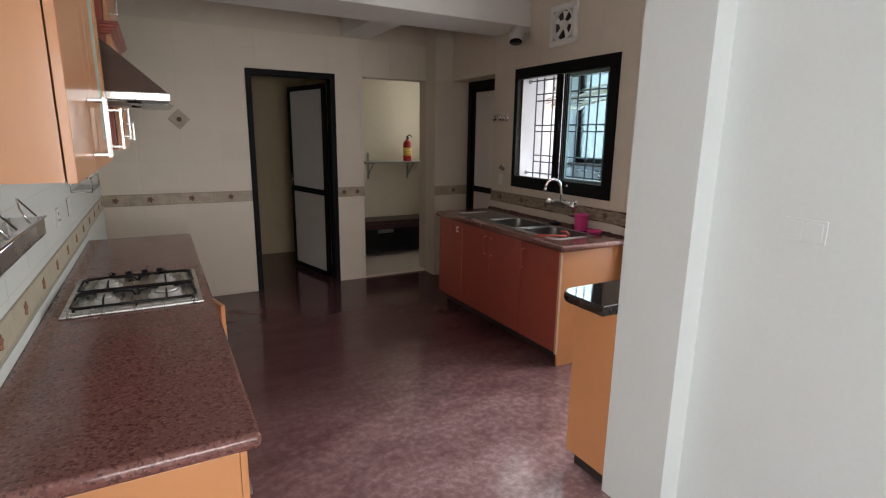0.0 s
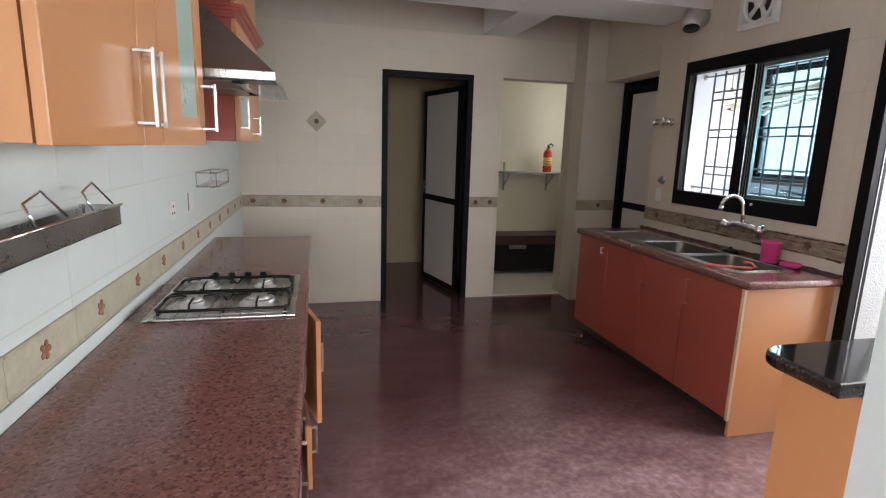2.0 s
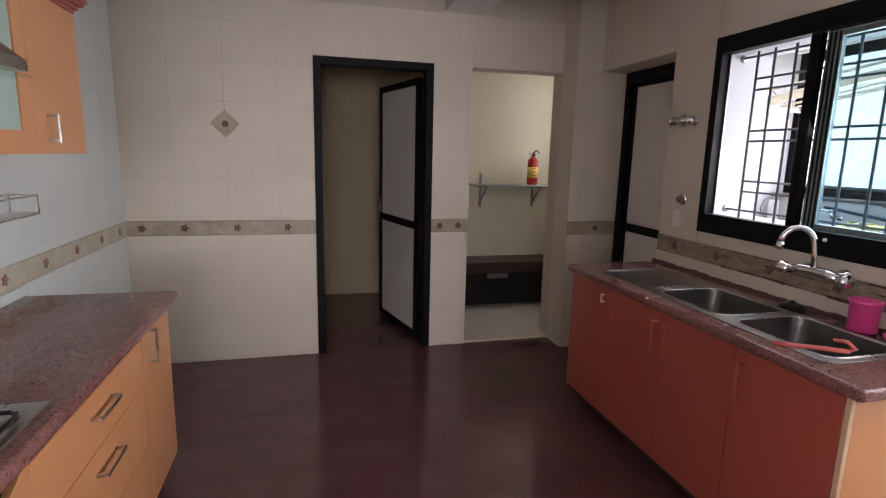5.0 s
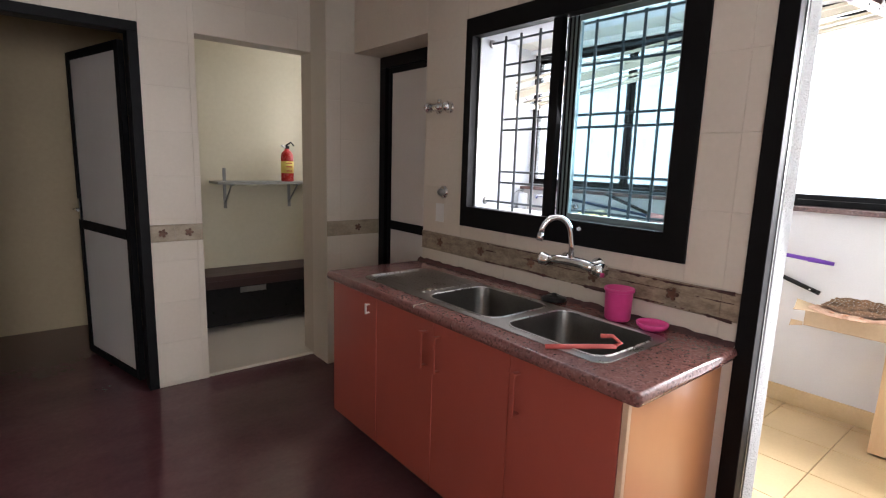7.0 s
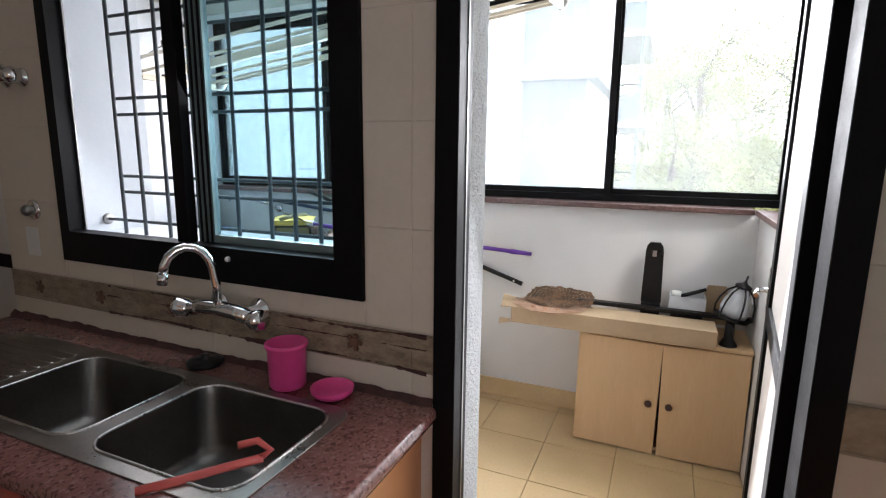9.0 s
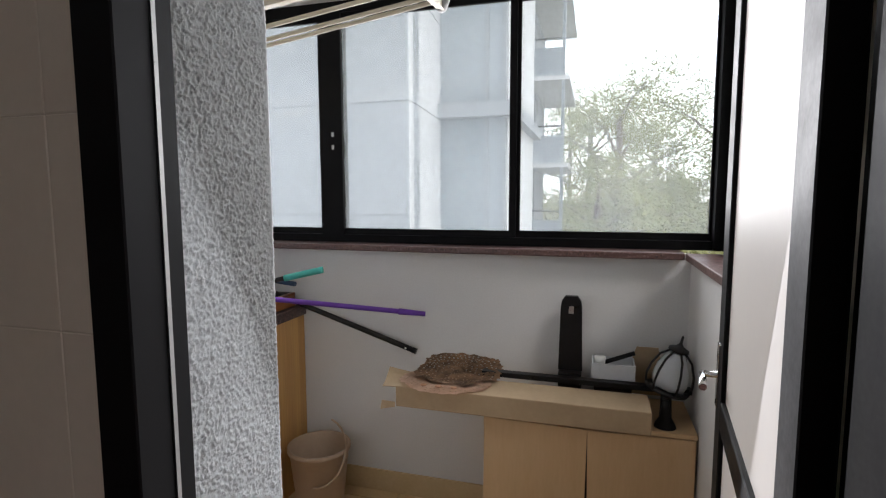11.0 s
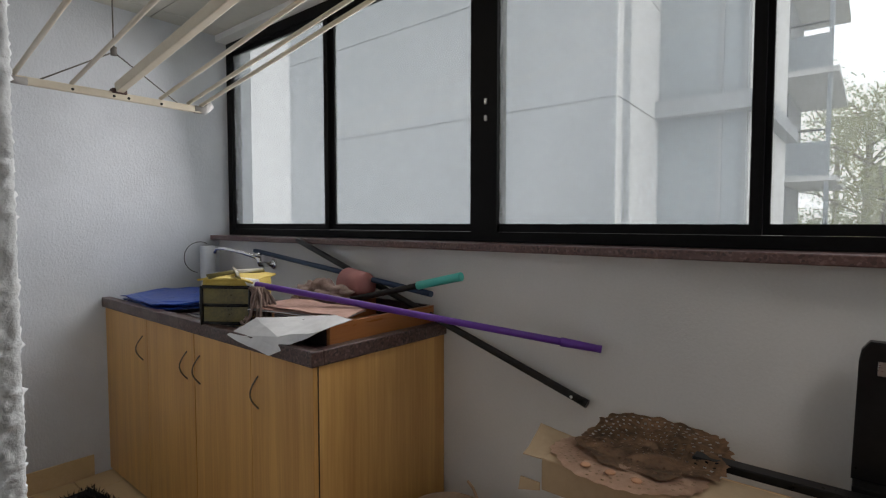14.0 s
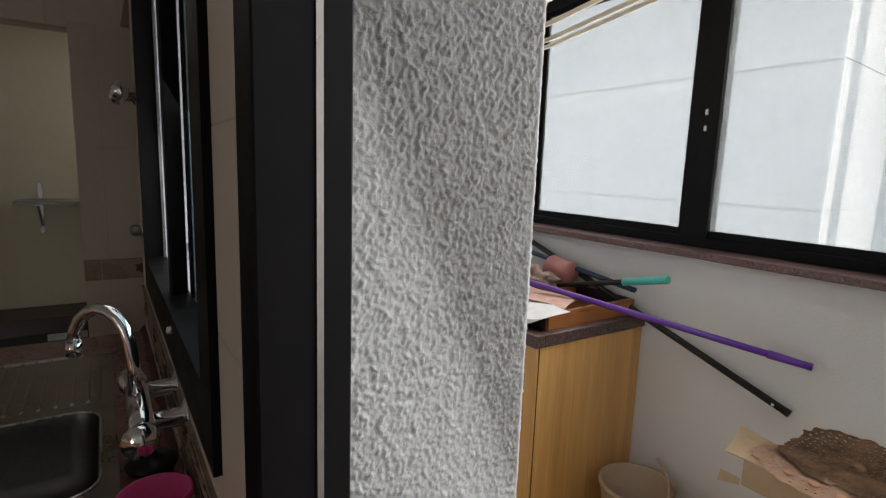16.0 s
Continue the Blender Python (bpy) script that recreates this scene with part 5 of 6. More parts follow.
M_NEWS = surface("pinkish_newsprint", (0.30, 0.16, 0.12), (0.52, 0.33, 0.27), 16, (0.8, 0.95), 0, 90, 0.2)
M_DOILY = surface("mouldy_lace_paper", (0.03, 0.019, 0.010), (0.44, 0.26, 0.15), 15, (0.8, 0.95), 0, 75, 0.4, 0.003, detail=7)
M_LACE = surface("tan_lace_paper", (0.46, 0.29, 0.19), (0.68, 0.48, 0.35), 16, (0.8, 0.95), 0, 90, 0.4, 0.002)
M_ROSETTE = surface("brown_rosette_paper", (0.42, 0.21, 0.11), (0.54, 0.30, 0.18), 60, (0.8, 0.95))
M_MAT = surface("black_pile_mat", (0.004, 0.004, 0.004), (0.012, 0.011, 0.011), 60, (0.9, 1.0), 0, 300, 0.8, 0.01)
M_BUCKET = surface("beige_plastic", (0.36, 0.25, 0.17), (0.44, 0.32, 0.22), 6, (0.4, 0.55))
M_CLEARPL = surface("cloudy_plastic", (0.52, 0.54, 0.56), (0.62, 0.64, 0.66), 6, (0.3, 0.45))
M_RACK = surface("ivory_enamelled_metal", (0.50, 0.44, 0.34), (0.60, 0.54, 0.43), 9, (0.4, 0.55))
M_CLIP = surface("grey_clip_plastic", (0.20, 0.19, 0.18), (0.28, 0.27, 0.26), 12, (0.45, 0.6))
M_ROPE = surface("grey_cord", (0.10, 0.09, 0.08), (0.18, 0.165, 0.15), 60, (0.85, 0.95))


def crumple(points, faces, cuts, amount, seed, thick=0.002):
    """A folded sheet: subdivided faces pushed about by noise."""
    bm = bmesh.new()
    vs = [bm.verts.new(p) for p in points]
    for f in faces:
        bm.faces.new([vs[i] for i in f])
    bmesh.ops.subdivide_edges(bm, edges=bm.edges[:], cuts=cuts, use_grid_fill=True)
    bm.normal_update()
    for v in bm.verts:
        n = noise.noise_vector(v.co * 14 + Vector((seed, 0, 0)))
        v.co += n * amount
    bmesh.ops.solidify(bm, geom=bm.faces[:], thickness=thick)
    return bm


def clutter():
    heap = []
    # mop with a purple handle across the counter
    t = thing("mop", (4.75, 4.6, 0.93), "yarn mop with a long purple plastic handle", "mop")
    a, b = Vector((4.66, 4.56, 1.065)), Vector((5.112, 3.408, 0.915))
    part("handle", rod(a, b, 0.0115, n=14), M_PURPLE, t)
    c = b - (b - a).normalized() * 0.12
    part("grip", rod(c, b, 0.0145, 0.011, 14), M_PURPLE, t)
    part("hang_slot", box(b.x - 0.014, b.x + 0.014, b.y + 0.018, b.y + 0.045, b.z - 0.003, b.z + 0.009, 0.002), M_GUN, t)
    part("socket", rod(a - (b - a).normalized() * 0.08, a + (b - a).normalized() * 0.02, 0.014, 0.02, 14), M_WHITE, t, "white plastic mop socket")
    bm = bmesh.new()
    rng = random.Random(5)
    for i in range(44):
        p = Vector((4.66 + rng.uniform(-0.02, 0.02), 4.53 + rng.uniform(-0.04, 0.03), 1.055))
        q = [p]
        d = Vector((rng.uniform(-0.25, 0.7), rng.uniform(-0.8, 0.2), -0.3))
        for k in range(6):
            d += Vector((rng.uniform(-0.3, 0.3), rng.uniform(-0.3, 0.3), -0.45))
            p = p + d.normalized() * 0.036
            p.z = max(p.z, 0.93 + rng.uniform(0, 0.02))
            q.append(p.copy())
        part("strand", tube(q, 0.0055, 5), M_RAG, t)
    # poles
    t = thing("pole", (5.1, 4.2, 0.95), "dark metal pole leaning along the parapet", "pole")
    a, b = Vector((5.085, 4.885, 1.208)), Vector((5.125, 3.475, 0.742))
    part("tube", rod(a, b, 0.0125, n=14), M_GUN, t)
    part("end_cap", rod(b, b + (b - a).normalized() * 0.02, 0.0135, n=14), M_IRON, t)
    part("hang_hole", rod(b - (b - a).normalized() * 0.03 + Vector((-0.014, 0, 0)), b - (b - a).normalized() * 0.03 + Vector((0.0, 0, 0)), 0.005, n=10), M_WHITE, t)
    t = thing("pole", (5.06, 4.66, 1.0), "navy blue metal pole resting against the parapet", "pole")
    part("tube", rod((5.09, 5.27, 1.145), (5.06, 4.03, 1.03), 0.0115, n=14), M_NAVY, t)
    t = thing("squeegee", (4.93, 4.0, 1.05), "grey metal squeegee stick with a teal plastic grip", "squeegee")
    heap.append(t)
    a, b = Vector((4.88, 4.42, 0.975)), Vector((4.95, 3.81, 1.12))
    c = a + (b - a) * 0.72
    part("stick", rod(a, c, 0.0105, n=12), M_GUN, t)
    part("grip", tube([c, c + (b - c) * 0.1, b - (b - c) * 0.1, b], 0.0145, 12), M_TEAL, t, "teal plastic grip")
    # drawer lying on the counter
    t = thing("loose_drawer", (4.78, 4.1, 0.93), "orange varnished wooden drawer lying on the worktop", "drawer")
    heap.append(t)
    x0, x1, y0, y1, z0, z1 = 4.575, 5.035, 4.0, 4.30, 0.932, 0.998
    for name, p in (("front", (x0, x1, y0, y0 + 0.016, z0, z1)), ("back", (x0, x1, y1 - 0.014, y1, z0, z1)), ("side", (x0, x0 + 0.014, y0 + 0.016, y1 - 0.014, z0, z1)), ("side", (x1 - 0.014, x1, y0 + 0.016, y1 - 0.014, z0, z1)), ("bottom", (x0 + 0.014, x1 - 0.014, y0 + 0.016, y1 - 0.014, z0, z0 + 0.006))):
        part(name, box(*p, 0.001), M_DRAWER if name != "side" else M_DARK, t)
    # crumpled white packaging
    t = thing("paper_packaging", (4.55, 4.2, 0.93), "crumpled white paper packaging hanging over the rim", "packaging")
    heap.append(t)
    pts = [(4.475, 4.40, 0.927), (4.462, 4.14, 0.905), (4.53, 3.99, 0.985), (4.60, 3.93, 1.02), (4.62, 4.05, 1.015), (4.53, 4.32, 0.985), (4.485, 4.12, 0.962)]
    part("sheet", crumple(pts, [(0, 1, 6), (0, 6, 5), (1, 2, 6), (2, 3, 4), (6, 2, 4), (5, 6, 4)], 3, 0.006, 3.0), M_PAPER, t)
    t = thing("newspaper", (4.68, 4.2, 1.02), "folded pinkish old newspapers on the clutter", "newspaper")
    heap.append(t)
    for i in range(3):
        z = 1.0 + i * 0.006
        pts = [(4.56 + 0.01 * i, 4.42, z), (4.62, 4.02 - 0.02 * i, z + 0.004), (4.76, 4.05, z + 0.006), (4.72, 4.44 - 0.02 * i, z + 0.01)]
        part("sheet", crumple(pts, [(0, 1, 2, 3)], 5, 0.006, 7.0 + i, 0.0015), (M_PAPER, M_NEWS, M_NEWS)[i], t)
    # yellow cooler bag
    t = thing("cooler_bag", (4.64, 4.58, 0.93), "yellow and olive fabric lunch bag, lid half open", "bag")
    heap.append(t)
    bm = box(-0.075, 0.075, -0.10, 0.10, 0, 0.17, 0.022, None, 3)
    for v in bm.verts:
        v.co += noise.noise_vector(v.co * 9) * 0.006
    m = pose(4.60, 4.56, 0.932, 0, 0, 34)
    bm.transform(m)
    part("body", bm, M_BAG_Y, t, "yellow fabric body")
    w = box(-0.083, -0.07, -0.086, 0.086, 0.012, 0.138, 0.006)
    w.transform(m)
    part("window", w, M_BAG_D, t, "dark see-through front window")
    for z in (0.012, 0.075, 0.138):
        w = tube([(-0.081, -0.086, z), (-0.085, 0.0, z), (-0.081, 0.086, z)], 0.006, 6)
        w.transform(m)
        part("piping", w, M_IRON, t)
    for y in (-0.088, 0.088):
        w = tube([(-0.081, y, 0.005), (-0.084, y, 0.075), (-0.081, y, 0.14)], 0.007, 6)
        w.transform(m)
        part("piping", w, M_IRON, t)
    lid = crumple([(-0.088, -0.098, 0.158), (0.082, -0.105, 0.168), (0.092, 0.0, 0.182), (0.08, 0.105, 0.168), (-0.086, 0.098, 0.162), (-0.09, 0.0, 0.174)], [(0, 1, 2, 5), (5, 2, 3, 4)], 4, 0.012, 2.0, 0.006)
    lid.transform(m)
    part("lid", lid, M_BAG_Y, t, "rumpled yellow lid")
    for p, q in (((-0.09, -0.05, 0.172), (0.088, 0.055, 0.186)), ((-0.09, 0.06, 0.174), (0.085, -0.06, 0.182))):
        w = tube([p, tuple((a + b) / 2 + (0.006 if i == 2 else 0) for i, (a, b) in enumerate(zip(p, q))), q], 0.012, 8, flat=0.35)
        w.transform(m)
        part("band", w, M_BAG_D, t, "dark webbing band")
    # blue plastic sheet
    t = thing("plastic_sheet", (4.66, 5.25, 0.93), "folded blue plastic sheet on the worktop", "sheet")
    heap.append(t)
    pts = [(4.52, 5.46, 0.935), (4.50, 5.03, 0.935), (4.70, 4.93, 0.945), (4.86, 5.28, 0.955), (4.74, 5.52, 0.94)]
    for i in range(3):
        part("fold", crumple([(x, y, z + 0.012 * i) for x, y, z in pts], [(0, 1, 2, 3, 4)], 5, 0.013, 11.0 + 3 * i, 0.003), M_BLUE, t)
    # rose plastic jug and rag
    t = thing("jug", (4.95, 4.35, 1.04), "faded rose plastic jug lying on its side", "jug")
    heap.append(t)
    part("body", lathe([(0, 0), (0.045, 0.0), (0.05, 0.01), (0.056, 0.12), (0.052, 0.12), (0.046, 0.012), (0, 0.01)], (4.95, 4.26, 1.055), 26, None, (0.1, 1, 0.05)), M_ROSE, t)
    t = thing("rag", (4.82, 4.40, 1.0), "dirty brown cleaning rag heaped in the drawer", "rag")
    heap.append(t)
    bm = bmesh.new()
    bmesh.ops.create_icosphere(bm, subdivisions=4, radius=1.0)
    for v in bm.verts:
        n = 1 + 0.45 * noise.noise(v.co * 2.3) + 0.3 * noise.noise(v.co * 6)
        v.co = Vector((4.82 + 0.085 * v.co.x * n, 4.36 + 0.10 * v.co.y * n, 1.02 + 0.055 * v.co.z * n))
    for f in bm.faces:
        f.smooth = True
    part("cloth", bm, M_RAG, t)
    # clear bottle by the end wall
    t = thing("plastic_canister", (5.03, 5.66, 0.893), "cloudy white plastic canister with a wire handle", "canister")
    part("body", lathe([(0, 0), (0.036, 0), (0.04, 0.006), (0.04, 0.26), (0.037, 0.264), (0.037, 0.268), (0, 0.268)], (5.03, 5.66, 0.893), 24), M_CLEARPL, t)
    part("wire", tube(arc((4.985, 5.66, 1.10), 0.085, 60, 260, (1, 0, 0), (0, 0, 1), 14), 0.002, 6), M_GUN, t)
    # the heap sits a little deeper in the corner than it was laid out
    for t in heap:
        t.location += (t.location - Vector((3.6, 2.82, 1.33))) * 0.064
        t.scale = (1.064, 1.064, 1.064)



clutter()


def low_cabinet():
    y0, y1, x0, x1, z1 = BS + 0.005, 3.085, 4.85, BX - 0.004, 0.618
    t = thing("low_cabinet", (5.0, 2.7, BZ), "pale beech low cabinet with two doors and wooden knobs", "cabinet")
    part("top", box(x0 - 0.02, x1, y0, y1 + 0.004, z1 - 0.017, z1, 0.002), M_BEECH, t)
    for a in (y0, y1 - 0.016):
        part("side", box(x0, x1, a, a + 0.016, BZ, z1 - 0.017), M_BEECH, t)
    part("bottom", box(x0, x1, y0 + 0.016, y1 - 0.016, BZ + 0.02, BZ + 0.036), M_BEECH, t)
    part("back", box(x1 - 0.006, x1, y0 + 0.016, y1 - 0.016, BZ + 0.036, z1 - 0.017), M_DARK, t)
    mid = 2.70
    for a, b, k, lean in ((y0 + 0.003, mid - 0.004, mid - 0.045, -0.8), (mid + 0.004, y1 - 0.003, mid + 0.045, 0.9)):
        bm = box(x0 - 0.02, x0 - 0.003, a, b, BZ + 0.008, z1 - 0.022, 0.002)
        m = Matrix.Translation((x0, (a + b) / 2, BZ + 0.3)) @ pose(0, 0, 0, lean, 0, 0) @ Matrix.Translation((-x0, -(a + b) / 2, -BZ - 0.3))
        bm.transform(m)
        d = part("door", bm, M_BEECH, t)
        part("knob", lathe([(0, 0), (0.008, 0), (0.008, 0.01), (0.016, 0.016), (0.016, 0.024), (0.008, 0.03), (0, 0.03)], (x0 - 0.02, k, 0.30), 20, None, WEST), M_BROWN, d, "round dark wooden knob")
    # cardboard box on top
    t = thing("cardboard_box", (4.9, 2.95, 0.62), "long flat brown cardboard box with torn end flaps", "box")
    a, b, x0, x1, za, zb = 2.49, 3.42, 4.775, 4.945, 0.622, 0.705
    bm = box(x0, x1, a, b, za, zb, 0.004)
    part("carton", bm, M_CARD, t)
    part("flap", crumple([(x0, b, zb), (x1, b, zb), (x1 - 0.02, b + 0.08, zb + 0.02), (x0 + 0.01, b + 0.06, zb - 0.01)], [(0, 1, 2, 3)], 3, 0.006, 1.0, 0.003), M_CARD, t)
    part("flap", crumple([(x0, b, za + 0.02), (x0, b, za), (x0 - 0.01, b + 0.06, za - 0.015), (x0 - 0.005, b + 0.055, za + 0.02)], [(0, 1, 2, 3)], 2, 0.004, 4.0, 0.003), M_CARD, t)
    # lace place mats
    mats = ((4.865, 3.245, 0.712, 0.125, 0.18, 1.0, M_LACE, "pinkish tan lace paper mat with a scalloped rim"), (4.975, 3.215, 0.722, 0.17, 0.185, 5.0, M_DOILY, "mouldy dark brown lace paper mat, torn and rumpled"))
    for k, (cx, cy, z, rx, ry, seed, material, text) in enumerate(mats):
        t = thing("lace_mat", (cx, cy, z), text, "mat", "lace mats")
        bm = bmesh.new()
        rings, segs = 26, 144
        grid = []
        for i in range(rings + 1):
            row = []
            for j in range(segs):
                an = 6.28318 * j / segs
                ca, sa = math.cos(an), math.sin(an)
                r = i / rings
                torn = 1 - (0.30 * max(0.0, noise.noise(Vector((ca * 2.2, sa * 2.2, seed))) + 0.08) + 0.09 * abs(noise.noise(Vector((ca * 9, sa * 9, seed))))) * (r ** 3) * (1 if k else 0.25)
                lobe = 1 + (0.045 * abs(math.sin(an * 13)) * r ** 8)
                square = 0.93 * (ca ** 4 + sa ** 4) ** -0.25 if k else 1.0
                x, y = rx * r * lobe * torn * ca * square, ry * r * lobe * torn * sa * square
                h = 0.014 * noise.noise(Vector((x * 11, y * 11, seed))) + 0.006 * noise.noise(Vector((x * 34, y * 34, seed)))
                px = min(cx + x, BX - 0.006 - 0.004 * k)
                climb = max(0.0, px - 4.955) * 0.10
                droop = 0.16 * max(0.0, 4.78 - px) + 0.25 * max(0.0, (cy + y) - 3.43)
                row.append(bm.verts.new((px, cy + y, z + h * (1 if k else 0.35) + climb - droop)))
            grid.append(row)
        rng = random.Random(int(seed))
        bm.faces.new(grid[2])
        for i in range(2, rings):
            for j in range(segs):
                open_cell = i < rings - 1 and i % 3 == 1 and (j + 2 * (i // 3)) % (3 if i > 14 else 6) == 0 and rng.random() < 0.8
                if not open_cell:
                    bm.faces.new((grid[i][j], grid[i + 1][j], grid[i + 1][(j + 1) % segs], grid[i][(j + 1) % segs]))
        for v in [v for v in bm.verts if not v.link_faces]:
            bm.verts.remove(v)
        bmesh.ops.solidify(bm, geom=bm.faces[:], thickness=0.0012)
        part("sheet", bm, material, t)
        if k == 0:
            for y in (3.19, 3.25, 3.31):
                part("rosette", lathe([(0, 0.0), (0.013, 0.0), (0.011, 0.003), (0.005, 0.005), (0, 0.004)], (4.79, y, z + 0.002), 14), M_ROSETTE, t, "brown pressed paper rosette")
    # black bar and upright stand
    t = thing("black_bar", (5.03, 2.7, 0.7), "long black metal bar lying on the carton", "bar")
    part("bar", box(4.97, 5.01, 2.335, 3.12, 0.708, 0.728, 0.003), M_IRON, t)
    t = thing("black_stand", (5.09, 2.78, 0.62), "tapered black plastic stand with a small badge", "stand")
    own = [(-0.048, 0.0), (0.048, 0.0), (0.042, 0.26), (0.038, 0.285), (0.024, 0.305), (-0.024, 0.305), (-0.038, 0.285), (-0.042, 0.26)]
    bm = slab(own, -0.015, 0.015, 0.003)
    bm.transform(Matrix.Translation((5.085, 2.775, 0.73)) @ Matrix.Rotation(radians(90), 4, "Y") @ Matrix.Rotation(radians(90), 4, "Z"))
    part("body", bm, M_IRON, t)
    part("foot", box(5.03, 5.13, 2.73, 2.82, 0.62, 0.73, 0.003), M_IRON, t)
    part("badge", box(5.066, 5.0695, 2.765, 2.785, 0.965, 0.995, 0.001), M_STEEL, t, "small grey badge")
    # plastic tub with odds and ends
    t = thing("plastic_tub", (5.05, 2.6, 0.62), "cloudy plastic tub with small tools in it", "tub")
    bm = bmesh.new()
    for p in ((5.0, 5.11, 2.53, 2.535, 0.735, 0.79), (5.0, 5.11, 2.685, 2.69, 0.735, 0.79), (5.0, 5.004, 2.535, 2.685, 0.735, 0.79), (5.106, 5.11, 2.535, 2.685, 0.735, 0.79), (5.0, 5.11, 2.53, 2.69, 0.73, 0.735)):
        box(*p, bm=bm)
    part("tub", bm, M_CLEARPL, t)
    part("foot_block", box(5.02, 5.1, 2.54, 2.68, 0.62, 0.729), M_DARK, t)
    part("tool", rod((5.05, 2.66, 0.775), (5.06, 2.53, 0.825), 0.009, n=10), M_IRON, t)
    part("dial", lathe([(0, 0), (0.022, 0), (0.022, 0.03), (0, 0.03)], (5.05, 2.66, 0.775), 16), M_WHITE, t)
    t = thing("folded_card", (5.1, 2.48, 0.62), "beige folded card leaning on the wall", "card")
    bm = slab([(-0.09, 0), (0.09, 0), (0.03, 0.2), (-0.05, 0.2)], -0.003, 0.003)
    bm.transform(Matrix.Translation((5.128, 2.49, 0.64)) @ Matrix.Rotation(radians(84), 4, "Y") @ Matrix.Rotation(radians(90), 4, "Z"))
    part("sheet", bm, M_CARD, t)
    # lantern lying against the end wall
    t = thing("lantern", (4.955, 2.425, 0.62), "black metal wall lantern with clouded glass, laid aside", "lantern")
    c = Vector((4.955, 2.425, 0.735))
    lean = Matrix.Translation(c) @ Matrix.Rotation(radians(14), 4, "X") @ Matrix.Translation(-c)
    bits = [("cap", lathe([(0, 0.205), (0.004, 0.2), (0.005, 0.175), (0.012, 0.165), (0.034, 0.155), (0.036, 0.146), (0.02, 0.138), (0, 0.138)], c, 20), M_GUN, ""),
            ("glass", lathe([(0.028, 0.136), (0.06, 0.075), (0.066, 0.03), (0.058, 0.004), (0.0, 0.004)], c, 6), M_CLEARPL, "clouded glass body"),
            ("base_ring", lathe([(0.05, -0.012), (0.074, -0.01), (0.078, -0.002), (0.05, 0.003), (0.05, -0.012)], c, 24), M_GUN, "")]
    for i in range(6):
        an = radians(60 * i + 15)
        bits.append(("rib", tube([c + Vector((r * math.cos(an), r * math.sin(an), z)) for r, z in ((0.026, 0.142), (0.055, 0.115), (0.074, 0.07), (0.08, 0.03), (0.074, -0.004))], 0.0042, 7), M_GUN, ""))
    for name, bm, material, text in bits:
        bm.transform(lean)
        part(name, bm, material, t, text)
    part("stem", rod((4.955, 2.425, 0.619), (4.955, 2.425, 0.73), 0.022, 0.018, 12), M_GUN, t)
    t = thing("bell_cap", (4.88, 2.43, 0.62), "small black metal bell cap on the cabinet", "cap")
    part("cap", lathe([(0.038, 0), (0.034, 0.012), (0.02, 0.035), (0.014, 0.07), (0.01, 0.095), (0, 0.096)], (4.88, 2.435, 0.619), 20), M_IRON, t)


low_cabinet()


def bucket():
    t = thing("bucket", (5.0, 3.88, BZ), "beige plastic bucket on the tiled floor", "bucket")
    c = (4.93, 3.85, BZ)
    part("pail", lathe([(0, 0.0), (0.095, 0.0), (0.1, 0.008), (0.13, 0.285), (0.139, 0.288), (0.139, 0.305), (0.127, 0.305), (0.096, 0.014), (0, 0.01)], c, 36), M_BUCKET, t)
    part("lug", box(c[0] - 0.02, c[0] + 0.02, c[1] + 0.132, c[1] + 0.147, c[2] + 0.255, c[2] + 0.295, 0.004), M_BUCKET, t)
    part("handle", tube(arc((c[0], c[1], c[2] + 0.27), 0.146, 95, 265, (0.35, 1, 0), (-0.7, 0, -0.75), 12), 0.005, 8), M_BUCKET, t)


bucket()


def door_mat():
    t = thing("door_mat", (4.35, 5.3, BZ), "shaggy black floor mat on the yellow tiles", "mat")
    rng = random.Random(9)
    m = pose(4.27, 5.30, BZ, 0, 0, 8)
    b = box(-0.19, 0.19, -0.28, 0.28, 0.0, 0.012, 0.004)
    b.transform(m)
    part("backing", b, M_MAT, t)
    bm = bmesh.new()
    for i in range(1500):
        x, y = rng.uniform(-0.2, 0.2), rng.uniform(-0.29, 0.29)
        p = m @ Vector((x, y, 0.01))
        d = Vector((rng.uniform(-1, 1), rng.uniform(-1, 1), 1.3)) * 0.016
        s = Vector((rng.uniform(-1, 1), rng.uniform(-1, 1), 0)) * 0.004
        vs = [bm.verts.new(v) for v in (p - s, p + s, p + d)]
        bm.faces.new(vs)
    tagged(part("tufted_surface", bm, M_MAT, t), kind="stuff")


door_mat()


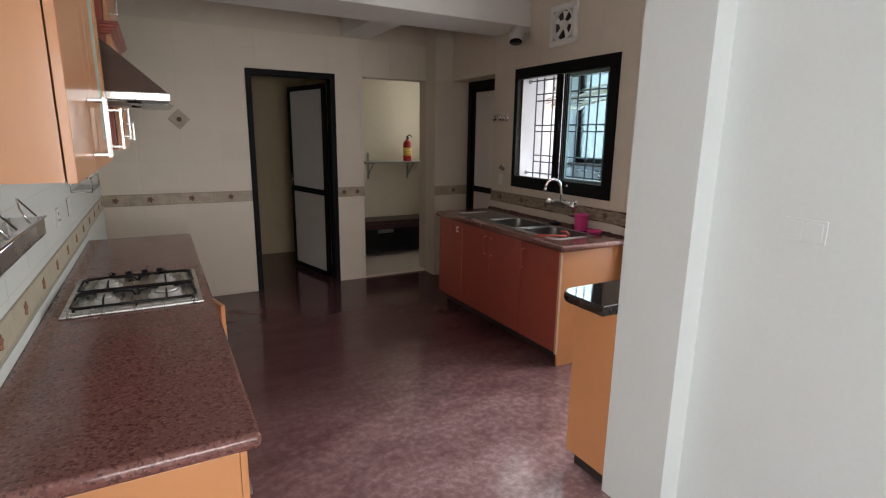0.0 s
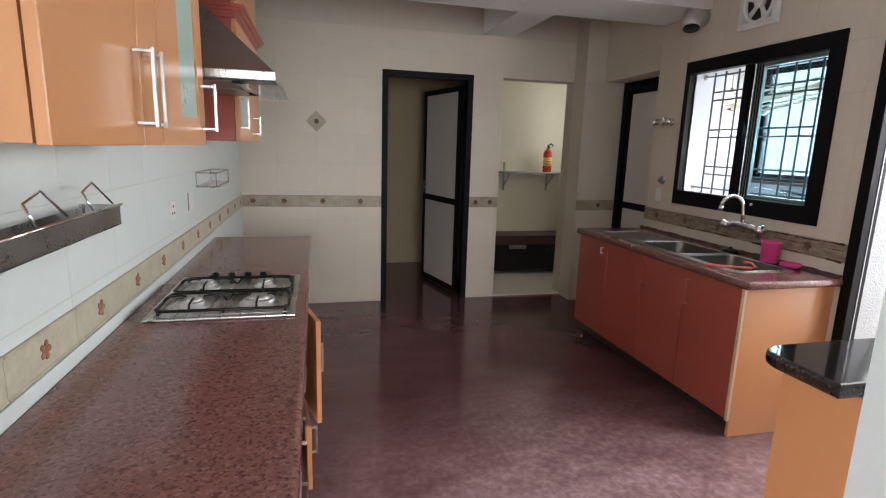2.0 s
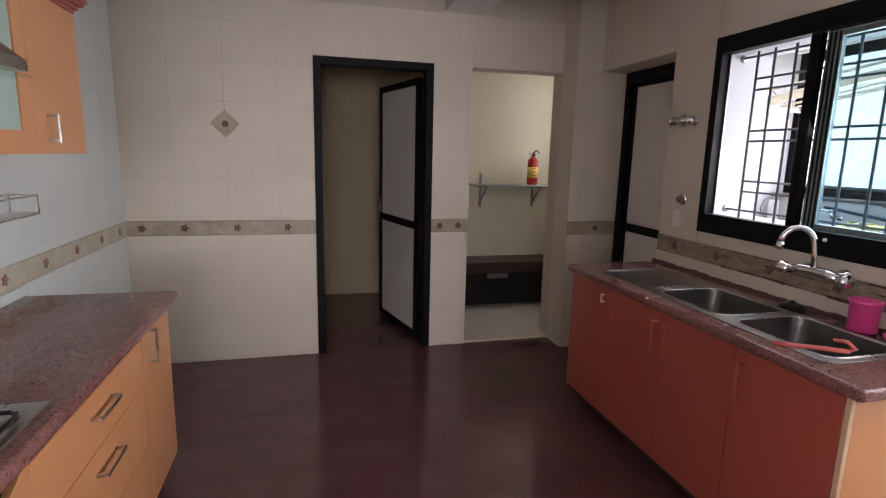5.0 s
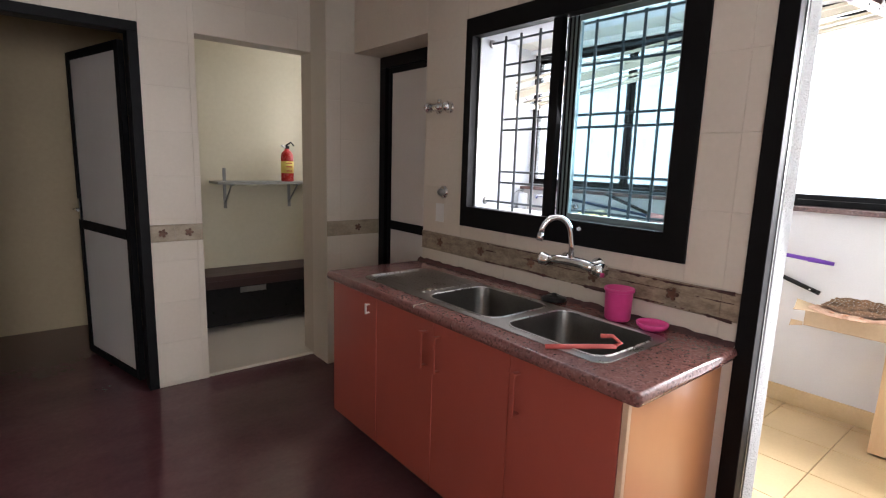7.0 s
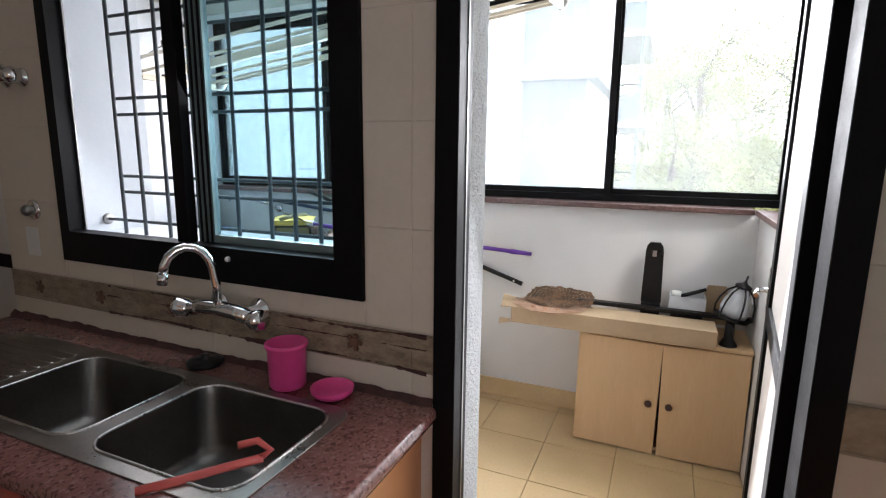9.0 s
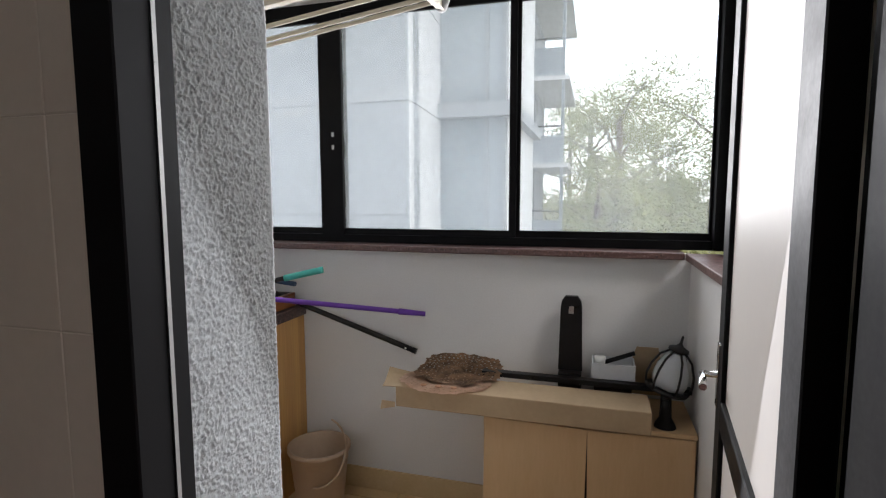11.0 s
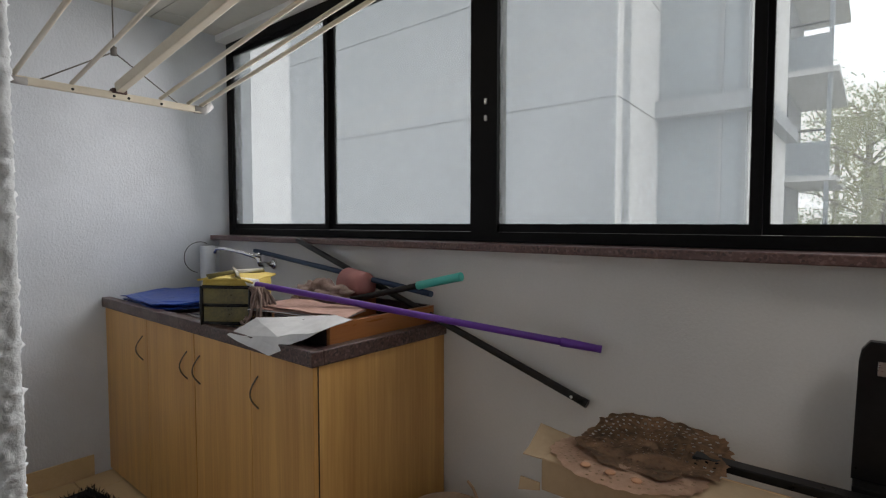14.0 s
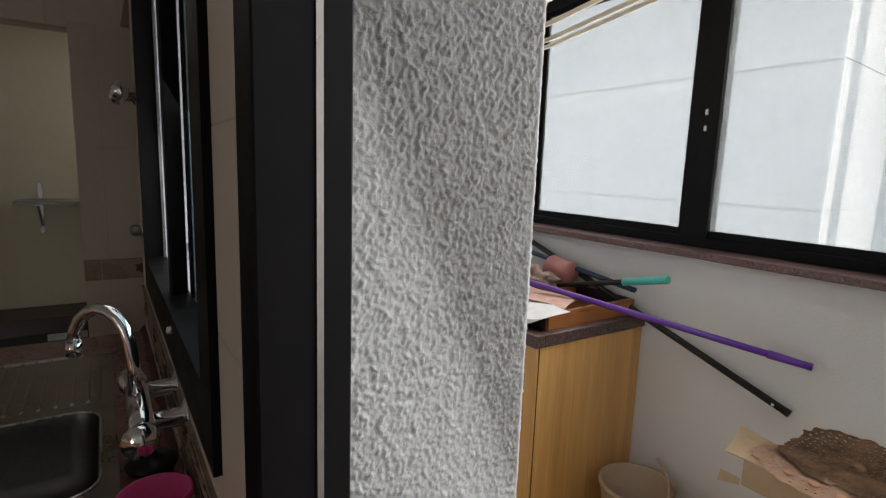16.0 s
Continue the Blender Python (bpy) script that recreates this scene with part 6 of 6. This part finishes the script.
def drying_rack():
    t = thing("drying_rack", (4.5, 4.3, 1.9), "ivory ceiling clothes-drying rack hung on cords", "drying rack")
    ends = {"north": (Vector((4.885, 5.4, 1.85)), Vector((-1, 0, 0.0))), "south": (Vector((4.845, 3.25, 2.125)), Vector((-1, 0, -0.09)))}
    wide = 0.73
    (n0, nw), (s0, sw) = ends["north"], ends["south"]
    for base, west in ends.values():
        bar = box(-0.011, 0.011, 0, wide, -0.016, 0.016, 0.004)
        bar.transform(Matrix.Translation(base) @ Matrix((((0, west.x, 0, 0)), (1, west.y, 0, 0), (0, west.z, 1, 0), (0, 0, 0, 1))))
        part("end_bar", bar, M_RACK, t, "ivory end bar with small rivets")
        for f in (-0.01, 1.0):
            c = base + west * wide * f
            sgn = 1 if f < 0 else -1
            part("end_clip", tube([c - west * 0.045 * sgn + Vector((0, 0, 0.034)), c - west * 0.012 * sgn, c + west * 0.04 * sgn], 0.021, 10, flat=0.75), M_CLIP, t, "grey plastic end clip")
        for f in (0.26, 0.45, 0.53, 0.74):
            part("rivet", rod(base + west * wide * f + Vector((0, -0.014, -0.004)), base + west * wide * f + Vector((0, 0.014, -0.004)), 0.006, n=8), M_IRON, t)
    for f in (0.0, 0.085, 0.26, 0.74, 1.0):
        up = Vector((0, 0, 0.022))
        part("rail", rod(n0 + nw * wide * f + up, s0 + sw * wide * f + up, 0.0085, n=10), M_RACK, t)
    a, b = n0 + nw * wide * 0.5 + Vector((0, 0, 0.035)), s0 + sw * wide * 0.5 + Vector((0, 0, 0.035))
    spine = box(-0.016, 0.016, 0, (b - a).length, -0.022, 0.022, 0.004)
    spine.transform(Matrix.Translation(a) @ (b - a).to_track_quat("Y", "Z").to_matrix().to_4x4())
    part("spine", spine, M_RACK, t, "flat central spine bar")
    for p in (a, b):
        part("spine_shoe", box(p.x - 0.03, p.x + 0.03, p.y - 0.02, p.y + 0.02, p.z - 0.026, p.z - 0.004, 0.004), M_BROWN, t, "brown plastic spine shoe")
    for (base, west), z in ((ends["north"], 0.19), (ends["south"], 0.15)):
        top = base + west * wide * 0.52 + Vector((0, 0, z))
        for f in (0.12, 0.92):
            part("cord", rod(base + west * wide * f, top, 0.003, n=6), M_ROPE, t)
        part("knot", rod(top - Vector((0, 0, 0.014)), top + Vector((0, 0, 0.022)), 0.013, n=8), M_ROPE, t)
        part("cord", rod(top, (top.x, top.y, BC - 0.001), 0.003, n=6), M_ROPE, t)



drying_rack()

# ---- outside ----
M_CONC = surface("grey_concrete_render", (0.205, 0.22, 0.228), (0.25, 0.265, 0.273), 0.6, (0.8, 0.95), 0, 9, 0.1, 0.01, detail=8)
# pale copy of the render; carries the stronger light on side wall and wing
M_CONC_L = surface("pale_and_lit_render", (0.47, 0.47, 0.46), (0.54, 0.54, 0.53), 0.6, (0.8, 0.95), 0, 9, 0.1, 0.01)
M_CONC_D = surface("dark_window_band", (0.17, 0.20, 0.215), (0.24, 0.27, 0.285), 0.9, (0.2, 0.4), 0, 9, 0.02)
M_GROUND = surface("courtyard_ground", (0.10, 0.11, 0.07), (0.19, 0.18, 0.13), 0.3, (0.9, 1.0), 0, 4, 0.2, 0.02)


def leaf_material():
    """Thin leaves that let part of the light through."""
    m = surface("tree_leaf", (0.25, 0.28, 0.11), (0.50, 0.50, 0.27), 0.7, (0.45, 0.6), 0, 5, 0.0)
    nt = m.node_tree
    out, bsdf = nt.nodes["Material Output"], nt.nodes["Principled BSDF"]
    thin, mix = nt.nodes.new("ShaderNodeBsdfTranslucent"), nt.nodes.new("ShaderNodeMixShader")
    nt.links.new(bsdf.inputs["Base Color"].links[0].from_socket, thin.inputs[0])
    mix.inputs[0].default_value = 0.45
    nt.links.new(bsdf.outputs[0], mix.inputs[1])
    nt.links.new(thin.outputs[0], mix.inputs[2])
    nt.links.new(mix.outputs[0], out.inputs[0])
    return m


M_LEAF = leaf_material()
M_BARK = surface("tree_bark", (0.10, 0.075, 0.055), (0.19, 0.15, 0.12), 4, (0.85, 0.95), 0, 30, 0.4, 0.01)
structure("ground", box(5.5, 900, -700, 700, -9.2, -9.0), M_GROUND, "courtyard ground with grass and paths", "ground")


def apartment_building():
    t = thing("apartment_building", (11, 8, -9), "grey rendered apartment building close to the balcony", "building")
    bm = bmesh.new()
    for z in [-9.545 + 1.345 * i for i in range(20)]:
        box(8.80, 9.2, 4.83, 10.45, z + 0.012, z + 1.333, 0.0, bm)
    box(8.812, 9.2, 4.842, 10.44, -9, 17.5, 0.0, bm)
    part("wall", bm, M_CONC, t)
    bm = bmesh.new()
    for z in [-9.545 + 1.345 * i for i in range(20)]:
        slab([(8.801, 4.818), (10.43, 4.925), (10.43, 5.3), (8.801, 4.829)], z + 0.012, z + 1.333, 0.0, bm)
    slab([(8.813, 4.83), (10.42, 4.937), (10.42, 5.3), (8.813, 4.841)], -9, 17.5, 0.0, bm)
    part("side_wall", bm, M_CONC_L, t, "rendered side wall with joints, painted paler for the light on it")
    part("wing", box(10.0, 16, 10.46, 30, -9, 17.5), M_CONC_L, t, "rendered wing painted paler for the light on it")
    part("core", box(10.52, 13.7, 4.4, 10.44, -9, 17.5), M_CONC, t)
    for k in range(8):
        z = -8.18 + 2.95 * k
        part("floor_slab", box(10.25, 13.7, 3.78, 4.97, z + 1.9, z + 2.1), M_CONC, t)
        w = part("window", box(10.45, 10.5, 3.95, 4.96, z + 2.1, z + 4.85), M_CONC_D, t, "dark glazed window bay")
        for y in (3.97, 4.22, 4.94):
            part("window_frame", box(10.42, 10.449, y - 0.02, y + 0.02, z + 2.1, z + 4.85), M_CONC, w)
        part("bay_side", box(10.5, 13.6, 3.93, 3.948, z + 2.1, z + 4.85), M_CONC_L, t)
    part("roof", box(8.9, 16, 3.7, 30, 17.5, 17.8), M_CONC_L, t)
    t = thing("apartment_tower", (22, 4.5, -9), "distant apartment tower with dark balconies", "building")
    for k in range(9):
        z = -8.85 + 2.8 * k
        part("floor_slab", box(20.5, 26, 3.6, 7, z + 2.85, z + 3.0), M_CONC_L, t)
        part("balcony", box(20.6, 20.75, 3.75, 7, z + 3.0, z + 3.9), M_CONC_D, t, "dark balcony parapet")
        part("post", box(20.6, 20.8, 3.75, 3.85, z + 3.9, z + 5.65), M_CONC_D, t)
        part("post", box(20.6, 20.8, 4.75, 4.85, z + 3.9, z + 5.65), M_CONC_D, t)
        part("railing", rod((20.65, 3.8, z + 4.2), (20.65, 4.8, z + 4.2), 0.03, n=6), M_BLACK, t)
    part("wall", box(22.5, 26, 4.9, 7, -9, 18.5), M_CONC, t)
    part("roof", box(20.4, 26, 3.6, 7, 18.5, 18.8), M_CONC_L, t)


apartment_building()


def tree(name, at, height, spread, seed, leaves, label, bare=0.0):
    t = thing(name, at, label, "tree", "courtyard trees")
    rng = random.Random(seed)
    base = Vector(at)
    bm = bmesh.new()
    tips = []
    top = base + Vector((rng.uniform(-0.5, 0.5), rng.uniform(-0.5, 0.5), height * 0.55))
    tube_taper(bm, [base, base.lerp(top, 0.5) + Vector((0.2, -0.1, 0)), top], 0.26, 0.13)
    for i in range(13):
        p = base.lerp(top, rng.uniform(0.45, 1.0))
        an, up = rng.uniform(0, 6.28), rng.uniform(0.35, 1.2)
        d = Vector((math.cos(an), math.sin(an), up)).normalized()
        q = p + d * spread * rng.uniform(0.6, 1.1)
        mid = p.lerp(q, 0.5) + Vector((rng.uniform(-0.3, 0.3), rng.uniform(-0.3, 0.3), 0.25))
        tube_taper(bm, [p, mid, q], 0.075, 0.02)
        tips += [q, mid.lerp(q, 0.5)]
        for k in range(4):
            r = mid.lerp(q, rng.random()) + Vector((rng.uniform(-1, 1), rng.uniform(-1, 1), rng.uniform(-0.2, 0.9))) * spread * 0.32
            tube_taper(bm, [mid.lerp(q, rng.random()), r], 0.025, 0.008)
            tips.append(r)
    part("trunk", bm, M_BARK, t)
    verts, faces = [], []
    for i in range(leaves):
        c = rng.choice(tips)
        g = Vector((rng.gauss(0, 0.42), rng.gauss(0, 0.42), rng.gauss(0, 0.32))) * (0.55 + spread * 0.12)
        p = c + g
        u = Vector((rng.uniform(-1, 1), rng.uniform(-1, 1), rng.uniform(-0.6, 0.6))).normalized()
        v = u.orthogonal().normalized()
        s = rng.uniform(0.05, 0.12)
        n = len(verts)
        verts += [p - u * s, p + v * s * 0.5, p + u * s, p - v * s * 0.5]
        faces.append((n, n + 1, n + 2, n + 3))
    me = bpy.data.meshes.new("crown")
    me.from_pydata(verts, [], faces)
    me.materials.append(M_LEAF)
    ob = new("crown", me)
    ob.parent = t
    ob.matrix_parent_inverse = Matrix.Translation(-t.location)
    return t


def tube_taper(bm, pts, r0, r1):
    for i, (a, b) in enumerate(zip(pts, pts[1:])):
        n = len(pts) - 1
        rod(a, b, r0 + (r1 - r0) * i / n, r0 + (r1 - r0) * (i + 1) / n, 7, bm)


for i, (x, y, h, s, n) in enumerate(((27, 1.6, 21.0, 3.6, 9000), (29, -3.0, 19.5, 3.8, 9000), (34, 3.4, 24.0, 4.0, 9000), (25, -7.5, 18.0, 3.6, 8000), (37, -1.0, 23.0, 4.2, 8000), (38, -8.0, 22.0, 4.4, 7000), (45, 5.0, 26.0, 4.4, 7000), (34, -14.0, 20.0, 4.2, 6000), (24, 3.0, 14.5, 3.0, 6000), (31, 0.5, 15.0, 3.6, 7000), (27, -4.8, 14.0, 3.6, 7000), (26, -1.5, 9.5, 3.4, 9000), (30, 2.6, 11.0, 3.4, 9000), (28, -7.0, 10.5, 3.5, 8000), (33, 0.2, 12.5, 3.6, 9000))):
    tree("tree", (x, y, -9.0), h + 4.0, s, 20 + i, n, "leafy green tree beyond the courtyard" if i % 3 else "half-bare tree with pale twigs beyond the courtyard")

# ---- pieces of floors and walls ----


def skirting():
    for name, p in (("baseboard_parapet", (BX - 0.012, BX - 0.001, 3.09, 3.94, BZ, BZ + 0.105)), ("baseboard_north", (XO + 0.008, 4.48, BN - 0.012, BN - 0.001, BZ, BZ + 0.105)), ("baseboard_parapet_low", (BX - 0.012, BX - 0.001, BS, BS + 0.004, BZ, BZ + 0.105))):
        structure(name, box(*p, 0.002), M_BALFLOOR, "yellow tile skirting of the balcony", "baseboard")


skirting()


def tile_piece(w, h, d, edge=0.0015):
    """A flat tile around its own middle, w by h, d thick towards +z."""
    bm = box(-w / 2, w / 2, -h / 2, h / 2, 0, d)
    up = [e for e in bm.edges if all(v.co.z > d / 2 for v in e.verts)]
    bmesh.ops.bevel(bm, geom=up, offset=edge, segments=1, affect="EDGES")
    me = bpy.data.meshes.new("tile")
    bm.to_mesh(me)
    bm.free()
    return me


PIECES = {}


def lay(parent, name, w, h, d, material, m):
    key = (round(w, 3), round(h, 3), d, material.name)
    if key not in PIECES:
        PIECES[key] = tile_piece(w, h, d)
        PIECES[key].materials.append(material)
    ob = new(name, PIECES[key])
    ob.parent = parent
    ob.matrix_basis = m
    return ob


def spans(a, b, start, step):
    """Tile edges between a and b on a grid."""
    k = math.ceil((a - start) / step + 1e-6)
    cuts = [a] + [start + step * i for i in range(k, k + 200) if a + 0.012 < start + step * i < b - 0.012] + [b]
    return list(zip(cuts, cuts[1:]))


def tiled(parent, axis, at, out, a0, a1, z0, z1, holes, material, start, zstart=1.027, step=0.33, zstep=0.25, d=0.0013, gap=0.0008):
    """Wall tiles over a face, clear of its holes."""
    for a, b in spans(a0, a1, start, step):
        for p, q in spans(z0, z1, zstart, zstep):
            parts = [(a, b, p, q)]
            for h in holes:
                nxt = []
                for r in parts:
                    if h[1] <= r[0] or h[0] >= r[1] or h[3] <= r[2] or h[2] >= r[3]:
                        nxt.append(r)
                        continue
                    if r[0] < h[0]:
                        nxt.append((r[0], h[0], r[2], r[3]))
                    if r[1] > h[1]:
                        nxt.append((h[1], r[1], r[2], r[3]))
                    c0, c1 = max(r[0], h[0]), min(r[1], h[1])
                    if r[2] < h[2]:
                        nxt.append((c0, c1, r[2], h[2]))
                    if r[3] > h[3]:
                        nxt.append((c0, c1, h[3], r[3]))
                parts = nxt
            for r in parts:
                w, h = r[1] - r[0] - gap, r[3] - r[2] - gap
                if w < 0.008 or h < 0.008:
                    continue
                ca, cz = (r[0] + r[1]) / 2, (r[2] + r[3]) / 2
                if axis == "x":
                    m = Matrix.Translation((at, ca, cz)) @ (Matrix(((0, 0, out, 0), (out, 0, 0, 0), (0, 1, 0, 0), (0, 0, 0, 1))))
                else:
                    m = Matrix.Translation((ca, at, cz)) @ (Matrix(((-out, 0, 0, 0), (0, 0, out, 0), (0, 1, 0, 0), (0, 0, 0, 1))))
                lay(parent, "tile", w, h, d, material, m)


BAND = (0.894, 0.994)
BAND_E = (0.925, 1.022)
tiled(WALLS["north"], "y", YF, -1, XL, XR - 0.205, 0, 2.44, [(1.366, 2.2, -1, 2.1), (2.485, 3.2, -1, 2.09), (-9, 9, BAND[0], BAND[1])], M_TILE, 0.47)
tiled(WALLS["pier"], "y", 5.72, -1, 3.2, 3.598, 0, 2.08, [(-9, 9, BAND[0], BAND[1])], M_TILE, 0.0)
tiled(WALLS["east"], "x", XR, -1, YS, 5.72, 0, CEIL, [(DOOR_S, DOOR_N, -1, 2.1), (WIN[0], WIN[1], WIN[2], WIN[3]), (4.93, 5.72, -1, 2.085), (-9, 9, BAND_E[0], BAND_E[1])], M_TILE, 3.29)
tiled(WALLS["west"], "x", XL, 1, 1.93, YF, 0, CEIL, [(-9, 9, BAND[0], BAND[1])], M_TILE_W, 2.05)


def border(parent, axis, at, out, a0, a1, z0, z1, material, start, flower):
    """A row of border tiles, each with raised rims and a flower."""
    for a, b in spans(a0, a1, start, 0.33):
        bm = box(-(b - a) / 2 + 0.0007, (b - a) / 2 - 0.0007, -(z1 - z0) / 2, (z1 - z0) / 2, 0, 0.005)
        for s in (-1, 1):
            box(-(b - a) / 2 + 0.001, (b - a) / 2 - 0.001, s * (z1 - z0) / 2 - 0.007 * (s + 1) / 2 - 0.0 * s, s * (z1 - z0) / 2 + 0.007 * (1 - s) / 2, 0.005, 0.0085, 0.002, bm, 1)
        ca, cz = (a + b) / 2, (z0 + z1) / 2
        if axis == "x":
            m = Matrix.Translation((at, ca, cz)) @ (Matrix(((0, 0, out, 0), (out, 0, 0, 0), (0, 1, 0, 0), (0, 0, 0, 1))))
        else:
            m = Matrix.Translation((ca, at, cz)) @ (Matrix(((-out, 0, 0, 0), (0, 0, out, 0), (0, 1, 0, 0), (0, 0, 0, 1))))
        me = bpy.data.meshes.new("border_tile")
        bm.to_mesh(me)
        bm.free()
        me.materials.append(material)
        ob = new("border_tile", me)
        ob.parent, ob.matrix_basis = parent, m
        if b - a > 0.12:
            f = lathe([(0, 0.0), (0.019, 0.0), (0.014, 0.003), (0.007, 0.005), (0, 0.005)], (0, 0, 0.005), 5)
            for k in range(5):
                an = radians(72 * k)
                lathe([(0, 0.0), (0.009, 0.0), (0.006, 0.003), (0, 0.004)], (0.017 * math.cos(an), 0.017 * math.sin(an), 0.005), 7, f)
            fm = bpy.data.meshes.new("flower")
            f.to_mesh(fm)
            f.free()
            fm.materials.append(flower)
            fo = new("flower", fm)
            fo.parent = ob


M_FLOWER_R = surface("terracotta_flower_relief", (0.22, 0.085, 0.045), (0.34, 0.16, 0.09), 40, (0.4, 0.6))
border(WALLS["north"], "y", YF, -1, XL, 1.366, *BAND, M_BORDER, 0.35, M_FLOWER)
border(WALLS["north"], "y", YF, -1, 2.2, 2.485, *BAND, M_BORDER, 0.35, M_FLOWER)
border(WALLS["pier"], "y", 5.72, -1, 3.2, 3.598, *BAND, M_BORDER, 3.27, M_FLOWER)
M_BORDER_S = surface("grimy_border_tile", (0.13, 0.09, 0.06), (0.42, 0.34, 0.24), 17, (0.4, 0.6), 0, 70, 0.5, 0.005, stretch=(1, 1, 2.2), piece=0.15, detail=7)
border(WALLS["east"], "x", XR, -1, DOOR_N, 4.93, *BAND_E, M_BORDER_S, 3.29, M_FLOWER)


def ragged_joint(parent, y0, y1, z, height, seed):
    """Broken mortar smeared along a joint of the wall."""
    n = int((y1 - y0) / 0.006)
    bm = bmesh.new()
    rows = []
    for i in range(n + 1):
        y = y0 + (y1 - y0) * i / n
        k = max(0.0, noise.noise(Vector((seed, y * 6, 0))) + 0.12) + 0.5 * max(0.0, noise.noise(Vector((seed, y * 45, 4))))
        lift = 0.012 * noise.noise(Vector((seed, y * 3, 9)))
        h, d = height * min(1.0, k * 1.8), 0.0086 + 0.004 * min(1.0, k * 2)
        rows.append([bm.verts.new(p) for p in ((XR - 0.0082, y, z + lift - h), (XR - d, y, z + lift), (XR - 0.0082, y, z + lift + h * 0.6))] if k > 0.02 else None)
    for a, b in zip(rows, rows[1:]):
        if a and b:
            for k in range(2):
                bm.faces.new((a[k], a[k + 1], b[k + 1], b[k]))
    part("mortar_joint", bm, M_MORTAR, parent)


for i, z in enumerate((1.018, 0.985, 0.93)):
    ragged_joint(WALLS["east"], DOOR_N + 0.02, 4.4, z, (0.008, 0.004, 0.010)[i], 2.0 + 5 * i)
border(WALLS["east"], "x", XR, -1, YS, DOOR_S, *BAND_E, M_BORDER, 0.0, M_FLOWER)
border(WALLS["west"], "x", XL, 1, 1.93, YF, *BAND, M_BORDER_W, 2.05, M_FLOWER_R)

for x0, x1 in spans(XO + 0.006, BX, 4.05, 0.34):
    for y0, y1 in spans(BS, BN, 2.87, 0.34):
        lay(WALLS["balcony_floor"], "tile", x1 - x0 - 0.004, y1 - y0 - 0.004, 0.006, M_BALFLOOR, Matrix.Translation(((x0 + x1) / 2, (y0 + y1) / 2, BZ - 0.006)))
